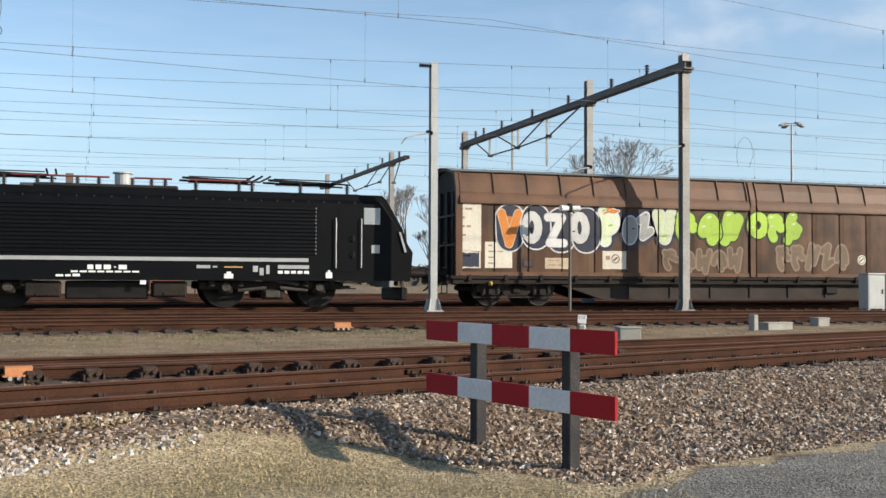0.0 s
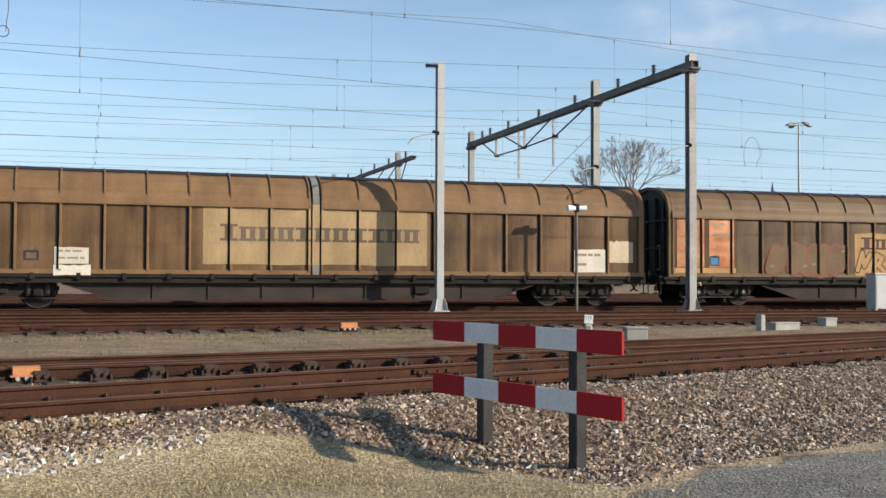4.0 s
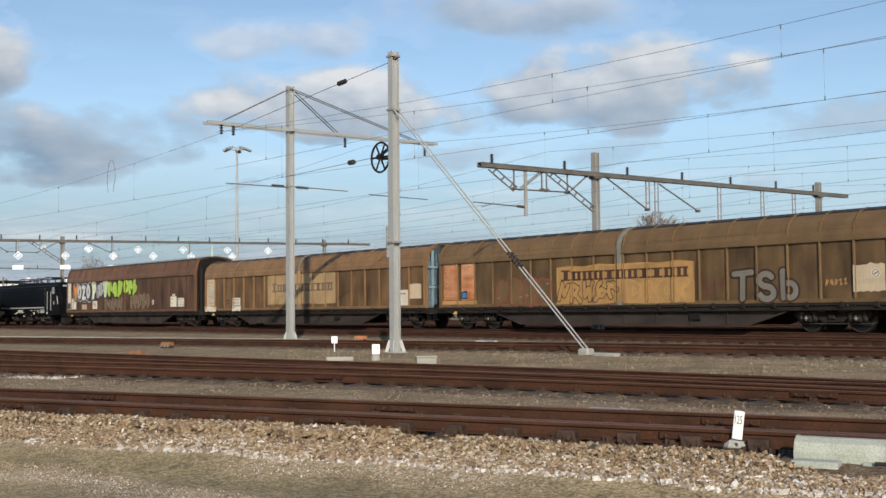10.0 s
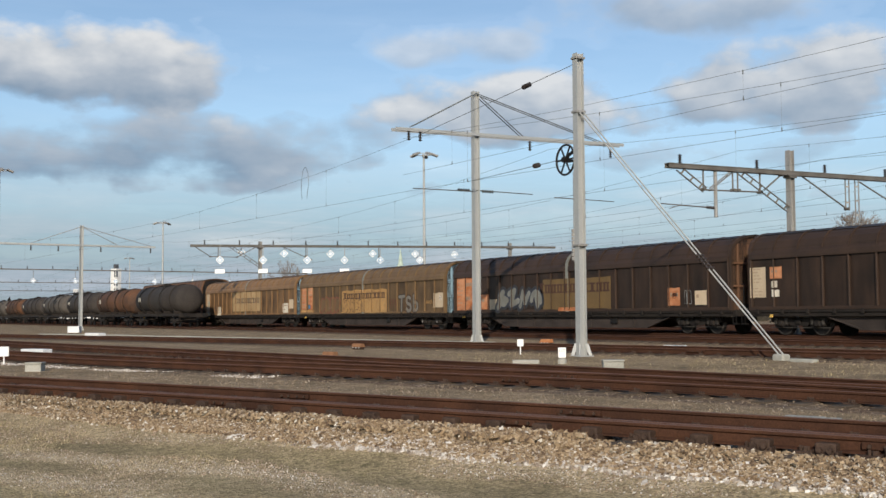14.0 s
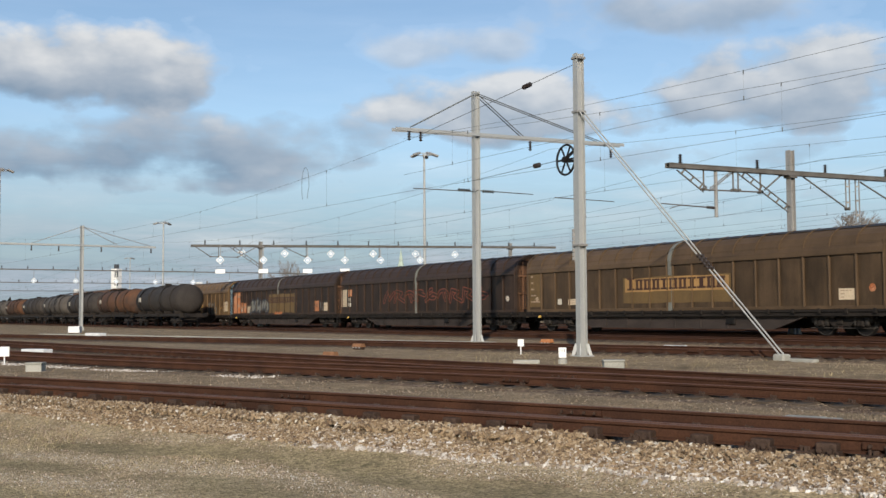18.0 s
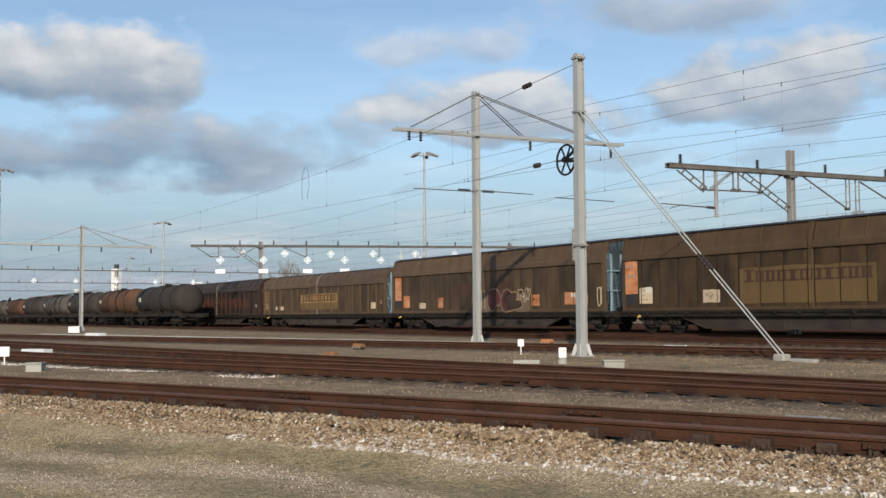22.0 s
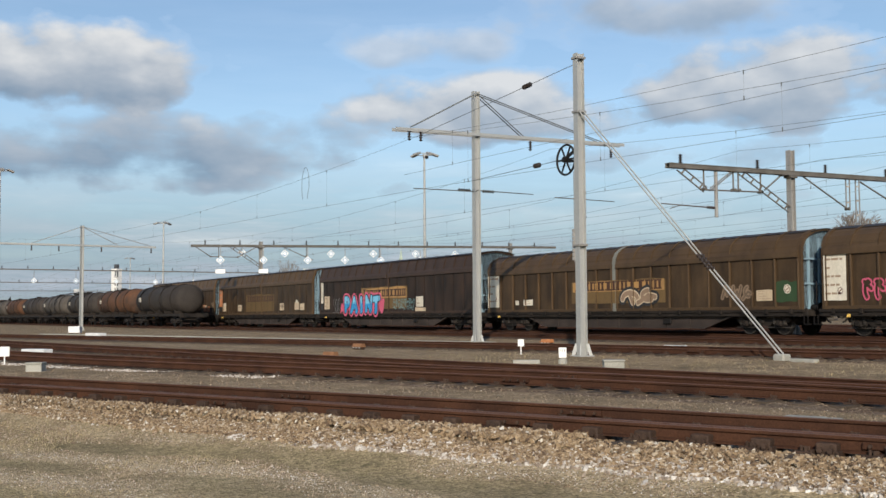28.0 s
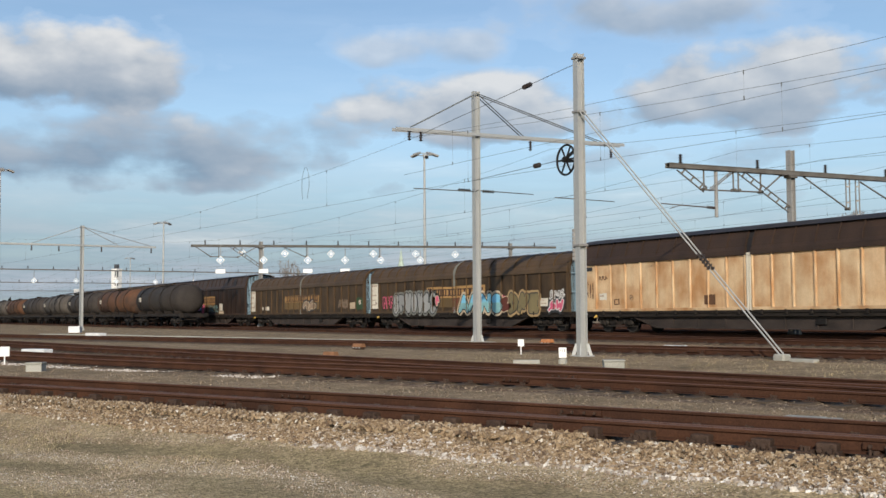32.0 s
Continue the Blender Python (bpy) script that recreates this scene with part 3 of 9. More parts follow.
def brake_gear_mesh():
    """Brake blocks, hangers and pull rods beside the wheels, highlights put into their pale colour."""
    bm = bmesh.new()
    for ax in (-0.9, 0.9):
        for e in (-1, 1):
            a = radians(18)
            pts = [(ax + e * 0.49 * math.cos(t), 0.46 + 0.49 * math.sin(t)) for t in (-a, 0, a)]
            for p, q in zip(pts, pts[1:]):
                bar(bm, (p[0], -0.77, p[1]), (q[0], -0.77, q[1]), 0.10, 0.07)
            bar(bm, (ax + e * 0.53, -0.80, 0.40), (ax + e * 0.47, -0.80, 0.88), 0.04, 0.05)
    tube(bm, (-1.45, -0.98, 0.30), (1.45, -0.98, 0.30), 0.022, 0.022, 6)
    bar(bm, (-1.25, -1.07, 0.80), (-0.25, -1.07, 0.70), 0.03, 0.06)
    bar(bm, (1.25, -1.07, 0.80), (0.25, -1.07, 0.70), 0.03, 0.06)
    return finish("brake_gear", bm, HIGHLIT_STEEL)


def wheel_rim_mesh():
    bm = bmesh.new()
    # rim and hub rings, bright edges painted in by the paler steel
    hoop(bm, (0, -0.825, 0), 0.425, 0.018, "Y", 28, 5)
    hoop(bm, (0, -0.905, 0), 0.09, 0.02, "Y", 14, 5)
    return finish("wheel_rim", bm, HIGHLIT_STEEL)


def axle_mark_mesh():
    bm = bmesh.new()
    box(bm, -0.07, 0.07, -1.168, -1.161, -0.012, 0.012)
    box(bm, -0.012, 0.012, -1.1675, -1.1615, -0.07, 0.07)
    return finish("axle_mark", bm, AXLE_WHITE)


WHEELSET = wheelset_mesh(0.46)
BOGIE_FRAME, AXLE_COVER, AXLE_MARK, SPRING, BRAKE_GEAR, WHEEL_RIM = bogie_frame_mesh(), axle_cover_mesh(), axle_mark_mesh(), spring_mesh(), brake_gear_mesh(), wheel_rim_mesh()
SPINNING = []


def bogie(parent, x, marks):
    b = part("bogie", BOGIE_FRAME, None, parent, "sprung two-axle bogie frame caked in brake dust")
    b.location = (x, 0, 0)
    for ax in (-0.9, 0.9):
        w = part("wheelset", WHEELSET, None, b)
        w.location = (ax, 0, 0.46)
        SPINNING.append((w, ax, 0.46))
        part("wheel_rim", WHEEL_RIM, None, b).location = (ax, 0, 0.46)
        part("axle_box", AXLE_COVER, None, b).location = (ax, 0, 0.48)
        for dx in (-0.25, 0.25):
            part("coil_spring", SPRING, None, b).location = (ax + dx, 0, 0.42)
        if marks:
            part("axle_mark", AXLE_MARK, None, b, "white painted cross").location = (ax, 0, 0.48)
    part("brake_gear", BRAKE_GEAR, None, b)
    return b


def profile_loop(prof, low, y_in=0.0):
    """A closed section of the wagon: up one side, over the roof, down the other."""
    half = [(-(y - y_in), z) for z, y in prof]
    pts = [(-(SIDE - y_in), low)] + half + [(-y, z) for y, z in half[-2::-1]] + [(SIDE - y_in, low)]
    return pts


def sheet_x(bm, line, x0, x1, thick=0.0):
    """An open (y, z) line swept along x, with a thickness inwards."""
    inner = [(y * (1 - thick), z - thick * (z > 3.0)) for y, z in line]
    extrude_x(bm, list(line) + inner[::-1], x0, x1)


MESHES = {}


def shared(key, make):
    if key not in MESHES:
        MESHES[key] = make()
    return MESHES[key]


def door_frame_mesh(prof, paint_mat, roof_mat, length):
    bm = bmesh.new()
    zt = prof[0][0]
    box(bm, 0, length, -1.435, -1.385, 1.00, 1.13, 0.008)
    k = prof[1][1] - 1.40
    extrude_x(bm, [(-1.385, zt - 0.20), (-1.482, zt - 0.19), (-1.482, zt - 0.13), (-1.462, zt + 0.02), (-1.415 - k, zt + 0.17), (-1.335, zt + 0.17), (-1.335, zt)], 0, length)
    line = [(-y, z) for z, y in prof[:-1]]
    line[-1] = (-0.40, prof[-2][0])
    sheet_x(bm, [(-1.40, zt - 0.02)] + line, 0, length, 0.03)
    me = finish("door", bm, [paint_mat, roof_mat])
    for f in me.polygons:
        if f.center.z > zt + (0.19 if prof is not HIGH else -0.21):
            f.material_index = 1
    return me


def panel_mesh(width, zt, mat):
    bm = bmesh.new()
    n = 6
    rows = []
    for i in range(n + 1):
        u = i / n
        bulge = 0.012 * math.sin(math.pi * u) ** 0.6 if 0 < i < n else -0.012
        rows.append([bm.verts.new((u * width, -1.392 - bulge, z)) for z in (1.10, zt - 0.17)])
    for a, b in zip(rows, rows[1:]):
        bm.faces.new((a[0], b[0], b[1], a[1]))
    back = [bm.verts.new((x, -1.36, z)) for x, z in ((0, 1.10), (width, 1.10), (width, zt - 0.17), (0, zt - 0.17))]
    bm.faces.new((back[3], back[2], back[1], back[0]))
    return finish("panel", bm, mat)


def rib_mesh(prof, mat, roof_mat, upright_too):
    bm = bmesh.new()
    zt = prof[0][0]
    if upright_too:
        box(bm, -0.035, 0.035, -1.462, -1.36, 1.10, zt - 0.15, 0.008)
    line = [(-y, z) for z, y in prof[:-1]]
    pts = [(-1.40, zt)] + line
    for p, q in zip(pts, pts[1:]):
        bar(bm, (0, p[0] - 0.016, p[1] + 0.012), (0, q[0] - 0.016, q[1] + 0.019), 0.05, 0.05)
    me = finish("rib", bm, [mat, roof_mat])
    for f in me.polygons:
        if f.center.z > zt + 0.05:
            f.material_index = 1
    return me


def end_wall_mesh(prof, mat):
    bm = bmesh.new()
    extrude_x(bm, profile_loop(prof, 1.0, 0.10), -0.05, 0.0)
    return finish("end_wall", bm, mat)


def end_rail_mesh(mat):
    bm = bmesh.new()
    box(bm, 0.09, 0.13, -1.25, 1.25, 0.0, 0.08, 0.01)
    return finish("end_rail", bm, mat)


def end_post_mesh(mat):
    bm = bmesh.new()
    box(bm, 0.0, 0.09, -0.05, 0.05, 1.0, 3.75, 0.01)
    return finish("end_post", bm, mat)


def end_arch_mesh(prof, mat):
    """The hoop that the sliding walls close against."""
    bm = bmesh.new()
    loop = profile_loop(prof, 1.0, -0.025)
    inn = profile_loop(prof, 1.0, 0.10)
    r = [[bm.verts.new((x, y, z + (0.02 if l is loop else -0.06) * (z > 3))) for y, z in l] for l in (loop, inn) for x in (0, 0.22)]
    for a, b in ((0, 1), (1, 3), (3, 2), (2, 0)):
        for i in range(len(loop) - 1):
            bm.faces.new((r[a][i], r[a][i + 1], r[b][i + 1], r[b][i]))
    return finish("end_arch", bm, mat)


def wagon_core_mesh(prof, mat, trim):
    bm = bmesh.new()
    extrude_x(bm, profile_loop(prof, 0.98, 0.06), -HALF + 0.12 + LEAD, HALF - trim - 0.12)
    return finish("wagon_body", bm, mat)


def ridge_mesh(prof, mat, overhang, trim):
    bm = bmesh.new()
    zt = prof[-1][0]
    if overhang:
        sheet_x(bm, [(-1.26, prof[3][0] + 0.03), (-0.8, prof[4][0] + 0.05), (0, zt + 0.05), (0.8, prof[4][0] + 0.05), (1.26, prof[3][0] + 0.03)], -HALF + LEAD - 0.1, HALF - trim + 0.1, 0.012)
    else:
        sheet_x(bm, [(-0.86, prof[4][0] - 0.03), (-0.5, prof[5][0] + 0.01), (0, zt + 0.03), (0.5, prof[5][0] + 0.01), (0.86, prof[4][0] - 0.03)], -HALF + LEAD - 0.06, HALF - trim + 0.06, 0.012)
    return finish("roof_cap", bm, mat)


def sill_mesh():
    bm = bmesh.new()
    for s in (-1, 1):
        y0, y1 = sorted((s * 1.22, s * 1.42))
        box(bm, -HALF, HALF, y0, y1, 0.90, 1.0, 0.01)
        y0, y1 = sorted((s * 1.28, s * 1.36))
        box(bm, -HALF + 0.1, HALF - 0.1, y0, y1, 0.74, 0.895, 0.01)
        for k in range(18):
            x = -10.6 + k * 1.25
            box(bm, x - 0.06, x + 0.06, min(s * 1.36, s * 1.45), max(s * 1.36, s * 1.45), 0.84, 1.03, 0.008)
    for x in (-HALF, HALF):
        box(bm, x - 0.12, x + 0.12, -1.30, 1.30, 0.74, 1.02, 0.02)
    return finish("side_sill", bm, UNDERFRAME)


def belly_mesh():
    """The deep middle girders between the bogies, with sloped ends."""
    bm = bmesh.new()
    for s in (-1, 1):
        y0, y1 = sorted((s * 1.12, s * 1.18))
        prof = [(-7.3, 0.74), (7.3, 0.74), (5.8, 0.25), (-5.8, 0.25)]
        r = [[bm.verts.new((x, y, z)) for x, z in prof] for y in (y0, y1)]
        for i in range(4):
            bm.faces.new((r[0][i], r[0][(i + 1) % 4], r[1][(i + 1) % 4], r[1][i]))
        bm.faces.new(r[0][::-1])
        bm.faces.new(r[1])
        bar(bm, (-5.8, s * 1.2, 0.25), (5.8, s * 1.2, 0.25), 0.16, 0.04)
        for e in (-1, 1):
            bar(bm, (e * 7.3, s * 1.2, 0.72), (e * 5.8, s * 1.2, 0.25), 0.16, 0.04)
        for k in range(7):
            box(bm, -4.8 + k * 1.6, -4.74 + k * 1.6, min(s * 1.16, s * 1.22), max(s * 1.16, s * 1.22), 0.27, 0.74)
    box(bm, -7.0, 7.0, -0.8, 0.8, 0.66, 0.72)
    return finish("belly_girder", bm, BELLY)


def cylinder_mesh(ln, r):
    bm = bmesh.new()
    tube(bm, (0, 0, 0), (ln, 0, 0), r, r, 12)
    tube(bm, (ln * 0.2, 0, r * 0.9), (ln * 0.2, 0, r + 0.12), 0.03, 0.03, 6)
    return finish("air_cylinder", bm, IRON_DARK)


def valve_box_mesh():
    bm = bmesh.new()
    box(bm, 0, 0.5, -0.04, 0.04, -0.12, 0.12, 0.02)
    return finish("valve_box", bm, IRON_DARK)


def buffer_mesh():
    bm = bmesh.new()
    tube(bm, (0, 0, 0), (0.28, 0, 0), 0.13, 0.11, 12)
    tube(bm, (0.28, 0, 0), (0.36, 0, 0), 0.07, 0.07, 10)
    tube(bm, (0.36, 0, 0), (0.385, 0, 0), 0.19, 0.20, 18)
    return finish("buffer", bm, IRON_DARK)


def hose_mesh():
    bm = bmesh.new()
    pts = [Vector((0, -0.35, 0.86)), Vector((0.14, -0.35, 0.70)), Vector((0.25, -0.33, 0.55)), Vector((0.36, -0.30, 0.50))]
    for p, q in zip(pts, pts[1:]):
        tube(bm, p, q, 0.028, 0.028, 7)
    return finish("brake_hose", bm, HOSE)


def hook_mesh():
    bm = bmesh.new()
    tube(bm, (0, 0, 0.98), (0.38, 0, 0.92), 0.05, 0.05, 8)
    return finish("coupling_hook", bm, IRON_DARK)


def rail_grip_mesh():
    bm = bmesh.new()
    tube(bm, (-0.12, -1.36, 1.25), (0.018, -1.36, 1.25), 0.018, 0.018, 7)
    tube(bm, (0, -1.36, 1.25), (0, -1.36, 2.05), 0.018, 0.018, 7)
    tube(bm, (0.018, -1.36, 2.05), (-0.12, -1.36, 2.05), 0.018, 0.018, 7)
    return finish("hand_grip", bm, IRON_DARK)


def step_mesh():
    bm = bmesh.new()
    box(bm, -0.16, 0.06, -1.38, -1.18, 0.42, 0.46)
    bar(bm, (-0.14, -1.36, 0.44), (-0.14, -1.36, 0.80), 0.03, 0.03)
    bar(bm, (0.04, -1.36, 0.44), (0.04, -1.36, 0.80), 0.03, 0.03)
    return finish("shunter_step", bm, IRON_DARK)


# ---- painted fields, lettering and graffiti: thin coats on the wagon's side ----
PROUD = 1.408
STRIPS = {}


def strips_of(style, length, ribs):
    """Bands of a wagon's side as (x0, x1, depth): panels, ribs standing proud, open grooves (no depth)."""
    out = []
    for x0, length in ((-HALF + 0.12 + LEAD, length - LEAD), (0.16, length - TRIM[style])):
        step = length / ribs
        for k in range(ribs):
            a, b = x0 + k * step, x0 + (k + 1) * step
            if style == "slant":
                out += [(a + 0.025, b - 0.025, PROUD)]
            else:
                ra = x0 + 0.04 if k == 0 else a
                rb = x0 + length - 0.04 if k == ribs - 1 else b
                out += [(ra - 0.035, ra + 0.035, 1.466), (ra + 0.035, b - 0.091 if k < ribs - 1 else rb - 0.081, PROUD)]
        if style != "slant":
            out.append((x0 + length - 0.075, x0 + length - 0.005, 1.466))
    out.append((-0.11, 0.11, 1.444))
    return out


def cut(poly, axis, limit, keep_low):
    """A polygon of (x, z) cut off at a line."""
    out = []
    for i, p in enumerate(poly):
        q = poly[(i + 1) % len(poly)]
        dp, dq = (limit - p[axis], limit - q[axis]) if keep_low else (p[axis] - limit, q[axis] - limit)
        if dp >= 0:
            out.append(p)
        if (dp > 0 > dq) or (dp < 0 < dq):
            u = dp / (dp - dq)
            out.append((p[0] + (q[0] - p[0]) * u, p[1] + (q[1] - p[1]) * u))
    return out


def drape(parent, polys, layer, bridge=False):
    """Lays flat (x, z) shapes over panels, ribs and the lower edge of a wagon's side."""
    strips = STRIPS.get(parent.name)
    co, faces = [], []

    def add(poly, depth):
        if len(poly) < 3:
            return
        k = len(co)
        co.extend((x, -depth - 0.0022 * (layer + 1), z) for x, z in poly)
        faces.append(tuple(range(k, k + len(poly))))
    for poly in polys:
        lo, hi = min(p[0] for p in poly), max(p[0] for p in poly)
        bottom = min(p[1] for p in poly)
        upper = cut(poly, 1, 1.13, False) if bottom < 1.13 else poly
        if bottom < 1.13:
            add(cut(poly, 1, 1.13, True), 1.437)
        if len(upper) < 3:
            continue
        last = None
        for a, b, depth in sorted(strips) if bridge else strips:
            if b <= lo or a >= hi:
                continue
            piece = upper
            if lo < a:
                piece = cut(piece, 0, a, False)
            if hi > b and len(piece) > 2:
                piece = cut(piece, 0, b, True)
            add(piece, depth)
            if bridge and len(piece) > 2:
                ends = [min(piece), max(piece)]
                if last is not None:
                    z = max(last[0][1], ends[0][1])
                    k = len(co)
                    co.extend((x, -q - 0.0022 * (layer + 1), h) for x, q, h in ((last[0][0], last[1], z), (ends[0][0], depth, z), (ends[0][0], depth, z + 0.012), (last[0][0], last[1], z + 0.012)))
                    faces.append((k, k + 1, k + 2, k + 3))
                right = [p for p in piece if abs(p[0] - ends[1][0]) < 1e-6]
                last = (min(right, key=lambda p: p[1]), depth)
    return co, faces


def coat_part(parent, name, polys, mat, layer=0, label="", kind=""):
    """Closed (x, z) outlines as a thin coat on the side of a wagon."""
    co, faces = drape(parent, polys, layer, name == "painted_field" or name == "data_panel")
    if not faces:
        return None
    me = bpy.data.meshes.new(name)
    me.from_pydata(co, [], faces)
    bm = bmesh.new()
    bm.from_mesh(me)
    bmesh.ops.remove_doubles(bm, verts=bm.verts, dist=0.0004)
    bmesh.ops.triangulate(bm, faces=[f for f in bm.faces if len(f.verts) > 4])
    for f in bm.faces:
        f.normal_update()
        if f.normal.y > 0:
            f.normal_flip()
    bm.to_mesh(me)
    bm.free()
    me.materials.append(mat)
    ob = part(name, me, None, parent, label)
    return tagged(ob, label, kind=kind) if kind else ob


def rect(x0, x1, z0, z1):
    return [(x0, z0), (x1, z0), (x1, z1), (x0, z1)]


def ragged(x0, x1, z0, z1, rnd, amp=0.05, n=9):
    """A rectangle with a worn, uneven outline."""
    amp = min(amp, 0.05 * (z1 - z0) + 0.004)
    j = lambda: rnd.uniform(-amp, amp)
    lo = [(x0 + (x1 - x0) * i / n, z0 + j() * 0.5) for i in range(n + 1)]
    hi = [(x1 - (x1 - x0) * i / n, z1 + j()) for i in range(n + 1)]
    return lo + hi


def wordmark(parent, x0, x1, z0, z1, mat, layer=2):
    """A company's name as plain slab shapes, one for each letter."""
    n = 11
    w, h = (x1 - x0) / n, z1 - z0
    for k in range(n):
        a, b = x0 + k * w + w * 0.04, x0 + (k + 1) * w - w * 0.04
        t = h * 0.17
        top = z1 + (h * 0.16 if k == 0 else 0.0)
        feet = [rect(a, b, z0, z0 + t), rect(a, b, top - t, top)]
        if k in (0, 4, 7, 8):
            c, s = (a + b) / 2, (b - a) * 0.23
            stems = [rect(c - s, c + s, z0 + t, top - t)]
        else:
            s = (b - a) * 0.30
            stems = [rect(a + s * 0.3, a + s * 1.3, z0 + t, top - t), rect(b - s * 1.3, b - s * 0.3, z0 + t, top - t)]
        coat_part(parent, "letter_shape", feet + stems, mat, layer)


# strokes of graffiti letters in a unit box
ARC = lambda cx, cz, rx, rz, a0, a1, n=14: [(cx + rx * math.cos(radians(a0 + (a1 - a0) * i / n)), cz + rz * math.sin(radians(a0 + (a1 - a0) * i / n))) for i in range(n + 1)]
STROKES = {
    "V": [[(0.05, 1), (0.45, 0), (0.95, 1)]], "O": [ARC(0.5, 0.5, 0.38, 0.42, 0, 360)], "Z": [[(0.05, 0.95), (0.9, 0.95), (0.1, 0.05), (0.95, 0.05)]],
    "T": [[(0.0, 0.95), (1.0, 1.0)], [(0.5, 0.95), (0.42, 0.0)]], "S": [ARC(0.5, 0.74, 0.36, 0.24, 30, 270, 10) + ARC(0.5, 0.26, 0.38, 0.24, 90, -160, 10)],
    "b": [[(0.15, 1.0), (0.12, 0.05)], ARC(0.45, 0.3, 0.32, 0.28, 150, -160)], "P": [[(0.15, 0.0), (0.15, 1.0)], ARC(0.4, 0.7, 0.4, 0.28, 110, -110)],
    "A": [[(0.0, 0.0), (0.5, 1.0), (1.0, 0.0)], [(0.25, 0.35), (0.75, 0.35)]], "i": [[(0.5, 0.0), (0.5, 0.6)], [(0.5, 0.92), (0.5, 0.95)]], "N": [[(0.05, 0.0), (0.05, 1.0), (0.9, 0.0), (0.95, 1.0)]],
    "D": [[(0.1, 0.0), (0.1, 1.0)], ARC(0.2, 0.5, 0.7, 0.46, 90, -90)], "C": [ARC(0.55, 0.5, 0.45, 0.46, 50, 310)], "K": [[(0.1, 0.0), (0.1, 1.0)], [(0.9, 1.0), (0.2, 0.5), (0.95, 0.0)]],
    "E": [[(0.95, 0.95), (0.1, 0.95), (0.1, 0.05), (0.95, 0.05)], [(0.1, 0.5), (0.8, 0.5)]],
    "1": [[(-0.1, 0.1), (0.3, 1.0), (0.55, 0.3), (1.05, 0.9)]], "2": [ARC(0.45, 0.45, 0.5, 0.42, 60, 240), [(-0.1, 0.85), (0.95, 0.5)]],
    "3": [[(0.0, 0.0), (0.15, 0.95), (0.8, 0.75), (0.4, 0.4), (1.1, 0.0)]], "4": [ARC(0.5, 0.25, 0.55, 0.6, 0, 170), [(0.45, 0.85), (0.7, 0.05)]],
    "5": [[(-0.1, 0.8), (0.6, 1.0), (0.2, 0.1), (1.1, 0.35)]], "6": [[(0.05, 1.0), (0.1, 0.2), (0.55, 0.65), (0.7, 0.0), (1.05, 1.0)]],
    "7": [ARC(0.6, 0.6, 0.45, 0.38, 100, 300), [(-0.1, 0.0), (0.6, 0.6), (1.05, 0.45)]],
}


def glyph_lines(word, x0, x1, z0, z1, rnd, shrink):
    """Centre lines of a word's letters, swaying a little."""
    w = (x1 - x0) / len(word)
    out = []
    for k, ch in enumerate(word):
        lean, lift = rnd.uniform(-0.08, 0.08), rnd.uniform(-0.05, 0.05) * (z1 - z0)
        a, b = x0 + k * w + shrink, x0 + (k + 1) * w - shrink * 0.8
        for line in STROKES[ch]:
            out.append([(a + (b - a) * (u + lean * (v - 0.5)), z0 + shrink + lift + (z1 - z0 - 2 * shrink) * v) for u, v in line])
    return out


def distance_grid(lines, cell, pad):
    xs = [p[0] for ln, r in lines for p in ln]
    zs = [p[1] for ln, r in lines for p in ln]
    gx = np.arange(min(xs) - pad, max(xs) + pad + cell, cell)
    gz = np.arange(min(zs) - pad, max(zs) + pad + cell, cell)
    X, Z = np.meshgrid(gx, gz)
    best = np.full(X.shape, 9.0)
    for ln, r in lines:
        for (ax, az), (bx, bz) in zip(ln, ln[1:]):
            dx, dz = bx - ax, bz - az
            u = np.clip(((X - ax) * dx + (Z - az) * dz) / max(dx * dx + dz * dz, 1e-9), 0, 1)
            best = np.minimum(best, np.hypot(X - ax - u * dx, Z - az - u * dz) - r)
    return gx, gz, best


def level_cells(gx, gz, f):
    """Pieces of grid cells where f is negative."""
    out = []
    inside = f < 0
    for j in range(len(gz) - 1):
        run = None
        for i in range(len(gx)):
            c = 0
            if i < len(gx) - 1:
                c = int(inside[j, i]) + int(inside[j, i + 1]) + int(inside[j + 1, i]) + int(inside[j + 1, i + 1])
            if c == 4:
                run = i if run is None else run
                continue
            if run is not None:
                out.append(rect(gx[run], gx[i], gz[j], gz[j + 1]))
                run = None
            if c:
                ring = [(gx[i], gz[j], f[j, i]), (gx[i + 1], gz[j], f[j, i + 1]), (gx[i + 1], gz[j + 1], f[j + 1, i + 1]), (gx[i], gz[j + 1], f[j + 1, i])]
                poly = []
                for k in range(4):
                    p, q = ring[k], ring[(k + 1) % 4]
                    if p[2] < 0:
                        poly.append(p[:2])
                    if (p[2] < 0) != (q[2] < 0):
                        u = p[2] / (p[2] - q[2])
                        poly.append((p[0] + (q[0] - p[0]) * u, p[1] + (q[1] - p[1]) * u))
                if len(poly) > 2:
                    out.append(poly)
    return out


def glyph_coat(parent, name, lines, mat, layer, grow=0.0, hollow=0.0, cell=0.04, label=""):
    """Sprayed strokes, each with its own half width; hollow keeps only their rim."""
    gx, gz, f = distance_grid(lines, cell, max(r for ln, r in lines) + grow + 0.06)
    f = f - grow
    if hollow:
        f = np.maximum(f, -f - hollow)
    return coat_part(parent, name, level_cells(gx, gz, f), mat, layer, label)


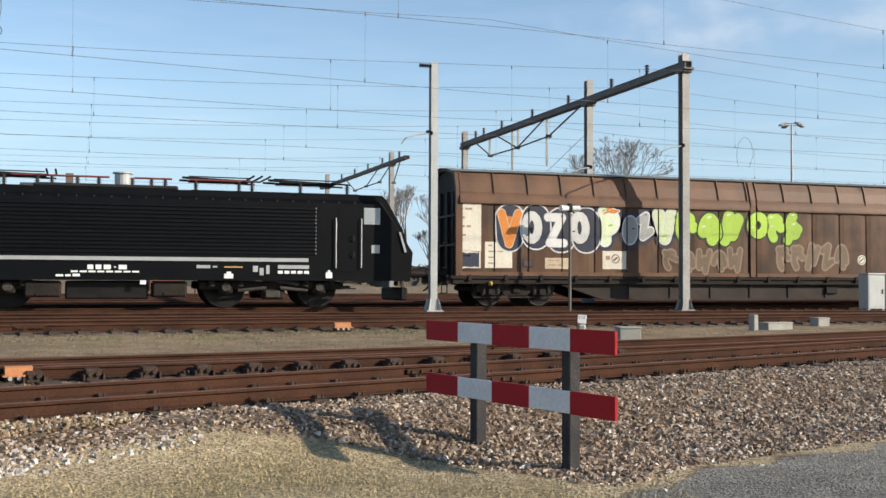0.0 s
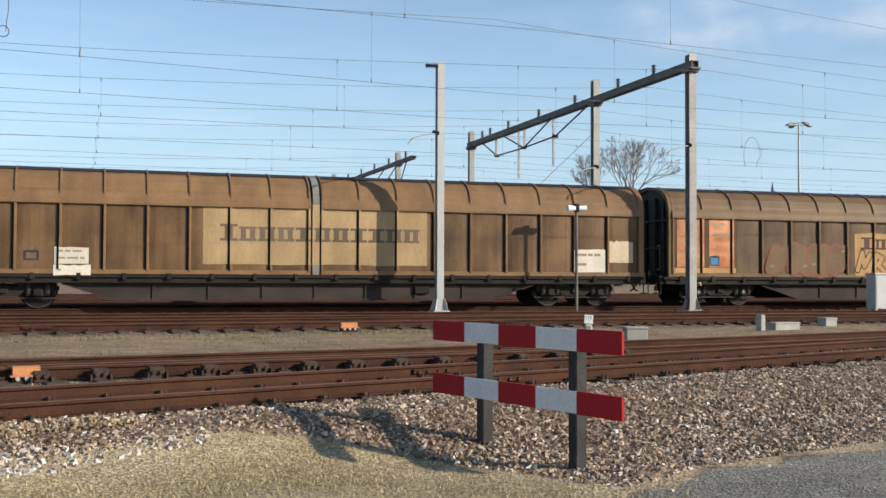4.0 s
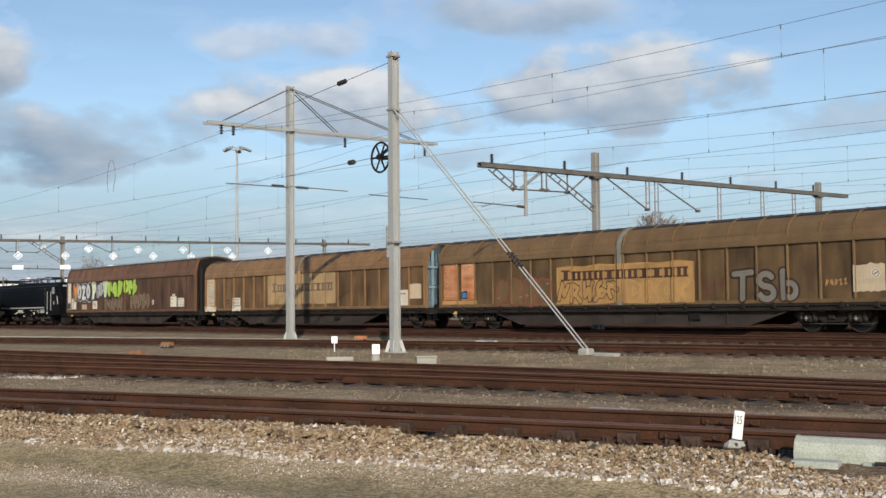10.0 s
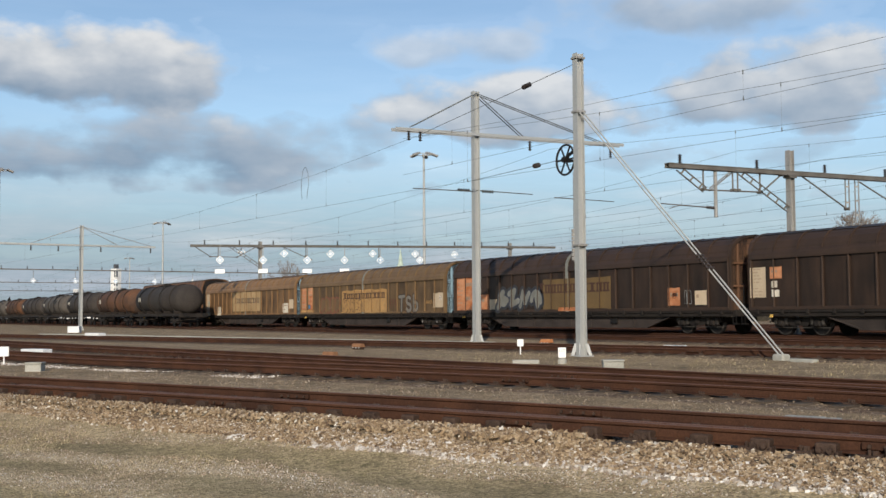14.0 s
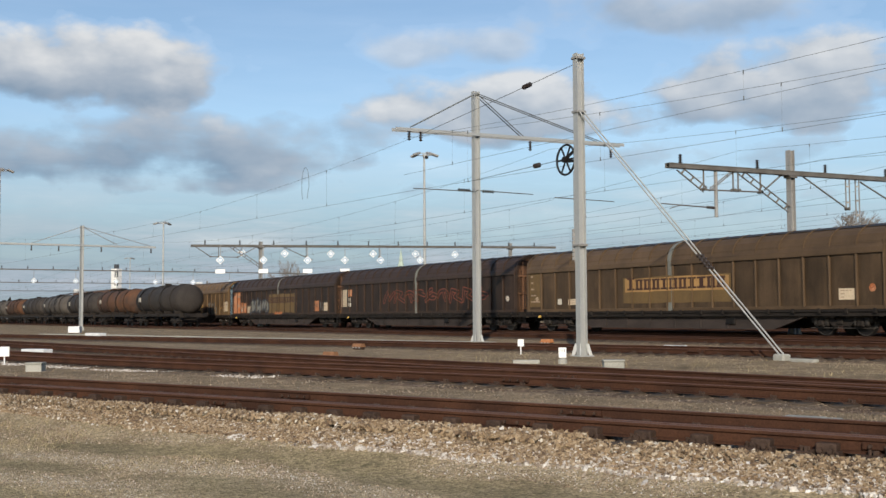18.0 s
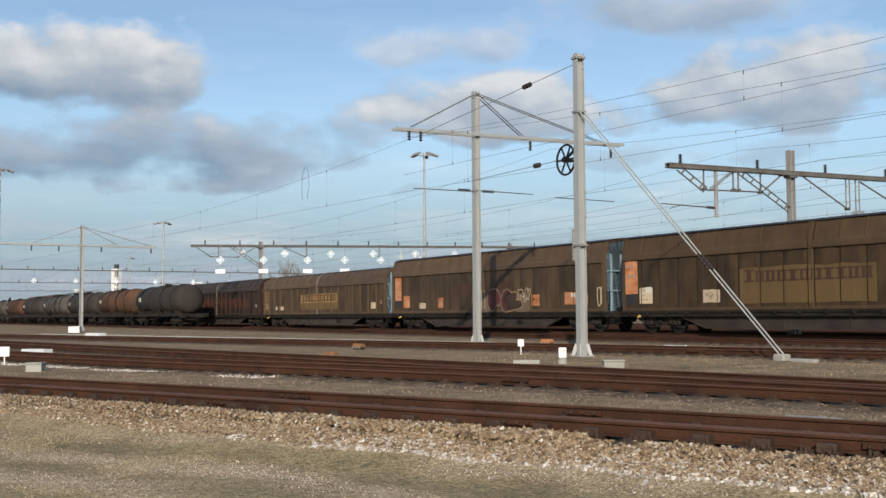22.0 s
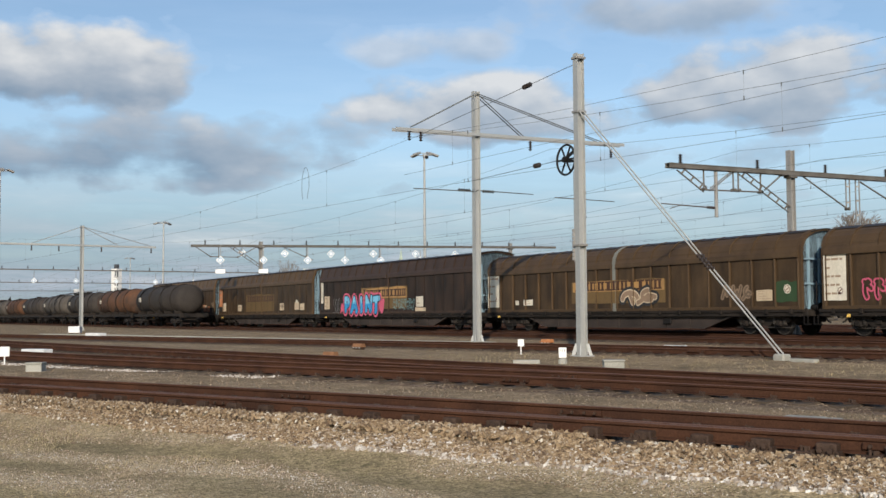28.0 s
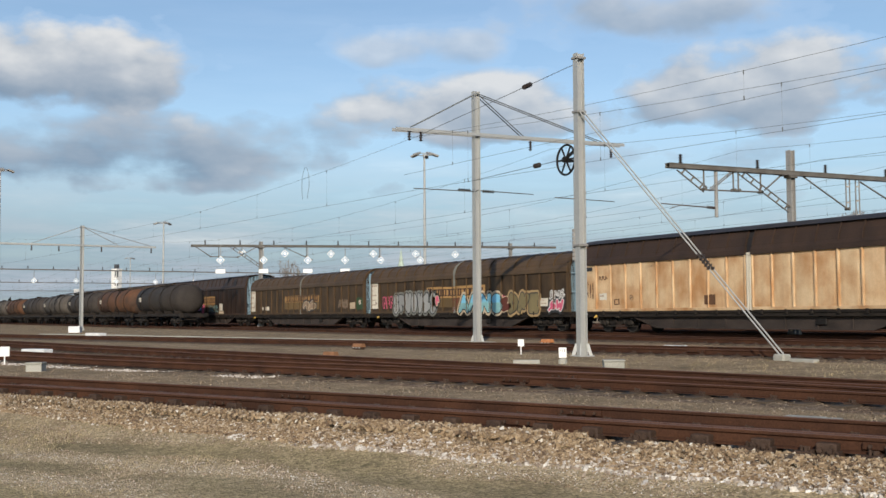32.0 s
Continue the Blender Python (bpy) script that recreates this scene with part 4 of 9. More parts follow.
def graffiti(parent, word, x0, x1, z0, z1, fill, edge, seed, layer=2, fat=0.17, halo=None, rim=0.045, shine=None, label="", crest=None):
    """A sprayed word: halo, outline, filled letters and highlights, each a coat of its own."""
    rnd = random.Random(seed)
    r = fat * (z1 - z0)
    step = (x1 - x0) / len(word)
    letters = [[(ln, r * rnd.uniform(0.85, 1.1)) for ln in glyph_lines(ch, x0 + k * step, x0 + (k + 1) * step, z0, z1, rnd, r)] for k, ch in enumerate(word)]
    lines = [q for ls in letters for q in ls]
    if halo:
        glyph_coat(parent, "graffiti_halo", lines, halo, layer, rim + 0.12, 0, 0.05)
    for k, some in enumerate(letters):
        turn = k % 2
        glyph_coat(parent, "graffiti_outline", some, edge, layer + 1 + 2 * turn, rim, 0, 0.035)
        glyph_coat(parent, "graffiti_fill", some, fill, layer + 2 + 2 * turn, 0, 0, 0.035, label)
        if crest:
            gx, gz, f = distance_grid(some, 0.035, r + 0.06)
            top = [q for q in (cut(p, 1, z0 + (z1 - z0) * rnd.uniform(0.52, 0.62), False) for p in level_cells(gx, gz, f + 0.02)) if len(q) > 2]
            coat_part(parent, "graffiti_crest", top, crest, layer + 2.4 + 2 * turn)
    if shine:
        spots = []
        for ln, q in lines:
            p = ln[rnd.randrange(len(ln))]
            spots.append(([(p[0] - q * 0.3, p[1] + q * 0.3), (p[0] + q * 0.2, p[1] + q * 0.4)], q * 0.16))
        tagged(glyph_coat(parent, "graffiti_shine", spots, shine, layer + 5, 0, 0, 0.03), kind="stuff")


def bubble_word(parent, x0, x1, z0, z1, n, fill, edge, seed, layer=2):
    """A row of swollen, unreadable graffiti shapes with an outline."""
    rnd = random.Random(seed)
    graffiti(parent, "".join(rnd.choice("1234567") for _ in range(n)), x0, x1, z0, z1, fill, edge, seed, layer, 0.14, INK if edge is not INK else SPRAY_GHOST, 0.055, SPRAY_WHITE if rnd.random() < 0.4 else None)


def ghost_word(parent, x0, x1, z0, z1, n, mat, seed, w=0.07, layer=1):
    """Loose spray-can lines, half faded."""
    rnd = random.Random(seed)
    word = "".join(rnd.choice("1234567") for _ in range(n))
    fat = 0.13 * (z1 - z0)
    lines = [(ln, fat if w > 0.045 else w / 2) for ln in glyph_lines(word, x0, x1, z0, z1, rnd, fat)]
    if w > 0.045 and mat is SPRAY_GHOST:
        glyph_coat(parent, "graffiti_fill", lines, SPRAY_FADE, layer - 0.4, 0.02, 0, 0.04)
    return glyph_coat(parent, "graffiti_tag", lines, mat, layer, 0, w * 0.55 if w > 0.045 else 0, 0.03)


def lettered(parent, text, x0, x1, z0, z1, mat, layer, swell=0.0, name="lettering", label="", y=None, spread=1.0):
    """Words that can be read, set in the built-in face and fitted to a field."""
    cu = bpy.data.curves.new("lettering", "FONT")
    cu.body, cu.offset, cu.resolution_u, cu.space_character = text, swell, 3, spread
    ob = bpy.data.objects.new("lettering", cu)
    scene.collection.objects.link(ob)
    bpy.context.view_layer.update()
    me = bpy.data.meshes.new_from_object(ob.evaluated_get(bpy.context.evaluated_depsgraph_get()))
    bpy.data.objects.remove(ob)
    bpy.data.curves.remove(cu)
    co = np.array([v.co[:] for v in me.vertices])
    lo, hi = co.min(0), co.max(0)
    for v in me.vertices:
        v.co = ((v.co.x - lo[0]) / (hi[0] - lo[0]) * (x1 - x0) + x0, y or 0.0, (v.co.y - lo[1]) / (hi[1] - lo[1]) * (z1 - z0) + z0)
    if parent.name in STRIPS:
        polys = [[(me.vertices[i].co.x, me.vertices[i].co.z) for i in f.vertices] for f in me.polygons]
        return coat_part(parent, name, polys, mat, layer, label)
    me.materials.append(mat)
    return part(name, me, None, parent, label)


def data_panel(parent, x0, x1, z0, z1, mat, seed, lines=6):
    """A stencilled data field with rows of unreadable small print as bars."""
    rnd = random.Random(seed)
    coat_part(parent, "data_panel", [ragged(x0, x1, z0, z1, rnd, 0.015, 4)], mat, 0)
    polys = []
    for k in range(lines):
        z = z1 - (k + 0.7) * (z1 - z0) / (lines + 0.4)
        a = x0 + (x1 - x0) * 0.12
        for _ in range(rnd.randint(1, 3)):
            b = a + (x1 - x0) * rnd.uniform(0.12, 0.32)
            if b < x1 - 0.05:
                polys.append(rect(a, b, z, z + (z1 - z0) / (lines * 4.5)))
            a = b + 0.05
    if polys:
        coat_part(parent, "small_print", polys, PRINT_FADED, 1, "", "stuff")


def round_mark(parent, x, z, r, disc, ring):
    circle = lambda q, n=20: [(x + q * math.cos(i * 2 * math.pi / n), z + q * math.sin(i * 2 * math.pi / n)) for i in range(n)]
    coat_part(parent, "round_mark", [circle(r)], disc, 1)
    glyph_coat(parent, "mark_ring", [(circle(r * 0.7) + circle(r * 0.7)[:1], r * 0.07), ([(x - r * 0.3, z - r * 0.2), (x + r * 0.3, z + r * 0.2)], r * 0.13)], ring, 2, cell=r * 0.11)


def freight_wagon(label, paint_mat, roof_mat, style="round", end_mat=None, cap=None, marks=False, arch=None, ribs=9, rib_mat=None):
    prof = {"round": ROUND, "slant": SLANT, "high": HIGH}[style]
    end_mat, cap = end_mat or END_DARK, cap or SOOT
    w = thing("freight_wagon", label, "wagon", group="wagons of the freight train")
    key = (style, paint_mat.name, roof_mat.name, rib_mat.name if rib_mat else "")
    part("wagon_body", shared(("core", style), lambda: wagon_core_mesh(prof, END_DARK, TRIM[style])), None, w)
    length = HALF - 0.12 - 0.16
    STRIPS[w.name] = strips_of(style, length, ribs)
    zt = prof[0][0]
    rib_me = shared(("rib", key), lambda: rib_mesh(prof, rib_mat or paint_mat, roof_mat, style != "slant"))
    for x0, length in ((-HALF + 0.12 + LEAD, length - LEAD), (0.16, length - TRIM[style])):
        step = length / ribs
        frame_me = shared(("door", key, x0), lambda: door_frame_mesh(prof, paint_mat, roof_mat, length))
        panel_me = shared(("panel", key, ribs, x0), lambda: panel_mesh(step - (0.125 if style != "slant" else 0.05), zt, darker(paint_mat) if paint_mat.name in PAINTS else paint_mat))
        d = part("sliding_door", frame_me, None, w)
        d.location = (x0, 0, 0)
        for k in range(ribs):
            part("panel", panel_me, None, d).location = (k * step + (0.034 if style != "slant" else 0.025), 0, 0)
        for k in range(ribs + 1):
            part("rib", rib_me, None, d).location = (min(max(k * step, 0.04), length - 0.04), 0, 0)
        far = part("far_door", frame_me, None, w)
        far.matrix_basis = Matrix.Translation((x0 + length, 0, 0)) @ Matrix.Rotation(math.pi, 4, "Z")
    bm = bmesh.new()
    if style == "high":
        box(bm, -0.11, -0.02, -1.45, -1.36, 1.0, zt - 0.1, 0.01)
        box(bm, 0.03, 0.11, -1.45, -1.36, 1.0, zt - 0.1, 0.01)
    else:
        box(bm, -0.11, 0.11, -1.44, -1.36, 1.0, zt, 0.01)
    pts = [(-y - 0.03, z) for z, y in prof[:-1]] if style != "high" else []
    for p, q in zip(pts, pts[1:]):
        bar(bm, (0, *p), (0, *q), 0.2, 0.05)
    part("middle_post", bm, LABEL_WHITE if style == "high" else POST_GREY if style != "slant" else paint_mat, w)
    part("roof_cap", shared(("ridge", style, cap.name), lambda: ridge_mesh(prof, cap, style != "round", TRIM[style])), None, w, "sooty sheet along the roof ridge")
    arch_mat = arch or paint_mat
    for s in (-1, 1):
        # front ends face away from the sun: their shade is put into the colour
        hue = end_mat if s > 0 else END_DARK
        e = part("end_wall", shared(("end", style, hue.name), lambda: end_wall_mesh(prof, hue)), None, w)
        for y in (-0.95, -0.35, 0.35, 0.95):
            p = part("end_post", shared(("end_post", hue.name), lambda: end_post_mesh(hue)), None, e)
            p.location = (0, y, 0)
        for z in (1.95, 2.9):
            p = part("end_rail", shared(("end_rail", hue.name), lambda: end_rail_mesh(hue)), None, e)
            p.location = (0, 0, z)
        e.matrix_basis = Matrix.Translation((HALF - TRIM[style] - 0.12 if s > 0 else -HALF + 0.12 + LEAD, 0, 0)) @ Matrix.Rotation(0 if s > 0 else math.pi, 4, "Z")
        a = part("end_arch", shared(("arch", style, arch_mat.name), lambda: end_arch_mesh(prof, arch_mat)), None, w)
        a.matrix_basis = Matrix.Translation((HALF - TRIM[style] - 0.22 if s > 0 else -HALF + LEAD, 0, 0))
        g = part("hand_grip", shared("grip", rail_grip_mesh), None, w)
        g.location = (HALF - 0.06 if s > 0 else -HALF - 0.14, 0, 0)
        part("shunter_step", shared("step", step_mesh), None, w).location = (s * (HALF + 0.14), 0, 0)
        for y in (-0.875, 0.875):
            b = part("buffer", shared("buffer", buffer_mesh), None, w)
            b.matrix_basis = Matrix.Translation((s * HALF, y, 1.06)) @ Matrix.Rotation(0 if s > 0 else math.pi, 4, "Z") if s > 0 else Matrix.Translation((-HALF, y, 1.06)) @ Matrix.Rotation(math.pi, 4, "Z")
        for nm, make in (("brake_hose", hose_mesh), ("coupling_hook", hook_mesh)):
            h = part(nm, shared(nm, make), None, w)
            h.matrix_basis = Matrix.Translation((s * HALF, 0, 0)) @ Matrix.Rotation(0 if s > 0 else math.pi, 4, "Z")
    part("side_sill", shared("sill", sill_mesh), None, w)
    part("belly_girder", shared("belly", belly_mesh), None, w)
    part("brake_cylinder", shared("cyl_a", lambda: cylinder_mesh(1.2, 0.17)), None, w).location = (-3.4, -0.55, 0.42)
    part("air_reservoir", shared("cyl_b", lambda: cylinder_mesh(0.8, 0.14)), None, w).location = (1.2, -0.6, 0.45)
    part("valve_box", shared("valve", valve_box_mesh), None, w).location = (3.2, -1.24, 0.54)
    bm = bmesh.new()
    box(bm, -9.95, -9.83, -1.47, -1.38, 0.70, 0.82, 0.02)
    tube(bm, (-9.89, -1.47, 0.78), (-9.89, -1.53, 0.70), 0.03, 0.03, 8)
    part("brake_lever", bm, LEVER_YELLOW, w, "ochre changeover lever")
    for x in (-8.85, 8.85):
        bogie(w, x, marks)
    return w


def placed(w, k):
    TRAIN.append((w, (k - 3) * PITCH))
    return w


TRAIN = []      # things of the train, with their distance behind the third wagon

# wagon 1
w = placed(freight_wagon("tall red-brown sliding-wall wagon covered in graffiti", BROWN_RED, BROWN_RED, "slant", cap=POST_GREY), 1)
data_panel(w, -11.12, -10.21, 1.79, 3.31, LABEL_WHITE, 1, 5)
coat_part(w, "painted_field", [ragged(-11.13, -10.22, 1.24, 1.78, random.Random(2), 0.05)], LABEL_WHITE, 0, "faded painted field")
coat_part(w, "painted_field", [ragged(-11.02, -10.28, 1.29, 1.73, random.Random(3), 0.05)], SPRAY_NAVY, 1, "black label box")
data_panel(w, -10.86, -10.49, 1.52, 1.71, LABEL_WHITE, 4, 1)
data_panel(w, -10.08, -9.13, 1.25, 2.09, LABEL_WHITE, 5, 4)
data_panel(w, -7.97, -7.04, 1.24, 1.60, LABEL_CREAM, 6, 2)
data_panel(w, -5.87, -4.93, 1.25, 1.86, LABEL_WHITE, 7, 1)
round_mark(w, -5.39, 1.59, 0.20, LABEL_WHITE, SPRAY_RED)
coat_part(w, "painted_field", [ragged(-8.75, -8.40, 1.29, 1.55, random.Random(8), 0.05)], SPRAY_NAVY, 0, "small dark frame")
coat_part(w, "painted_field", [ragged(-8.69, -8.46, 1.34, 1.50, random.Random(9), 0.05)], BROWN_RED, 1, "faded painted field")
graffiti(w, "VOZO", -9.71, -6.07, 1.82, 3.31, SPRAY_NAVY, SPRAY_WHITE, 10, 0, 0.3, rim=0.05)
graffiti(w, "V", -9.66, -8.80, 1.92, 3.14, SPRAY_ORANGE, LABEL_CREAM, 11, 3, 0.1, rim=0.025)
graffiti(w, "OZO", -8.89, -6.31, 1.96, 3.18, SPRAY_WHITE, SPRAY_SILVER, 12, 3, 0.115, rim=0.02, shine=SPRAY_NAVY)
coat_part(w, "painted_field", [ragged(-9.44, -9.13, 2.64, 2.94, random.Random(13), 0.05)], SPRAY_ORANGE, 3, "orange spray patch")
graffiti(w, "P", -6.07, -5.20, 2.00, 3.31, SPRAY_PALE, SPRAY_WHITE, 14, 1, 0.15, halo=SPRAY_NAVY, shine=SPRAY_LIME)
graffiti(w, "O5", -5.14, -3.99, 2.09, 3.14, SPRAY_SILVER, SPRAY_WHITE, 15, 1, 0.13, halo=SPRAY_NAVY, shine=SPRAY_NAVY)
graffiti(w, "V", -3.99, -3.04, 2.11, 3.33, SPRAY_PALE, SPRAY_WHITE, 16, 1, 0.18, halo=SPRAY_NAVY, shine=SPRAY_LIME)
graffiti(w, "7", -5.80, -5.27, 3.07, 3.33, SPRAY_ORANGE, SPRAY_WHITE, 17, 5, 0.12, rim=0.02)
graffiti(w, "241", -3.09, -0.44, 2.03, 3.35, SPRAY_LIME, SPRAY_GREEN, 18, 1, 0.17, shine=SPRAY_PALE, rim=0.06)
graffiti(w, "O", -0.33, 0.73, 2.26, 3.34, SPRAY_LIME, SPRAY_GREEN, 19, 1, 0.15, shine=SPRAY_PALE, rim=0.06)
graffiti(w, "27", 0.63, 2.01, 2.14, 3.34, SPRAY_LIME, SPRAY_GREEN, 20, 1, 0.14, shine=SPRAY_PALE, rim=0.06)
ghost_word(w, -3.58, -0.43, 1.10, 2.02, 5, SPRAY_GHOST, 21, 0.07, 1)
ghost_word(w, 0.98, 4.05, 1.17, 2.30, 5, SPRAY_GHOST, 22, 0.09, 1)
round_mark(w, 4.65, 1.65, 0.18, LABEL_WHITE, INK)
data_panel(w, 7.32, 8.21, 1.29, 1.99, LABEL_WHITE, 23, 2)
data_panel(w, 7.57, 7.99, 2.00, 2.15, LABEL_WHITE, 24, 1)
data_panel(w, 8.34, 9.30, 1.30, 1.86, LABEL_WHITE, 25, 3)

# wagon 2
w = placed(freight_wagon("brown sliding-wall wagon with a faded ochre lettered field", BROWN_RUSSET, BROWN_RUSSET, end_mat=END_BLUE), 2)
data_panel(w, -10.79, -9.71, 1.30, 3.10, LABEL_CREAM, 26, 8)
round_mark(w, -10.09, 1.74, 0.18, LABEL_WHITE, INK)
coat_part(w, "painted_field", [ragged(-10.21, -9.96, 1.99, 2.28, random.Random(27), 0.05)], SPRAY_AQUA, 1, "pale blue sticker")
coat_part(w, "painted_field", [ragged(-10.96, -9.59, 0.95, 1.27, random.Random(28), 0.05)], LABEL_WHITE, 1, "white sill mark")
coat_part(w, "painted_field", [ragged(-8.32, -7.92, 1.38, 1.66, random.Random(29), 0.05)], SPRAY_NAVY, 0, "small dark frame")
coat_part(w, "painted_field", [ragged(-8.25, -7.99, 1.43, 1.59, random.Random(30), 0.05)], BROWN_RUSSET, 1, "faded painted field")
data_panel(w, -7.51, -6.58, 1.29, 1.76, LABEL_WHITE, 31, 2)
coat_part(w, "painted_field", [ragged(-7.53, -6.52, 0.96, 1.25, random.Random(32), 0.05)], LABEL_WHITE, 1, "white sill mark")
coat_part(w, "painted_field", [ragged(-3.38, 3.56, 1.30, 3.11, random.Random(33), 0.05)], FIELD_PALE, 0, "faded painted field")
wordmark(w, -2.91, 3.33, 2.01, 2.44, SPRAY_FADE)
data_panel(w, 8.62, 9.84, 1.13, 1.89, LABEL_WHITE, 34, 2)
coat_part(w, "painted_field", [ragged(9.92, 10.83, 1.45, 2.17, random.Random(35), 0.05)], LABEL_CREAM, 0, "faded painted field")

# wagon 3
w = placed(freight_wagon("olive-brown sliding-wall wagon with orange data panels and tags", BROWN_OLIVE, BROWN_OLIVE, marks=True, end_mat=END_BLUE), 3)
data_panel(w, -10.75, -9.71, 1.33, 3.06, FIELD_ORANGE, 36, 7)
data_panel(w, -9.48, -8.53, 1.33, 3.05, FIELD_ORANGE, 37, 4)
coat_part(w, "painted_field", [ragged(-9.47, -9.08, 1.38, 1.73, random.Random(38), 0.05)], INK, 1, "dark sticker frame")
coat_part(w, "painted_field", [ragged(-9.42, -9.14, 1.43, 1.67, random.Random(39), 0.05)], MARK_BLUE, 2, "blue sticker")
coat_part(w, "painted_field", [ragged(-3.42, 3.58, 1.07, 2.63, random.Random(40), 0.05)], FIELD_YELLOW, 0, "faded painted field")
coat_part(w, "painted_field", [ragged(-3.33, 3.50, 1.86, 2.58, random.Random(41), 0.05)], FIELD_YELLOW, 1, "faded painted field")
wordmark(w, -3.19, 3.33, 2.03, 2.41, LETTER_BROWN)
graffiti(w, "1361", -7.13, -3.75, 1.08, 2.20, BROWN_OLIVE, SPRAY_RUST, 42, 1, 0.20, rim=0.075, shine=SPRAY_GHOST)
ghost_word(w, -3.37, -0.00, 1.10, 2.05, 5, BROWN_DARK, 43, 0.065, 3)
graffiti(w, "DACK", 0.34, 3.41, 1.10, 1.98, FIELD_YELLOW, SPRAY_TAN, 44, 3, 0.13, rim=0.03)
graffiti(w, "TSb", 5.2, 8.0, 1.07, 2.21, SPRAY_DULL, BROWN_DARK, 45, 2, 0.10, rim=0.07)
ghost_word(w, 8.82, 9.65, 1.50, 1.82, 5, FIELD_YELLOW, 46, 0.04, 1)
ghost_word(w, 3.97, 4.93, 1.18, 2.11, 3, SPRAY_RED, 47, 0.03, 1)
coat_part(w, "painted_field", [ragged(9.82, 10.92, 1.34, 2.23, random.Random(48), 0.05)], LABEL_CREAM, 0, "faded painted field")
round_mark(w, 10.61, 1.92, 0.16, LABEL_WHITE, SPRAY_RED)
coat_part(w, "painted_field", [ragged(-10.88, -8.42, 1.14, 1.31, random.Random(49), 0.05)], FIELD_YELLOW, 1, "ochre sill patch")

# wagon 4
w = placed(freight_wagon("dark brown sliding-wall wagon with orange data panels and a silver tag", BROWN_DARK, BROWN_DARK, end_mat=BROWN_RED), 4)
data_panel(w, -10.72, -9.85, 1.14, 3.10, FIELD_ORANGE, 50, 8)
data_panel(w, -9.78, -9.01, 1.14, 3.06, FIELD_ORANGE, 51, 2)
data_panel(w, -8.89, -8.22, 1.17, 2.05, FIELD_ORANGE, 52, 3)
data_panel(w, -8.05, -7.30, 1.17, 2.00, FIELD_ORANGE, 53, 1)
coat_part(w, "painted_field", [ragged(-7.18, -6.43, 1.16, 1.71, random.Random(54), 0.05)], LABEL_CREAM, 0, "faded painted field")
coat_part(w, "painted_field", [ragged(-8.72, -8.42, 1.24, 1.53, random.Random(55), 0.05)], LABEL_WHITE, 2, "faded painted field")
bubble_word(w, -6.35, -2.18, 1.10, 2.26, 4, POST_GREY, SPRAY_NAVY, 56, 2)
coat_part(w, "painted_field", [ragged(-2.07, 3.44, 1.14, 2.64, random.Random(57), 0.05)], FIELD_FAINT, 0, "faded painted field")
wordmark(w, -2.47, 3.37, 1.95, 2.40, LETTER_BROWN)
coat_part(w, "painted_field", [ragged(-0.71, 0.89, 1.04, 1.22, random.Random(58), 0.05)], FIELD_ORANGE, 3, "orange sill patch")
data_panel(w, 7.46, 8.17, 1.22, 2.00, FIELD_ORANGE, 59, 1)
round_mark(w, 7.81, 1.65, 0.17, FIELD_ORANGE, INK)
ghost_word(w, 8.44, 8.89, 1.28, 1.92, 2, SPRAY_SILVER, 60, 0.05, 1)
data_panel(w, 9.09, 9.85, 1.24, 1.85, LABEL_CREAM, 61, 1)

# wagon 5
w = placed(freight_wagon("dark red-brown sliding-wall wagon with a faint red scrawl", BROWN_DARK, BROWN_DARK, end_mat=BROWN_RED), 5)
data_panel(w, -11.14, -10.16, 1.49, 2.69, LABEL_CREAM, 62, 9)
data_panel(w, -9.94, -9.33, 2.22, 2.69, FIELD_ORANGE, 63, 1)
coat_part(w, "painted_field", [ragged(-9.88, -9.57, 1.87, 2.13, random.Random(64), 0.05)], LABEL_WHITE, 1, "faded painted field")
coat_part(w, "painted_field", [ragged(-9.87, -9.47, 1.51, 1.78, random.Random(65), 0.05)], LABEL_WHITE, 1, "faded painted field")
ghost_word(w, -4.41, 8.31, 1.59, 2.56, 9, SPRAY_RUST, 66, 0.1, 1)
round_mark(w, 10.31, 1.74, 0.15, LABEL_WHITE, SPRAY_RED)

# wagon 6
w = placed(freight_wagon("olive-brown sliding-wall wagon with a yellow lettered field", BROWN_DULL, BROWN_DULL, end_mat=END_BLUE), 6)
data_panel(w, -10.81, -9.81, 1.26, 3.03, FIELD_FAINT, 67, 5)
round_mark(w, -10.16, 1.65, 0.13, LABEL_CREAM, SPRAY_RED)
coat_part(w, "painted_field", [ragged(-8.35, -8.00, 1.36, 1.64, random.Random(68), 0.05)], LABEL_WHITE, 0, "faded painted field")
data_panel(w, -7.44, -6.65, 1.34, 1.62, LABEL_CREAM, 69, 2)
coat_part(w, "painted_field", [ragged(-3.19, 3.67, 1.35, 2.54, random.Random(70), 0.05)], FIELD_FAINT, 0, "faded painted field")
coat_part(w, "painted_field", [ragged(-3.06, 3.56, 1.87, 2.49, random.Random(71), 0.05)], FIELD_YELLOW, 1, "faded painted field")
wordmark(w, -2.93, 3.39, 1.95, 2.44, LETTER_BROWN)
data_panel(w, 9.08, 9.78, 1.34, 1.75, LABEL_CREAM, 72, 3)
round_mark(w, 10.56, 1.76, 0.14, FIELD_ORANGE, SPRAY_RED)

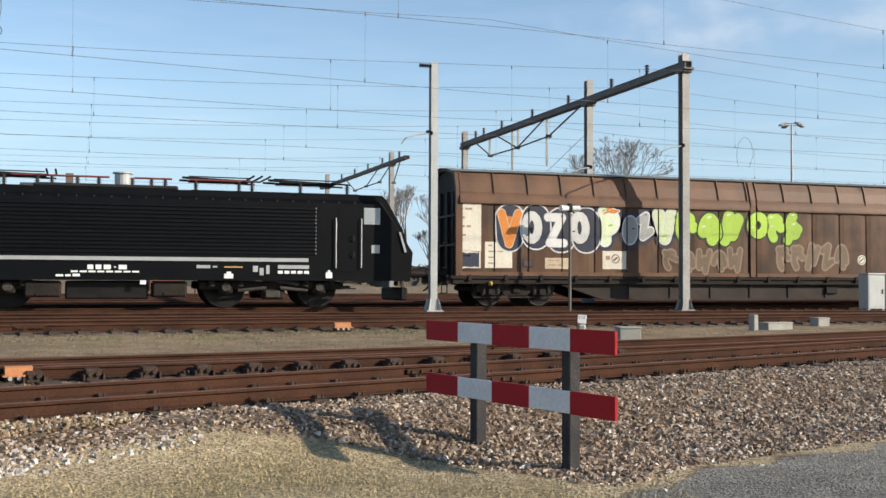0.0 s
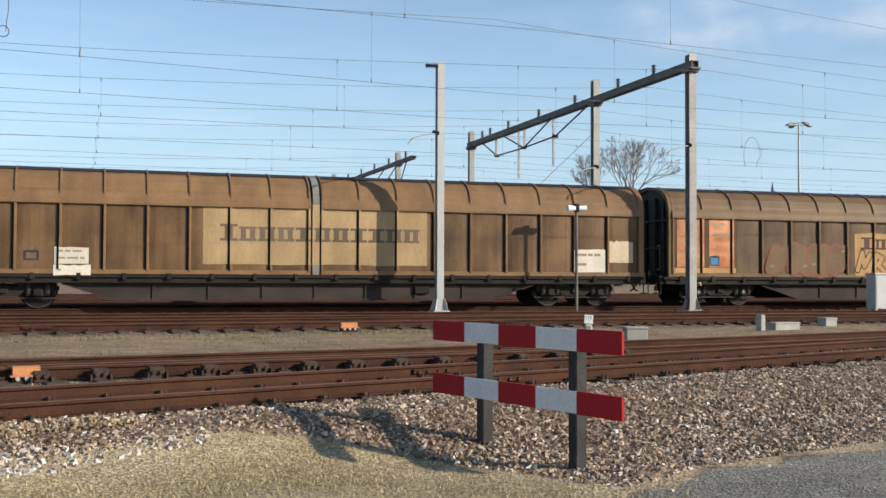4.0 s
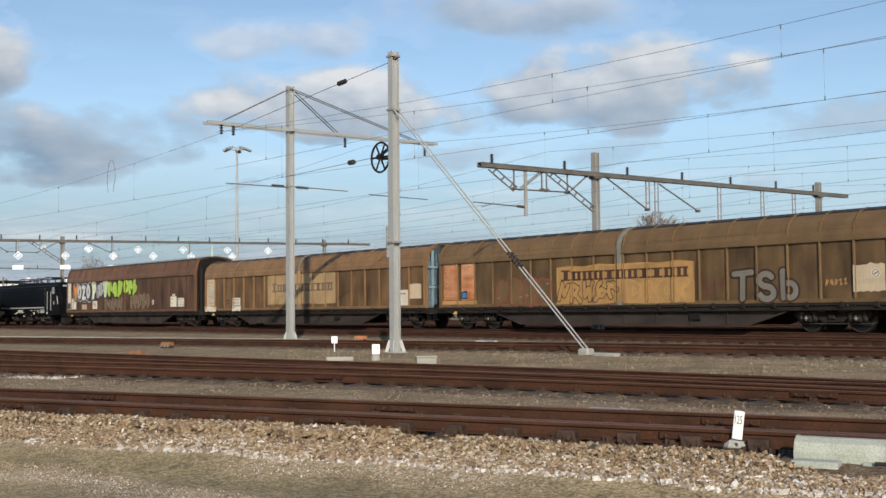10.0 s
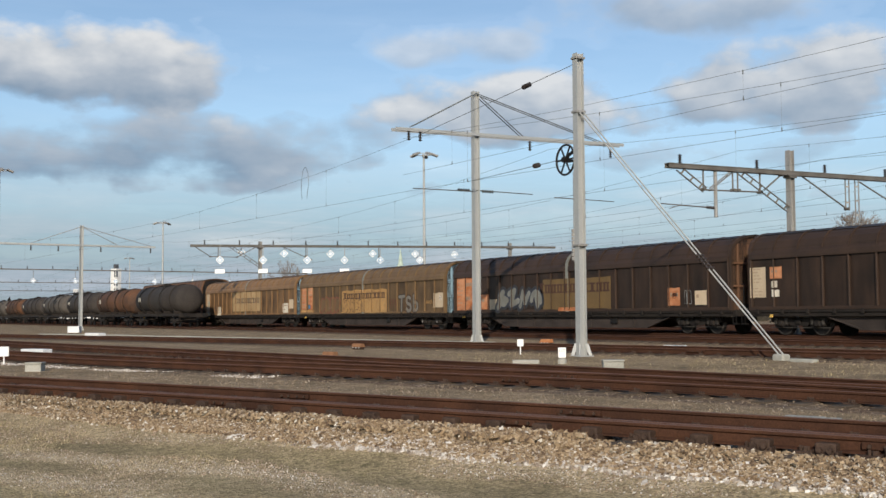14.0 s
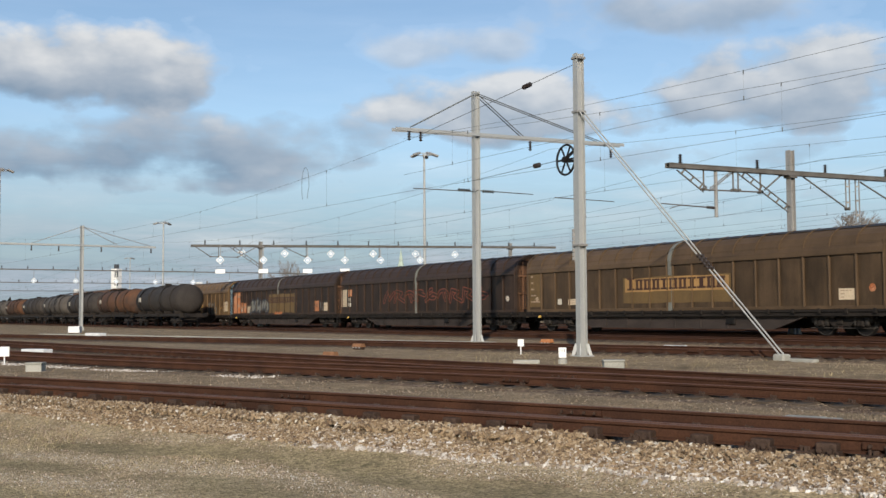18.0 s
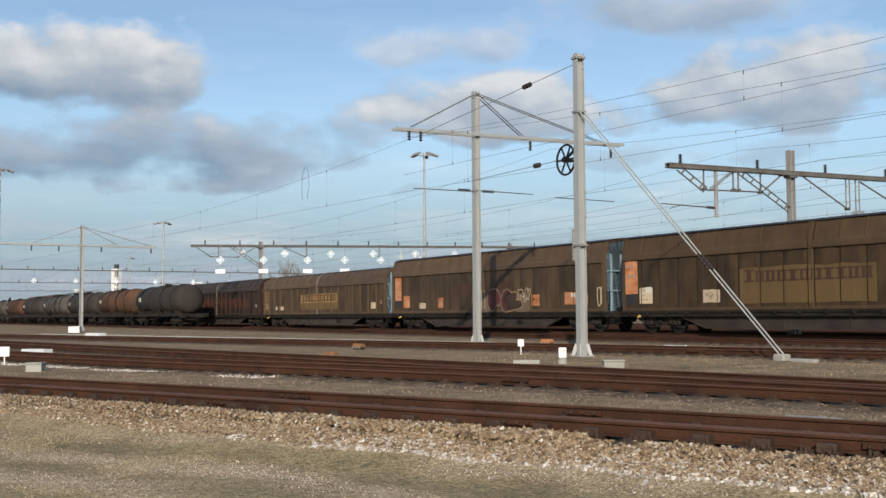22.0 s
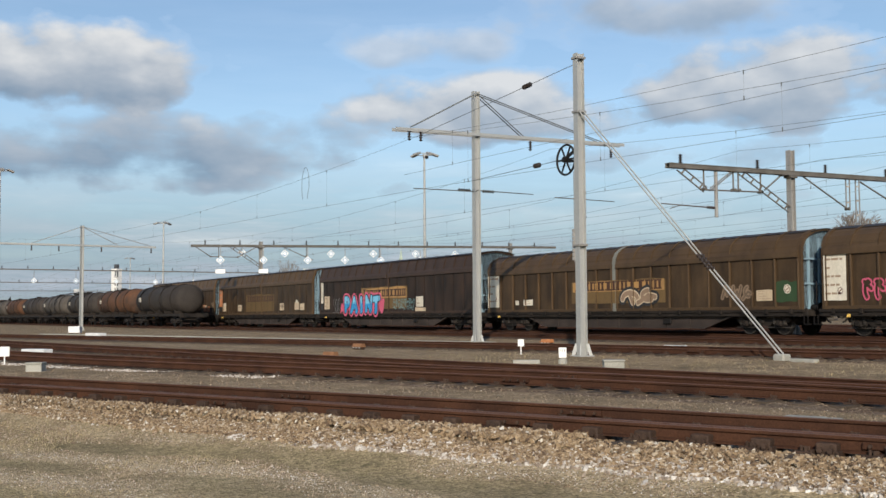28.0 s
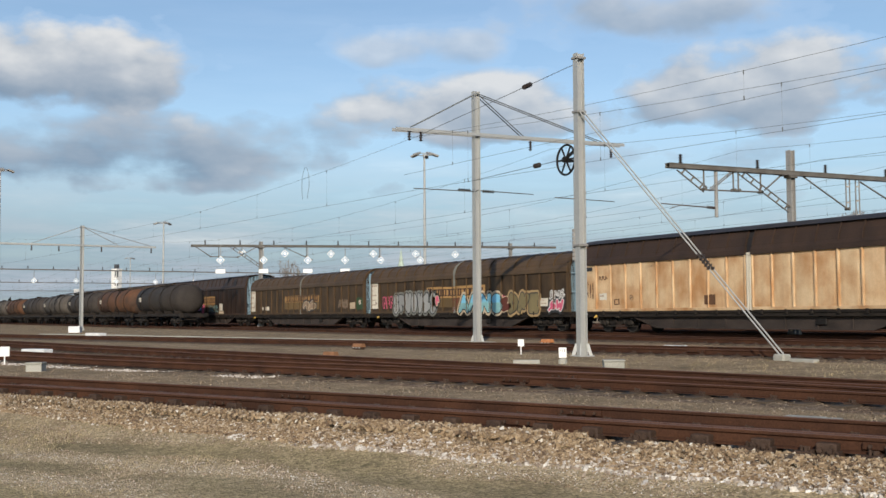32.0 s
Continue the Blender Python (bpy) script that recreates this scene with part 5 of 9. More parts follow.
# wagon 7
w = placed(freight_wagon("tall olive-brown sliding-wall wagon with orange patches, maroon and cream graffiti", BROWN_DULL, BROWN_DULL, "slant", end_mat=END_BLUE), 7)
data_panel(w, -10.64, -9.77, 1.81, 3.29, FIELD_ORANGE, 73, 5)
coat_part(w, "painted_field", [ragged(-10.48, -9.86, 1.38, 1.78, random.Random(74), 0.05)], INK, 0, "faded painted field")
data_panel(w, -9.49, -8.65, 1.34, 2.09, FIELD_ORANGE, 75, 2)
data_panel(w, -7.43, -6.60, 1.28, 1.62, LABEL_CREAM, 76, 2)
data_panel(w, -5.08, -4.45, 1.30, 1.90, FIELD_ORANGE, 77, 1)
wordmark(w, -3.12, 3.21, 2.04, 2.60, LETTER_BROWN)
coat_part(w, "painted_field", [ragged(-0.95, 0.62, 1.04, 2.16, random.Random(78), 0.09)], SPRAY_FADE, 2, "bleached spray ground")
coat_part(w, "painted_field", [ragged(3.35, 4.62, 1.04, 1.98, random.Random(79), 0.12)], SPRAY_FADE, 2, "bleached spray ground")
for k, q in enumerate((-0.42, -0.18, 0.10)):
    coat_part(w, "paint_run", [ragged(q, q + 0.13, 1.12 + 0.05 * k, 2.22, random.Random(178 + k), 0.03)], LABEL_CREAM, 3, "cream run of spray paint")
graffiti(w, "2O", 0.55, 3.05, 1.02, 2.28, SPRAY_MAROON, SPRAY_GHOST, 178, 4, 0.25, rim=0.06)
graffiti(w, "5", 2.35, 3.75, 1.06, 2.10, BROWN_DARK, SPRAY_TAN, 179, 7, 0.20, rim=0.05)
ghost_word(w, 3.55, 4.70, 1.45, 2.30, 2, LABEL_CREAM, 180, 0.07, 9)
data_panel(w, 4.76, 5.49, 1.32, 1.91, FIELD_ORANGE, 80, 1)
round_mark(w, 5.01, 1.62, 0.16, FIELD_ORANGE, INK)
data_panel(w, 7.67, 8.58, 1.36, 1.97, FIELD_ORANGE, 81, 2)
coat_part(w, "painted_field", [ragged(8.21, 8.56, 1.73, 1.92, random.Random(82), 0.05)], LABEL_WHITE, 2, "faded painted field")
data_panel(w, 8.74, 9.61, 1.31, 1.83, FIELD_ORANGE, 83, 2)
ghost_word(w, 10.28, 10.87, 1.29, 2.21, 2, LABEL_CREAM, 84, 0.1, 1)

# wagon 8
w = placed(freight_wagon("tall grimy brown sliding-wall wagon with an orange end panel", BROWN_MID, BROWN_MID, "slant", end_mat=END_BLUE), 8)
data_panel(w, -10.98, -9.99, 1.78, 3.31, FIELD_ORANGE, 85, 3)
coat_part(w, "painted_field", [ragged(-10.88, -10.15, 1.34, 1.75, random.Random(86), 0.05)], INK, 0, "faded painted field")
data_panel(w, -9.87, -8.98, 1.33, 2.05, LABEL_CREAM, 87, 3)
coat_part(w, "painted_field", [ragged(-9.45, -9.00, 1.81, 2.08, random.Random(88), 0.05)], LABEL_WHITE, 2, "faded painted field")
data_panel(w, -5.78, -4.79, 1.33, 1.87, LABEL_CREAM, 89, 1)
round_mark(w, -5.28, 1.61, 0.19, LABEL_CREAM, INK)
coat_part(w, "painted_field", [ragged(-3.66, 2.93, 1.27, 2.69, random.Random(90), 0.05)], FIELD_FAINT, 0, "faded painted field")
wordmark(w, -3.43, 2.80, 2.11, 2.56, LETTER_BROWN)
data_panel(w, 4.20, 5.08, 1.33, 1.90, LABEL_CREAM, 91, 1)
round_mark(w, 4.67, 1.62, 0.20, LABEL_CREAM, INK)
data_panel(w, 7.29, 8.15, 1.36, 1.95, LABEL_CREAM, 92, 2)
coat_part(w, "painted_field", [ragged(7.55, 7.92, 1.90, 2.13, random.Random(93), 0.05)], LABEL_WHITE, 2, "faded painted field")
data_panel(w, 8.32, 9.22, 1.34, 1.82, LABEL_CREAM, 94, 2)

# wagon 9
w = placed(freight_wagon("tall dark brown sliding-wall wagon with blue and pink graffiti", BROWN_DARK, BROWN_DARK, "slant", end_mat=END_BLUE), 9)
data_panel(w, -11.02, -10.41, 1.78, 3.33, LABEL_WHITE, 95, 5)
coat_part(w, "painted_field", [ragged(-11.04, -10.43, 1.30, 1.71, random.Random(96), 0.05)], INK, 0, "faded painted field")
data_panel(w, -10.20, -9.30, 1.34, 2.29, LABEL_CREAM, 97, 3)
ghost_word(w, -8.66, -7.41, 1.07, 2.13, 3, SPRAY_SILVER, 98, 0.05, 1)
coat_part(w, "painted_field", [ragged(-4.05, 2.65, 1.32, 2.77, random.Random(99), 0.05)], FIELD_FAINT, 0, "faded painted field")
coat_part(w, "painted_field", [ragged(-3.95, 2.60, 2.02, 2.72, random.Random(100), 0.05)], FIELD_YELLOW, 1, "faded painted field")
wordmark(w, -3.79, 2.49, 2.12, 2.59, LETTER_BROWN)
graffiti(w, "PAiNT", -6.85, -1.15, 1.02, 2.25, SPRAY_BLUE, INK, 102, 3, 0.15, halo=SPRAY_PINK, rim=0.085, crest=SPRAY_SKY)
graffiti(w, "1", -7.35, -6.7, 1.04, 1.75, SPRAY_PINK, SPRAY_PINK, 201, 2, 0.15)
graffiti(w, "6", -1.25, -0.6, 1.04, 1.95, SPRAY_PINK, SPRAY_PINK, 202, 2, 0.15)
ghost_word(w, 0.71, 3.58, 1.23, 1.94, 5, SPRAY_AQUA, 103, 0.06, 2)
data_panel(w, 3.83, 4.74, 1.40, 2.05, LABEL_WHITE, 104, 2)
coat_part(w, "painted_field", [ragged(3.71, 5.05, 1.13, 1.35, random.Random(105), 0.05)], LABEL_CREAM, 1, "faded painted field")
data_panel(w, 12.79, 13.74, 1.84, 2.55, LABEL_CREAM, 106, 2)

# wagon 10
w = placed(freight_wagon("grimy brown sliding-wall wagon with a cream end panel", BROWN_MID, BROWN_MID, end_mat=END_BLUE), 10)
data_panel(w, -11.02, -9.90, 1.27, 3.08, LABEL_WHITE, 107, 4)
round_mark(w, -10.22, 1.71, 0.16, LABEL_WHITE, SPRAY_RED)
coat_part(w, "painted_field", [ragged(-8.32, -8.00, 1.38, 1.61, random.Random(108), 0.05)], LABEL_WHITE, 0, "faded painted field")
data_panel(w, -7.56, -6.70, 1.35, 1.65, LABEL_WHITE, 109, 2)
coat_part(w, "painted_field", [ragged(-3.32, 3.55, 1.38, 2.45, random.Random(110), 0.05)], FIELD_FAINT, 0, "faded painted field")
coat_part(w, "painted_field", [ragged(-3.21, 3.48, 1.94, 2.43, random.Random(111), 0.05)], FIELD_YELLOW, 1, "faded painted field")
wordmark(w, -3.04, 3.33, 1.98, 2.42, LETTER_BROWN)
bubble_word(w, 0.55, 2.92, 1.25, 2.03, 2, SPRAY_GHOST, LABEL_CREAM, 112, 5)
ghost_word(w, 6.98, 8.69, 1.39, 2.05, 3, SPRAY_GHOST, 113, 0.08, 1)
data_panel(w, 8.90, 9.74, 1.36, 1.79, LABEL_CREAM, 114, 4)
coat_part(w, "painted_field", [ragged(9.93, 10.99, 1.30, 2.10, random.Random(115), 0.05)], SPRAY_GREEN, 0, "dull green overpaint")
round_mark(w, 10.50, 1.80, 0.18, LABEL_WHITE, SPRAY_RED)

# wagon 11
w = placed(freight_wagon("brown sliding-wall wagon covered in colourful graffiti", BROWN_MID, BROWN_MID, end_mat=END_BLUE), 11)
data_panel(w, -11.02, -9.97, 1.32, 3.03, LABEL_WHITE, 116, 5)
round_mark(w, -10.25, 1.68, 0.16, LABEL_WHITE, SPRAY_RED)
ghost_word(w, -9.28, -7.79, 1.20, 2.18, 3, SPRAY_PINK, 117, 0.12, 1)
graffiti(w, "S26OV5S", -7.75, -2.15, 0.98, 2.27, SPRAY_SILVER, INK, 118, 2, 0.15, halo=POST_GREY, rim=0.07)
bubble_word(w, -2.62, -1.80, 1.38, 2.05, 2, SPRAY_PINK, LABEL_CREAM, 119, 2)
coat_part(w, "painted_field", [ragged(-3.35, 3.40, 1.32, 2.57, random.Random(120), 0.05)], FIELD_FAINT, 0, "faded painted field")
coat_part(w, "painted_field", [ragged(-3.31, 3.38, 1.88, 2.55, random.Random(121), 0.05)], FIELD_YELLOW, 1, "faded painted field")
wordmark(w, -3.17, 3.20, 1.99, 2.42, LETTER_BROWN)
graffiti(w, "A1NS", 0.5, 5.15, 0.98, 2.04, SPRAY_AQUA, INK, 122, 3, 0.17, halo=LABEL_CREAM, rim=0.06, crest=SPRAY_SKY)
graffiti(w, "5", 5.0, 5.9, 0.98, 1.9, SPRAY_RED, LABEL_CREAM, 222, 2, 0.2)
ghost_word(w, -0.17, 0.77, 1.01, 1.90, 2, SPRAY_RED, 123, 0.14, 2)
ghost_word(w, 3.80, 6.01, 1.03, 1.99, 4, SPRAY_PINK, 124, 0.12, 1)
graffiti(w, "D1E", 5.75, 8.6, 0.96, 2.06, SPRAY_OLIVE, INK, 125, 2, 0.17, halo=SPRAY_TAN, rim=0.06)
data_panel(w, 8.70, 9.41, 1.30, 1.71, LABEL_WHITE, 127, 2)
ghost_word(w, 9.55, 10.85, 1.62, 2.15, 4, SPRAY_WHITE, 128, 0.09, 3)
bubble_word(w, 9.5, 10.7, 1.02, 1.6, 2, SPRAY_PINK, SPRAY_WHITE, 228, 2)

# wagon 12
w = placed(freight_wagon("amber sliding-wall wagon with a dark overhanging roof", AMBER, BROWN_DARK, "high", ribs=10), 12)
coat_part(w, "painted_field", [ragged(-10.62, -10.16, 2.94, 3.14, random.Random(129), 0.05)], INK, 1, "small dark emblem")
ghost_word(w, -10.64, -10.06, 1.45, 2.59, 3, BROWN_RED, 130, 0.04, 1)
ghost_word(w, -9.68, -8.99, 2.46, 2.71, 3, BROWN_RED, 131, 0.04, 1)
data_panel(w, -9.63, -9.09, 1.54, 1.85, LABEL_WHITE, 132, 1)
coat_part(w, "painted_field", [ragged(-8.54, -8.15, 1.30, 1.58, random.Random(133), 0.05)], BROWN_RED, 1, "small frame")
coat_part(w, "painted_field", [ragged(-8.46, -8.23, 1.35, 1.53, random.Random(134), 0.05)], AMBER, 2, "faded painted field")
round_mark(w, -7.29, 1.62, 0.17, AMBER, INK)
coat_part(w, "painted_field", [ragged(-2.56, -1.90, 1.25, 1.66, random.Random(135), 0.05)], BROWN_RED, 1, "dark brown patch")

# ---- overhead line masts ----


def mast_section(bm, x, y, z0, z1, w=0.22, d=0.26, web=0.02):
    """A rolled H-section upright."""
    box(bm, x - w / 2, x + w / 2, y - d / 2, y - d / 2 + web, z0, z1)
    box(bm, x - w / 2, x + w / 2, y + d / 2 - web, y + d / 2, z0, z1)
    box(bm, x - web / 2, x + web / 2, y - d / 2 + web, y + d / 2 - web, z0, z1)


def foot(bm, x, y, z):
    for sx in (-1, 1):
        for sy in (-1, 1):
            bar(bm, (x + sx * 0.10, y + sy * 0.12, z + 0.38), (x + sx * 0.18, y + sy * 0.20, z + 0.03), 0.02, 0.10)
    box(bm, x - 0.26, x + 0.26, y - 0.26, y + 0.26, z, z + 0.035)


def upright(parent, x, y, z0, z1, mat, w=0.22, d=0.26):
    bm = bmesh.new()
    mast_section(bm, x, y, z0 + 0.03, z1, w, d)
    part("upright", bm, mat, parent)
    bm = bmesh.new()
    foot(bm, x, y, z0)
    part("base_plate", bm, mat, parent)
    bm = bmesh.new()
    box(bm, x - 0.3, x + 0.3, y - 0.3, y + 0.3, z0 - 0.5, z0, 0.02)
    part("footing", bm, CONCRETE, parent, "pale concrete footing block")


def insulator(bm, a, b, n=5, r=0.075):
    a, b = Vector(a), Vector(b)
    tube(bm, a, b, r * 0.45, r * 0.45, 8)
    for i in range(n):
        p = a.lerp(b, (i + 0.5) / n)
        q = a.lerp(b, (i + 0.5) / n + 0.35 / n)
        tube(bm, p, q, r, r * 0.6, 10)


PORTAL_STEEL = material("dark_portal_steel", (0.165, 0.155, 0.14), 0.65, 0.2, (0.10, 0.088, 0.075), 0.7, 1.5, 22, 0.25, 0.1)


def portal(x, masts, y0, y1, zb, label, struts=(), rise=0.0, pegs=None, deep=0.11):
    """Masts (y, foot, head) under a channel beam; struts as (a, b, kind): lattice, rod or hanger."""
    t = thing("catenary_portal", label, "portal")
    for y, z0, z1 in masts:
        upright(t, x, y, z0, z1, STEEL_WEATHERED, 0.26, 0.28)
    z_at = lambda y: zb + rise * (y - y0)
    bm = bmesh.new()
    for dx, dz, w, h in ((0, deep, 0.30, 0.03), (0, -deep, 0.30, 0.03), (-0.12, 0, 0.025, 2 * deep), (0.12, 0, 0.025, 2 * deep)):
        bar(bm, (x + dx, y0, z_at(y0) + dz), (x + dx, y1, z_at(y1) + dz), w, h)
    beam = part("cross_beam", bm, PORTAL_STEEL, t)
    for y, z0, z1 in masts:
        bm = bmesh.new()
        box(bm, x - 0.2, x + 0.2, y - 0.34, y + 0.34, z_at(y) - deep - 0.05, z_at(y) - deep + 0.02, 0.01)
        box(bm, x - 0.2, x + 0.2, y - 0.22, y + 0.22, z_at(y) - deep - 0.13, z_at(y) - deep - 0.05, 0.01)
        part("saddle", bm, PORTAL_STEEL, beam)
    k = y0 + 1.2
    if pegs is None:
        pegs = []
        while k < y1 - 0.5:
            pegs.append(k)
            k += 3.1
    for y in pegs:
        bm = bmesh.new()
        insulator(bm, (x, y, z_at(y) + deep + 0.015), (x, y, z_at(y) + deep + 0.40), 4, 0.10)
        part("post_insulator", bm, INSULATOR, t)
    for a, b, kind in struts:
        bm = bmesh.new()
        if kind == "rod":
            tube(bm, (x, a[0], a[1]), (x, b[0], b[1]), 0.036, 0.036, 6)
            tube(bm, (x - 0.12, b[0], b[1]), (x + 0.12, b[0], b[1]), 0.07, 0.07, 8)
        elif kind == "stay":
            tube(bm, (x, a[0], a[1]), (x, b[0], b[1]), 0.010, 0.010, 5)
        elif kind == "tube":
            tube(bm, (x, a[0], a[1]), (x, b[0], b[1]), 0.075, 0.075, 8)
        else:
            s = 0.10 if kind == "lattice" else 0.06
            d = (Vector(b) - Vector(a)).normalized()
            q = Vector((-d.y, d.x)) * s
            for e in (-1, 1):
                bar(bm, (x + e * 0.05, a[0] + e * q.x, a[1] + e * q.y), (x + e * 0.05, b[0] + e * q.x, b[1] + e * q.y), 0.045, 0.045)
            n = max(2, int((Vector(a) - Vector(b)).length / 0.55))
            for i in range(n):
                p = Vector(a).lerp(Vector(b), (i + 0.5) / n)
                bar(bm, (x - 0.05, p.x - q.x, p.y - q.y), (x + 0.05, p.x + q.x, p.y + q.y), 0.04, 0.07)
        part("hanger" if kind in ("hanger", "tube") else "strut", bm, STEEL_WEATHERED if kind in ("hanger", "tube") else PORTAL_STEEL, t)
    return t


portal(19.2, [(31.6, -0.12, 8.45), (38.7, -0.1, 8.80), (53.1, -0.1, 8.62)], 31.3, 53.4, 8.04, "dark steel portal with rod struts and insulators over the tracks", rise=-0.006, pegs=(34.06, 36.76, 40.55, 44.28, 47.92, 50.33, 51.46),
       struts=[((51.4, 7.8), (49.4, 6.95), "rod"), ((49.4, 6.95), (46.0, 6.95), "rod"), ((46.0, 6.95), (42.5, 7.05), "rod"), ((39.3, 7.9), (42.5, 7.05), "rod"), ((43.0, 7.85), (46.0, 6.95), "rod"), ((48.5, 7.8), (46.0, 6.95), "rod"),
               ((49.5, 7.9), (49.5, 6.9), "hanger"), ((46.6, 7.9), (46.6, 5.6), "hanger"), ((45.9, 7.9), (45.9, 6.95), "hanger"), ((42.7, 7.9), (42.7, 5.8), "hanger"), ((38.9, 6.7), (44.5, 5.0), "stay")])
portal(-33.2, [(36.88, -0.1, 7.98), (55.5, -0.1, 7.9)], 29.8, 58.5, 6.87, "weathered steel portal with lattice struts over the tracks", rise=0.0145, pegs=(30.5, 34.87, 39.1, 43.2, 47.2, 51.3, 55.0), deep=0.085,
       struts=[((30.4, 6.8), (31.84, 5.98), "lattice"), ((31.84, 5.98), (35.0, 6.05), "rod"), ((31.76, 6.85), (31.76, 6.0), "rod"), ((32.1, 6.0), (33.43, 6.85), "hanger"), ((32.44, 6.9), (32.44, 4.86), "tube"), ((33.43, 6.86), (33.43, 6.05), "rod"),
               ((33.72, 6.86), (33.72, 6.05), "rod"), ((33.79, 6.88), (36.8, 5.35), "lattice"), ((35.03, 6.95), (35.03, 6.05), "rod"), ((35.27, 6.15), (36.32, 6.87), "rod"), ((37.6, 6.9), (40.5, 5.57), "rod"), ((40.55, 6.95), (40.55, 5.5), "hanger"),
               ((41.2, 6.95), (41.2, 5.0), "hanger"), ((41.4, 6.85), (44.4, 5.7), "rod"), ((46.2, 7.0), (46.2, 5.3), "hanger"), ((50.0, 7.1), (50.0, 5.3), "hanger"), ((53.0, 7.1), (53.0, 5.3), "hanger")])
portal(17.5, [(61.0, -0.1, 8.35), (78.0, -0.1, 8.6)], 57.8, 80, 7.72, "dark steel portal further off across the yard", pegs=(59.4, 63.0, 66.4, 69.8, 73.5), deep=0.075,
       struts=[((64.1, 7.6), (66.8, 6.8), "rod"), ((61.3, 7.6), (63.6, 6.8), "rod"), ((59.2, 7.65), (60.5, 6.5), "rod"), ((66.8, 6.8), (69.7, 6.75), "rod"), ((63.6, 6.8), (66.8, 6.8), "rod"), ((72.0, 7.6), (69.7, 6.75), "rod")])
portal(-90.0, [(33.8, -0.1, 7.4), (60.0, -0.1, 8.0)], 27.6, 65.5, 6.86, "distant portal hung with small white lozenge signs", rise=0.0225, deep=0.09,
       struts=[((27.9, 6.83), (29.3, 5.98), "rod"), ((29.3, 5.98), (31.7, 5.98), "rod"), ((31.1, 6.9), (33.7, 5.25), "lattice"), ((30.0, 6.9), (30.0, 5.98), "rod"), ((31.7, 5.98), (33.4, 6.9), "rod"), ((36.0, 6.95), (38.6, 5.9), "rod"), ((38.1, 7.0), (38.1, 6.2), "rod"), ((45.4, 7.2), (45.4, 6.3), "rod")])
# registration arm on the short hanger of the lattice portal
a = thing("registration_arm", "thin registration arm with an insulator on the portal hanger", "arm")
bm = bmesh.new()
tube(bm, (-33.2, 32.2, 5.25), (-33.2, 29.45, 5.30), 0.03, 0.024, 6)
tube(bm, (-33.2, 30.5, 5.28), (-33.2, 29.9, 5.12), 0.018, 0.018, 6)
part("arm_tube", bm, PORTAL_STEEL, a)
bm = bmesh.new()
insulator(bm, (-33.2, 32.35, 5.25), (-33.2, 31.9, 5.26), 4, 0.07)
part("arm_insulator", bm, INSULATOR, a)

t = thing("catenary_mast", "slim grey mast with a short registration arm", "mast")
upright(t, 10.40, 31.6, -0.10, 7.55, STEEL_GALV, 0.22, 0.24)

# cross-arm mast and tensioning mast
MC, MD = (-39.0, 24.29), (-26.125, 19.96)
t = thing("catenary_mast", "galvanised steel mast carrying a stayed cross arm", "mast")
upright(t, *MC, -0.36, 10.4, STEEL_GALV, 0.24, 0.28)
bm = bmesh.new()
for s in (-0.16, 0.16):
    bar(bm, (MC[0] + s, 20.35, 8.46), (MC[0] + s, 32.25, 8.66), 0.05, 0.13)
part("cross_arm", bm, STEEL_GALV, t)
for y in (21.16, 26.7, 31.4):
    for s in (-0.10, 0.10):
        bm = bmesh.new()
        tube(bm, (MC[0] + s, MC[1], 10.3), (MC[0] + s, y, 8.62), 0.021, 0.021, 6)
        part("stay_rod", bm, WIRE, t)
t = thing("catenary_mast", "tall galvanised steel mast with a tensioning wheel", "mast")
upright(t, *MD, -0.40, 8.78, STEEL_GALV, 0.22, 0.26)
for z in (2.9, 6.95, 8.6):
    bm = bmesh.new()
    box(bm, MD[0] - 0.15, MD[0] + 0.15, MD[1] - 0.17, MD[1] + 0.17, z, z + 0.07, 0.01)
    part("clamp_band", bm, STEEL_WEATHERED, t)

# ---- fence ----


def fence():
    t = thing("barrier_fence", "low barrier with two red and white boards on dark posts", "barrier")
    a, b = Vector((3.43, 10.55, 0)), Vector((4.17, 7.885, 0))
    d = (b - a).normalized()
    n = Vector((-d.y, d.x, 0))
    if n.dot(Vector((0, 0, 0)) - a) < 0:
        n = -n
    m = Matrix(((d.x, n.x, 0, a.x), (d.y, n.y, 0, a.y), (0, 0, 1, 0), (0, 0, 0, 1)))
    t.matrix_basis = m
    ln = (b - a).length
    for z1 in (0.44, -0.09):
        bm = bmesh.new()
        box(bm, 0, ln, 0.0, 0.025, z1 - 0.19, z1, 0.004)
        brd = part("board", bm, WHITE_PAINT, t)
        for k in range(0, 5, 2):
            bm = bmesh.new()
            box(bm, k * ln / 5 - (0.002 if k == 0 else 0), (k + 1) * ln / 5 + (0.002 if k == 4 else 0), -0.003, 0.028, z1 - 0.193, z1 + 0.003, 0.003)
            part("red_band", bm, RED_PAINT, brd, "glossy red band")
    for s in (0.77, 2.12):
        p = m @ Vector((s, -0.06, 0))
        bm = bmesh.new()
        box(bm, s - 0.055, s + 0.055, -0.13, -0.004, ground_z(p.x, p.y) - 0.2, 0.43, 0.01)
        part("post", bm, POST_PLASTIC, t)


fence()


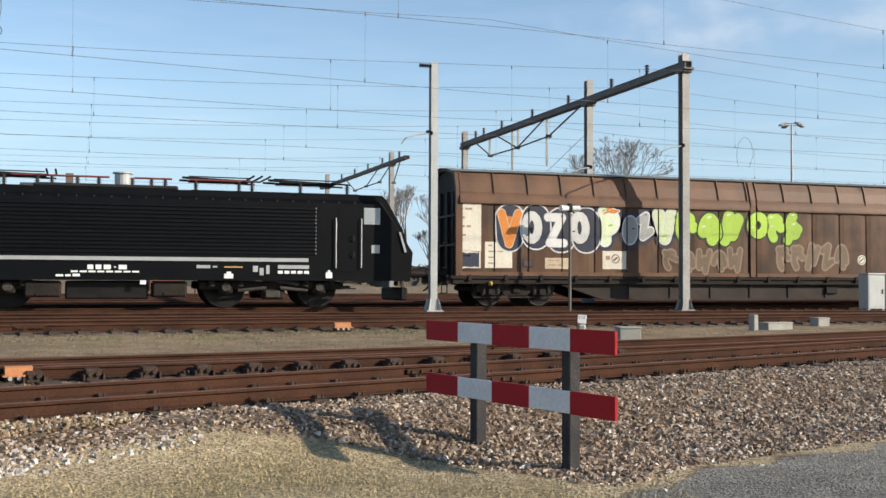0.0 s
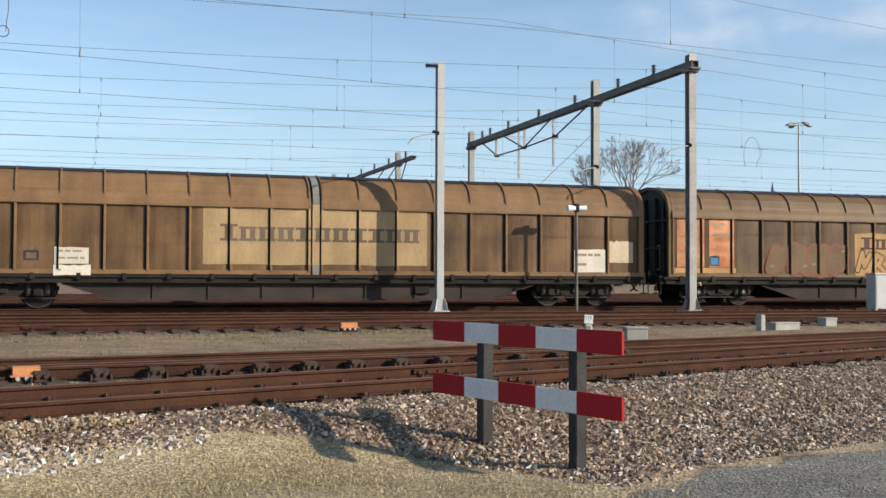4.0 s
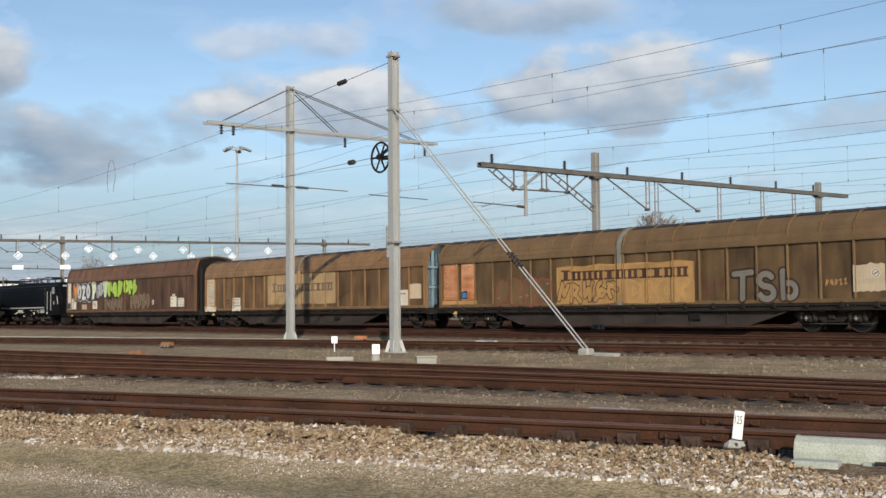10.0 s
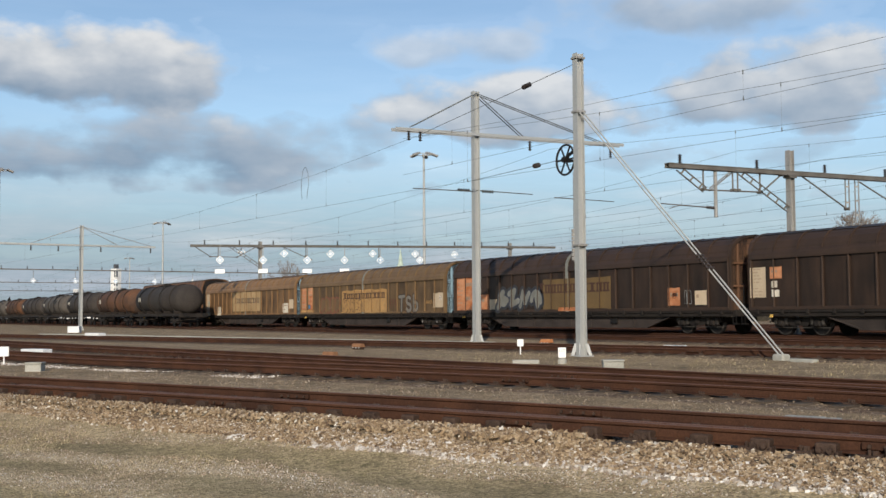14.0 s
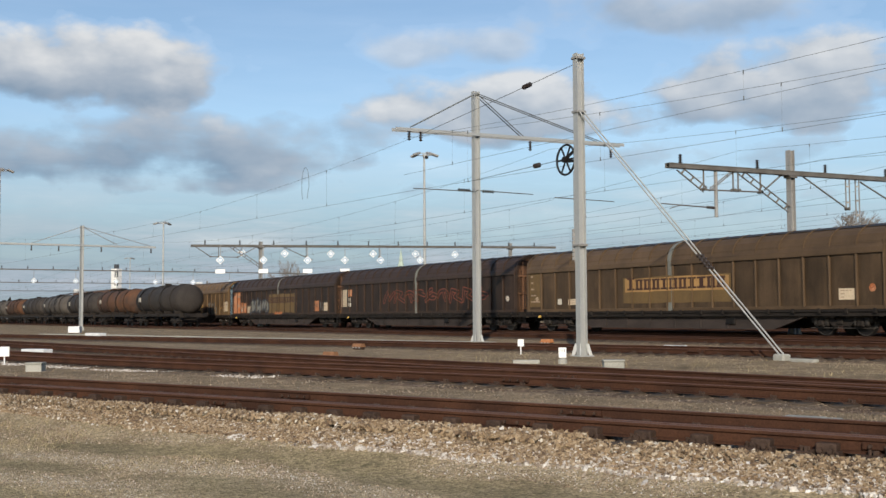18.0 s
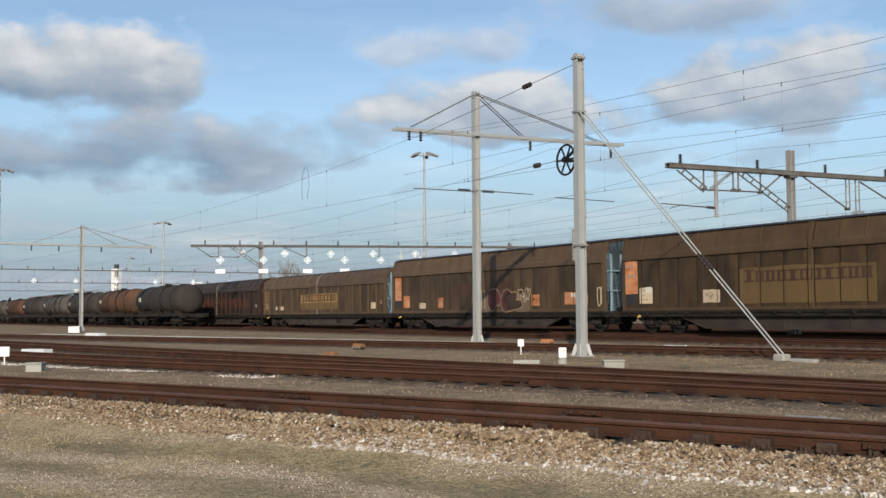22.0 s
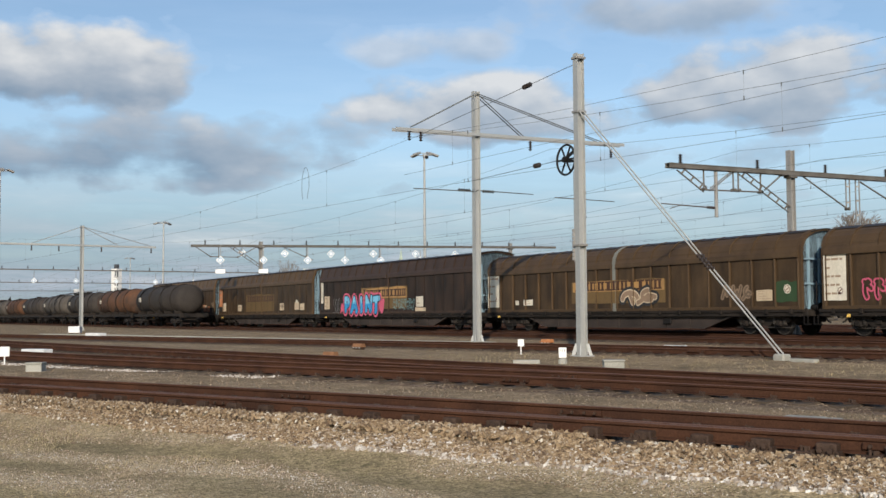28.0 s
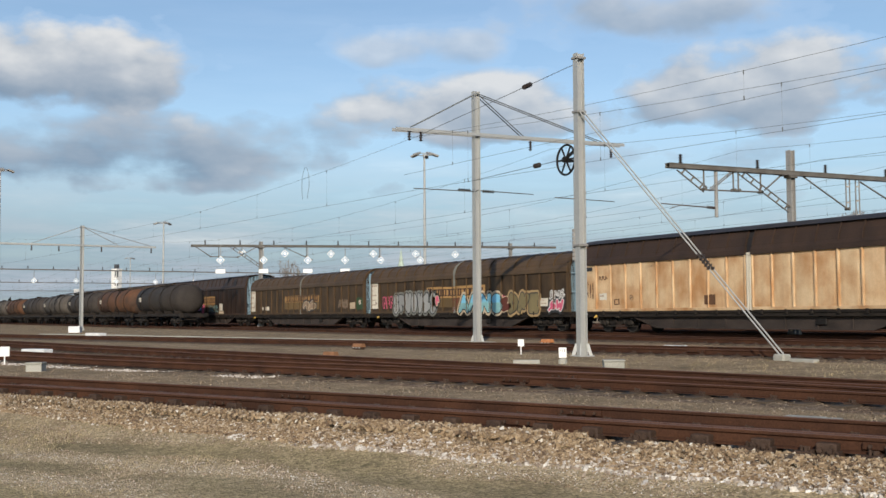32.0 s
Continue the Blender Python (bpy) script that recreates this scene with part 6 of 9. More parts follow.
# ---- locomotive ----
LOCO_BLACK = material("black_loco_paint", (0.0034, 0.0040, 0.0052), 0.5, 0, (0.0060, 0.0064, 0.0072), 0.6, 1.5, 30, 0.2, 0.02)
LOCO_BLACK.node_tree.nodes["Principled BSDF"].inputs["Specular IOR Level"].default_value = 0.10
LOCO_ROOF = material("dusty_loco_roof", (0.018, 0.018, 0.019), 0.6, 0, (0.035, 0.032, 0.03), 0.6, 1.5, 30, 0.2, 0.05)
LOCO_STRIPE = material("silver_stripe", (0.42, 0.43, 0.43), 0.45, 0.2, (0.33, 0.33, 0.32), 0.5, 2, 30, 0.1, 0)
GLASS_DARK = material("cab_window_glass", (0.30, 0.33, 0.35), 0.08, 0.0, (0.25, 0.28, 0.30), 0.3, 2, 20, 0.05, 0)
ROOF_RED = material("dull_red_insulator_bar", (0.19, 0.035, 0.03), 0.5, 0, (0.12, 0.03, 0.028), 0.5, 3, 30, 0.2, 0)
HANDRAIL = material("bare_steel_handrail", (0.50, 0.51, 0.51), 0.35, 0.5, (0.4, 0.4, 0.4), 0.4, 4, 30, 0.1, 0)


def locomotive():
    w = thing("locomotive", "black electric locomotive with folded pantographs and grey waist stripe", "locomotive")
    outline = [(-8.72, 0.82), (8.72, 0.82), (8.80, 1.72), (8.56, 2.44), (8.02, 3.36), (7.86, 3.50), (-7.86, 3.50), (-8.02, 3.36), (-8.56, 2.44), (-8.80, 1.72)]
    bm = bmesh.new()
    r = [[bm.verts.new((x, y, z)) for x, z in outline] for y in (-1.49, 1.49)]
    k = len(outline)
    for i in range(k):
        bm.faces.new((r[0][i], r[0][(i + 1) % k], r[1][(i + 1) % k], r[1][i]))
    bm.faces.new(r[0][::-1])
    bm.faces.new(r[1])
    top = [e for e in bm.edges if all(v.co.z > 2.4 for v in e.verts) and abs(e.verts[0].co.y - e.verts[1].co.y) < 0.1]
    bmesh.ops.bevel(bm, geom=top, offset=0.30, segments=3, affect="EDGES")
    part("body_shell", bm, LOCO_BLACK, w)
    bm = bmesh.new()
    box(bm, -2.4, 1.65, -1.05, 1.05, 3.49, 3.62, 0.05)
    box(bm, -7.2, -2.6, -1.0, 1.0, 3.49, 3.53, 0.02)
    box(bm, 2.0, 7.2, -1.0, 1.0, 3.49, 3.53, 0.02)
    part("roof_hatch", bm, LOCO_ROOF, w)
    for k in range(13):
        bm = bmesh.new()
        z = 1.60 + k * 0.114
        prof = [(-1.492, z), (-1.522, z + 0.015), (-1.515, z + 0.07), (-1.492, z + 0.10)]
        extrude_x(bm, prof, -5.74, 5.74)
        part("louvre", bm, LOCO_BLACK, w)
    bm = bmesh.new()
    for k in range(13):
        for x in (-5.70, 5.70):
            box(bm, x - 0.012, x + 0.012, -1.527, -1.522, 1.63 + k * 0.114, 1.67 + k * 0.114)
    tagged(part("rivets", bm, LOCO_STRIPE, w), kind="stuff")
    bm = bmesh.new()
    box(bm, -5.5, 5.48, -1.499, -1.491, 1.39, 1.50)
    part("waist_stripe", bm, LOCO_STRIPE, w, "silver grey waist stripe")
    bm = bmesh.new()
    for k in range(30):
        box(bm, -7.0 + k * 0.48, -6.96 + k * 0.48, -1.40, -1.33, 3.20, 3.26)
    tagged(part("roof_bolts", bm, LOCO_ROOF, w), kind="stuff")


    def bars(rows, mat=ENAMEL, name="marking"):
        for x0, x1, z0, z1 in rows:
            bm = bmesh.new()
            box(bm, x0, x1, -1.4965, -1.491, z0, z1)
            part(name, bm, mat, w)
    bars([(-0.90, -0.74, 1.13, 1.26), (-0.68, -0.52, 1.13, 1.26), (-0.46, -0.26, 1.13, 1.26), (-0.18, -0.12, 1.18, 1.21), (-0.05, 0.18, 1.13, 1.26)], ENAMEL, "number_bar")
    bars([(-1.35 + k * 0.24, -1.16 + k * 0.24, 1.04, 1.09) for k in range(8)], ENAMEL, "number_bar")
    bars([(2.15, 2.55, 1.18, 1.27), (2.62, 2.75, 1.2, 1.25)], LOCO_STRIPE)
    bars([(2.95, 3.5, 1.2, 1.24)], BOX_YELLOW, "yellow_marking")
    bars([(2.95, 3.22, 0.88, 1.02), (3.02, 3.16, 1.02, 1.08)])
    bars([(3.8, 3.95, 1.08, 1.26), (4.0, 4.12, 0.98, 1.2), (4.2, 4.3, 1.02, 1.28)], LOCO_STRIPE)
    bars([(4.55, 5.5, 1.18, 1.29)], LOCO_STRIPE)
    bars([(4.55 + k * 0.2, 4.70 + k * 0.2, 1.03, 1.12) for k in range(5)])
    bars([(6.02, 6.22, 0.90, 1.08), (6.08, 6.16, 1.08, 1.14)])
    bars([(-1.75, -1.55, 0.92, 0.98), (-1.5, -1.35, 0.92, 0.98), (-1.3, -1.1, 0.92, 1.0), (0.55, 0.72, 0.70, 0.82)])
    bars([(7.46, 7.72, 1.68, 1.93)], LOCO_STRIPE, "maker_plate")
    for x in (6.32, 7.12, -6.32, -7.12):
        bm = bmesh.new()
        tube(bm, (x, -1.56, 1.22), (x, -1.56, 2.74), 0.02, 0.02, 8)
        for z in (1.24, 2.72):
            tube(bm, (x, -1.49, z), (x, -1.56, z), 0.016, 0.016, 6)
        part("handrail", bm, HANDRAIL, w, "bright steel handrail")
    for s in (-1, 1):
        bm = bmesh.new()
        x0, x1 = sorted((s * 7.21, s * 7.73))
        box(bm, x0, x1, -1.502, -1.492, 2.57, 3.08, 0.004)
        win = part("side_window", bm, LOCO_STRIPE, w)
        bm = bmesh.new()
        box(bm, x0 + 0.03, x1 - 0.03, -1.508, -1.503, 2.60, 3.05, 0.002)
        part("pane", bm, GLASS_DARK, win, "reflecting cab window pane")
        bm = bmesh.new()
        x0, x1 = sorted((s * 6.42, s * 7.02))
        box(bm, x0, x1, -1.497, -1.491, 1.1, 3.1, 0.003)
        door = part("cab_door", bm, LOCO_BLACK, w)
        for z in (1.62, 2.12):
            bm = bmesh.new()
            tube(bm, (s * 6.86, -1.497, z), (s * 6.86, -1.53, z), 0.09, 0.09, 12)
            box(bm, s * 6.86 - 0.02, s * 6.86 + 0.02, -1.56, -1.53, z - 0.09, z + 0.09)
            part("door_handle", bm, IRON_DARK, door)
        bm = bmesh.new()
        for k in range(3):
            box(bm, s * 6.72 - 0.24, s * 6.72 + 0.24, -1.50, -1.30, 0.36 + k * 0.2, 0.40 + k * 0.2)
        part("cab_steps", bm, IRON_DARK, w)
        bm = bmesh.new()
        box(bm, s * 8.62 - 0.12, s * 8.62 + 0.12, -1.15, 1.15, 0.20, 0.62, 0.05)
        part("snow_plough", bm, IRON_DARK, w)
        for y in (-0.875, 0.875):
            b = part("buffer", shared("buffer", buffer_mesh), None, w)
            b.matrix_basis = Matrix.Translation((s * 9.2, y, 1.06)) @ Matrix.Rotation(0 if s > 0 else math.pi, 4, "Z")
            bm = bmesh.new()
            tube(bm, (s * 8.7, y, 1.06), (s * 9.2, y, 1.06), 0.14, 0.14, 12)
            part("buffer_housing", bm, IRON_DARK, w)
        # windscreen
        bm = bmesh.new()
        a, b = Vector((s * 8.405, 0, 2.58)), Vector((s * 8.07, 0, 3.28))
        quad = [Vector((p.x + s * 0.012, y, p.z)) for p, y in ((a, -1.1), (a, 1.1), (b, 0.95), (b, -0.95))]
        back = [q - Vector((s * 0.01, 0, 0)) for q in quad]
        va, vb = [bm.verts.new(q) for q in quad], [bm.verts.new(q) for q in back]
        bm.faces.new(va)
        bm.faces.new(vb[::-1])
        for i in range(4):
            bm.faces.new((va[i], va[(i + 1) % 4], vb[(i + 1) % 4], vb[i]))
        part("windscreen", bm, GLASS_DARK, w, "dark windscreen")
        bm = bmesh.new()
        bar(bm, (s * 8.55, -1.52, 1.72), (s * 8.36, -1.52, 2.35), 0.05, 0.06)
        part("nose_grip", bm, LOCO_STRIPE, w)
    for x in (-4.455, 4.455):
        bm = bmesh.new()
        for y in (-1.1, 1.1):
            box(bm, x - 2.2, x + 2.2, y - 0.07, y + 0.07, 0.55, 0.80, 0.04)
            for ax in (-1.415, 1.415):
                box(bm, x + ax - 0.22, x + ax + 0.22, y - 0.10, y + 0.10, 0.42, 0.78, 0.05)
                tube(bm, (x + ax + 0.35, y, 0.62), (x + ax + 1.0, y, 0.62), 0.05, 0.05, 8)
                for q in (-0.42, 0.42):
                    tube(bm, (x + ax + q, y, 0.78), (x + ax + q, y, 1.0), 0.10, 0.10, 10)
            box(bm, x - 0.35, x + 0.35, y - 0.09, y + 0.09, 0.25, 0.56, 0.05)
        box(bm, x - 0.4, x + 0.4, -1.0, 1.0, 0.4, 0.7)
        b = part("bogie", bm, UNDERFRAME, w, "two-axle traction bogie under grey dust")
        for ax in (-1.415, 1.415):
            for q in (-0.42, 0.42):
                bm = bmesh.new()
                for k in range(6):
                    hoop(bm, (x + ax + q, -1.22, 0.66 + k * 0.05), 0.085, 0.017, "Z", 12, 5)
                part("coil_spring", bm, HIGHLIT_STEEL, b)
            bm = bmesh.new()
            tube(bm, (x + ax, -1.22, 0.62), (x + ax, -1.30, 0.62), 0.15, 0.12, 14)
            for k in range(6):
                tube(bm, (x + ax + 0.1 * math.cos(k * 1.047), -1.29, 0.62 + 0.1 * math.sin(k * 1.047)), (x + ax + 0.1 * math.cos(k * 1.047), -1.32, 0.62 + 0.1 * math.sin(k * 1.047)), 0.018, 0.018, 6)
            part("axle_box", bm, HIGHLIT_STEEL, b)
            bm = bmesh.new()
            tube(bm, (x + ax * 0.75, -1.24, 0.52), (x + ax * 0.15, -1.24, 0.60), 0.045, 0.06, 8)
            bar(bm, (x + ax * 1.35, -1.24, 0.86), (x + ax * 0.55, -1.24, 0.86), 0.05, 0.08)
            part("damper", bm, HIGHLIT_STEEL, b)
        bm = bmesh.new()
        tube(bm, (x - 0.7, -1.3, 0.92), (x + 0.75, -1.3, 0.72), 0.055, 0.055, 8)
        box(bm, x - 0.25, x + 0.2, -1.33, -1.2, 0.30, 0.52, 0.03)
        part("yaw_damper", bm, HIGHLIT_STEEL, b)
        for ax in (-1.415, 1.415):
            ws = part("wheelset", shared("bigwheels", lambda: wheelset_mesh(0.625)), None, b)
            ws.location = (x + ax, 0, 0.625)
            SPINNING.append((ws, x + ax, 0.625))
    for x0, x1 in ((-2.6, -1.6), (0.9, 1.9)):
        bm = bmesh.new()
        box(bm, x0, x1, -1.35, -0.6, 0.32, 0.80, 0.06)
        box(bm, x0 + 0.3, x1 - 0.3, -1.38, -1.3, 0.36, 0.46, 0.02)
        part("equipment_box", bm, UNDERFRAME, w)
    bm = bmesh.new()
    box(bm, -1.5, 0.8, -1.2, 1.2, 0.26, 0.80, 0.05)
    part("transformer_tank", bm, IRON_DARK, w)

    def roof_insulator(x, y, h=0.34, r=0.09):
        bm = bmesh.new()
        insulator(bm, (x, y, 3.52), (x, y, 3.52 + h), 5, r)
        part("roof_insulator", bm, INSULATOR, w)
    for x in (-6.9, -5.2, -3.2, -2.3, -1.9, -1.2, -0.6, 0.35, 0.9, 1.3, 2.2, 3.5, 3.9, 5.4, 6.9):
        roof_insulator(x, -0.55)
    bm = bmesh.new()
    tube(bm, (0.1, 0, 3.6), (0.1, 0, 4.02), 0.24, 0.24, 16)
    tube(bm, (0.1, 0, 4.02), (0.1, 0, 4.06), 0.30, 0.30, 16)
    part("roof_breaker", bm, LOCO_STRIPE, w, "grey roof circuit breaker drum")
    for x0, x1, mat in ((-3.0, -0.3, ROOF_RED), (0.4, 1.5, ROOF_RED), (2.0, 4.0, ROOF_RED)):
        bm = bmesh.new()
        tube(bm, (x0, -0.55, 3.86), (x1, -0.55, 3.86), 0.03, 0.03, 8)
        part("bus_bar", bm, mat, w, "dull red roof bus bar")
    for x0, x1, s in ((1.8, 4.15, 1), (4.4, 7.0, -1), (-4.15, -1.8, 1), (-7.0, -4.4, -1)):
        bm = bmesh.new()
        for y in (-0.5, 0.5):
            tube(bm, (x0, y, 3.93), (x1, y, 3.86), 0.035, 0.025, 8)
            tube(bm, (x0 + 0.2, y * 0.8, 3.98), (x1 - 0.3, y * 0.8, 3.97), 0.02, 0.02, 6)
        xe = x1 if s > 0 else x0
        tube(bm, (xe, -0.9, 4.0), (xe, 0.9, 4.0), 0.03, 0.03, 8)
        tube(bm, (xe - 0.25, -0.9, 4.0), (xe - 0.25, 0.9, 4.0), 0.03, 0.03, 8)
        box(bm, (x0 + x1) / 2 - 0.9, (x0 + x1) / 2 + 0.9, -0.55, 0.55, 3.86, 3.90)
        part("pantograph", bm, IRON_DARK, w, "folded dark pantograph")
    TRAIN.append((w, -67.85))


locomotive()

# ---- overhead wires ----


def span_wire(name, supports, label, top=True, radius=0.0062, drop=7.5):
    """A messenger with its contact wire and droppers; supports as (x, y, messenger z, contact z)."""
    t = thing(name, label, "wires", kind="structure")
    bm, low, drp = bmesh.new(), bmesh.new(), bmesh.new()
    for (xa, ya, ma, ca), (xb, yb, mb, cb) in zip(supports, supports[1:]):
        n = max(4, int(abs(xb - xa) / 3.5))
        sag = 0.00034 * (xb - xa) ** 2
        pts = []
        for i in range(n + 1):
            u = i / n
            pts.append((Vector((xa + (xb - xa) * u, ya + (yb - ya) * u, ma + (mb - ma) * u - sag * 4 * u * (1 - u))),
                        Vector((xa + (xb - xa) * u, ya + (yb - ya) * u, ca + (cb - ca) * u))))
        for p, q in zip(pts, pts[1:]):
            tube(bm, p[0], q[0], radius, radius, 5, False)
        tube(low, pts[0][1], pts[-1][1], radius, radius, 5, False)
        k = 1
        while k < n:
            tube(drp, pts[k][0], pts[k][1], 0.003, 0.003, 4, False)
            tube(drp, pts[k][1] - Vector((0, 0, 0.02)), pts[k][1] + Vector((0, 0, 0.10)), 0.016, 0.016, 5)
            tube(drp, pts[k][0] - Vector((0, 0, 0.10)), pts[k][0] + Vector((0, 0, 0.02)), 0.016, 0.016, 5)
            k += 2
    part("messenger_wire", bm, WIRE, t)
    part("contact_wire", low, WIRE, t)
    tagged(part("droppers", drp, WIRE, t), kind="stuff")
    return t


SUPPORT_X = [-350, -298, -246, -194, -142, -90, -33.2, 19.2, 71, 123, 175, 227, 279]
for y, m, c in ((34.0, 7.75, 5.75), (39.0, 7.7, 5.7), (43.5, 7.7, 5.7), (48.0, 7.7, 5.7), (56.0, 7.7, 5.7), (61.0, 7.7, 5.7)):
    span_wire("catenary", [(x, y + (0.2 if i % 2 else -0.2), m, c) for i, x in enumerate(SUPPORT_X)], "messenger and contact wire with droppers over a track")
span_wire("catenary", [(-200, 29.3, 7.7, 5.7), (-145, 29.3, 7.7, 5.7), (-100, 27.0, 7.8, 5.8), (-39, 28.2, 8.2, 6.0), (10.5, 30.9, 7.4, 5.75), (19.2, 30.6, 7.7, 5.8), (71, 31, 7.7, 5.7), (123, 31, 7.7, 5.7)], "messenger and contact wire over the siding")
span_wire("catenary", [(-250, -8, 7.6, 5.7), (-160, 4.0, 7.6, 5.7), (-100, 15.0, 7.7, 5.7), (-39, 21.3, 8.2, 6.0), (10.5, 27.2, 7.9, 5.9), (62, 29.6, 7.7, 5.7), (123, 31.4, 7.7, 5.7)], "messenger and contact wire over the curved siding")
span_wire("catenary", [(-39, 20.8, 8.1, 6.6), (10.5, 24.0, 8.6, 6.9), (62, 28, 8.4, 6.8)], "raised wires running out above the siding")

# ---- tensioning gear on the tall mast ----


def strain(a, b, breaks, label):
    t = thing("strain_wire", label, "wire", kind="structure")
    a, b = Vector(a), Vector(b)
    bm = bmesh.new()
    tube(bm, a, b, 0.010, 0.010, 6)
    part("wire", bm, WIRE, t)
    for d in breaks:
        p = a + (b - a).normalized() * d
        q = a + (b - a).normalized() * (d + 0.55)
        bm = bmesh.new()
        insulator(bm, p, q, 5, 0.085)
        part("strain_insulator", bm, INSULATOR, t)
    return t


strain((MD[0] - 0.1, MD[1], 8.50), (MC[0], 21.6, 8.33), (3.0,), "anchored wire with a dark insulator")
strain((MD[0] - 0.7, MD[1] - 0.1, 5.62), (MC[0], 23.9, 6.50), (2.5,), "tensioned wire led over a wheel")
cx, cy, cz = MD[0] - 0.62, MD[1] - 0.05, 5.6
wheel = thing("tension_wheel", "dark spoked tensioning wheel on the tall mast", "wheel")
bm = bmesh.new()
hoop(bm, (cx, cy, cz), 0.46, 0.035, "Y", 32)
part("rim", bm, IRON_DARK, wheel)
for i in range(6):
    bm = bmesh.new()
    a = i * math.pi / 3
    bar(bm, (cx, cy, cz), (cx + 0.44 * math.cos(a), cy, cz + 0.44 * math.sin(a)), 0.03, 0.05)
    part("spoke", bm, IRON_DARK, wheel)
bm = bmesh.new()
tube(bm, (cx, cy - 0.1, cz), (cx, cy + 0.1, cz), 0.09, 0.09, 10)
part("hub", bm, IRON_DARK, wheel)
for z0, z1 in ((0.05, 0.30), (-0.05, -0.10)):
    bm = bmesh.new()
    bar(bm, (cx, cy, cz + z0), (MD[0], cy, cz + z1), 0.06, 0.08)
    part("bracket", bm, IRON_DARK, wheel)
stack = thing("balance_weight", "stack of grey balance weights on a rod", "weight")
bm = bmesh.new()
tube(bm, (MD[0] - 0.24, MD[1] - 0.05, 5.2), (MD[0] - 0.24, MD[1] - 0.05, 2.45), 0.012, 0.012, 5)
part("rod", bm, STEEL_WEATHERED, stack)
for k in range(8):
    bm = bmesh.new()
    tube(bm, (MD[0] - 0.24, MD[1] - 0.05, 2.5 + k * 0.12), (MD[0] - 0.24, MD[1] - 0.05, 2.6 + k * 0.12), 0.075, 0.075, 12)
    part("weight_disc", bm, STEEL_WEATHERED, stack)

GUY_END = Vector((-20.48, 22.25, -0.34))
t = thing("mast_guy", "pair of steel guy rods anchored in the ground", "guy rod")
for s in (-0.08, 0.08):
    bm = bmesh.new()
    top = Vector((MD[0] + 0.1, MD[1] + s, 7.0))
    low = GUY_END + Vector((0, s, 0.1))
    tube(bm, top, low, 0.022, 0.022, 7)
    part("rod", bm, STEEL_GALV, t)
    bm = bmesh.new()
    p = top.lerp(low, 0.62)
    q = top.lerp(low, 0.68)
    insulator(bm, p, q, 5, 0.07)
    part("rod_insulator", bm, INSULATOR, t)
bm = bmesh.new()
box(bm, -0.2, 0.2, -0.16, 0.16, -0.25, 0.12, 0.05)
part("anchor_block", bm, CONCRETE, t, "weathered concrete anchor block").location = GUY_END
bm = bmesh.new()
box(bm, -0.3, 0.5, -0.12, 0.12, -0.12, 0.03, 0.02)
part("anchor_slab", bm, CONCRETE, t).location = GUY_END + Vector((0.9, -0.3, 0))

# arms and insulators on the cross-arm mast
arm = thing("registration_arm", "thin registration arms with dark insulators on the mast", "arm")
for y0, y1, z in ((MC[1], 21.15, 6.1), (MC[1], 27.1, 6.15), (28.4, 31.6, 6.05)):
    bm = bmesh.new()
    tube(bm, (MC[0], y0, z), (MC[0] + 0.2, y1, z - 0.05), 0.026, 0.02, 6)
    part("arm_tube", bm, WIRE, arm)
for y0, y1 in ((MC[1] - 0.9, MC[1] - 0.3), (MC[1] + 0.3, MC[1] + 0.9)):
    bm = bmesh.new()
    insulator(bm, (MC[0], y0, 6.13), (MC[0], y1, 6.13), 5, 0.075)
    part("arm_insulator", bm, INSULATOR, arm)
for y in (21.06, 21.6, 27.1, 31.6):
    bm = bmesh.new()
    insulator(bm, (MC[0], y, 8.47), (MC[0], y, 8.05), 4, 0.09)
    part("hanging_insulator", bm, INSULATOR, arm)

# curved arms on the masts by the portal
for x, y, z, s in ((10.40, 31.45, 5.35, -1.6), (19.2, 31.45, 5.35, -1.75), (19.2, 38.25, 5.3, -1.7)):
    a = thing("registration_arm", "bent steel arm with an insulator on the mast", "arm")
    bm = bmesh.new()
    pts = [Vector((x - 0.1, y, z)), Vector((x - 0.7, y - 0.3, z - 0.12)), Vector((x + s * 0.7, y - 0.6, z - 0.28)), Vector((x + s * 0.78, y - 0.62, z - 0.45))]
    for p, q in zip(pts, pts[1:]):
        tube(bm, p, q, 0.022, 0.022, 6)
    part("arm_tube", bm, STEEL_WEATHERED, a)
    bm = bmesh.new()
    insulator(bm, (x - 0.08, y, z), (x - 0.3, y - 0.06, z + 0.02), 4, 0.07)
    part("arm_insulator", bm, INSULATOR, a)
bm = bmesh.new()
insulator(bm, (10.30, 31.5, 7.42), (9.9, 31.5, 7.42), 5, 0.08)
solid("strain_insulator", bm, INSULATOR, "dark insulator at the head of a slim mast", "insulator")


# loops of jumper wire hanging from the overhead line
def jumper(x, y, top, low, width, ring=False):
    t = thing("jumper_wire", "loop of jumper wire hanging from the overhead line", "wire")
    bm = bmesh.new()
    pts = [Vector((x - width * 0.5 * math.cos(a) * (1.0 if a < 3.2 else 0.7), y, low + (top - low) * (0.55 + 0.45 * math.sin(a)))) for a in np.arange(-0.7, 3.9, 0.35)]
    for p, q in zip(pts, pts[1:]):
        tube(bm, p, q, 0.010, 0.010, 5)
    part("loop", bm, WIRE, t)
    if ring:
        bm = bmesh.new()
        c = Vector((x, y, low + 0.45))
        pts = [c + Vector((0.13 * math.cos(a), 0, 0.13 * math.sin(a))) for a in np.arange(0, 6.4, 0.45)]
        for p, q in zip(pts, pts[1:]):
            tube(bm, p, q, 0.012, 0.012, 5)
        part("coil", bm, WIRE, t)


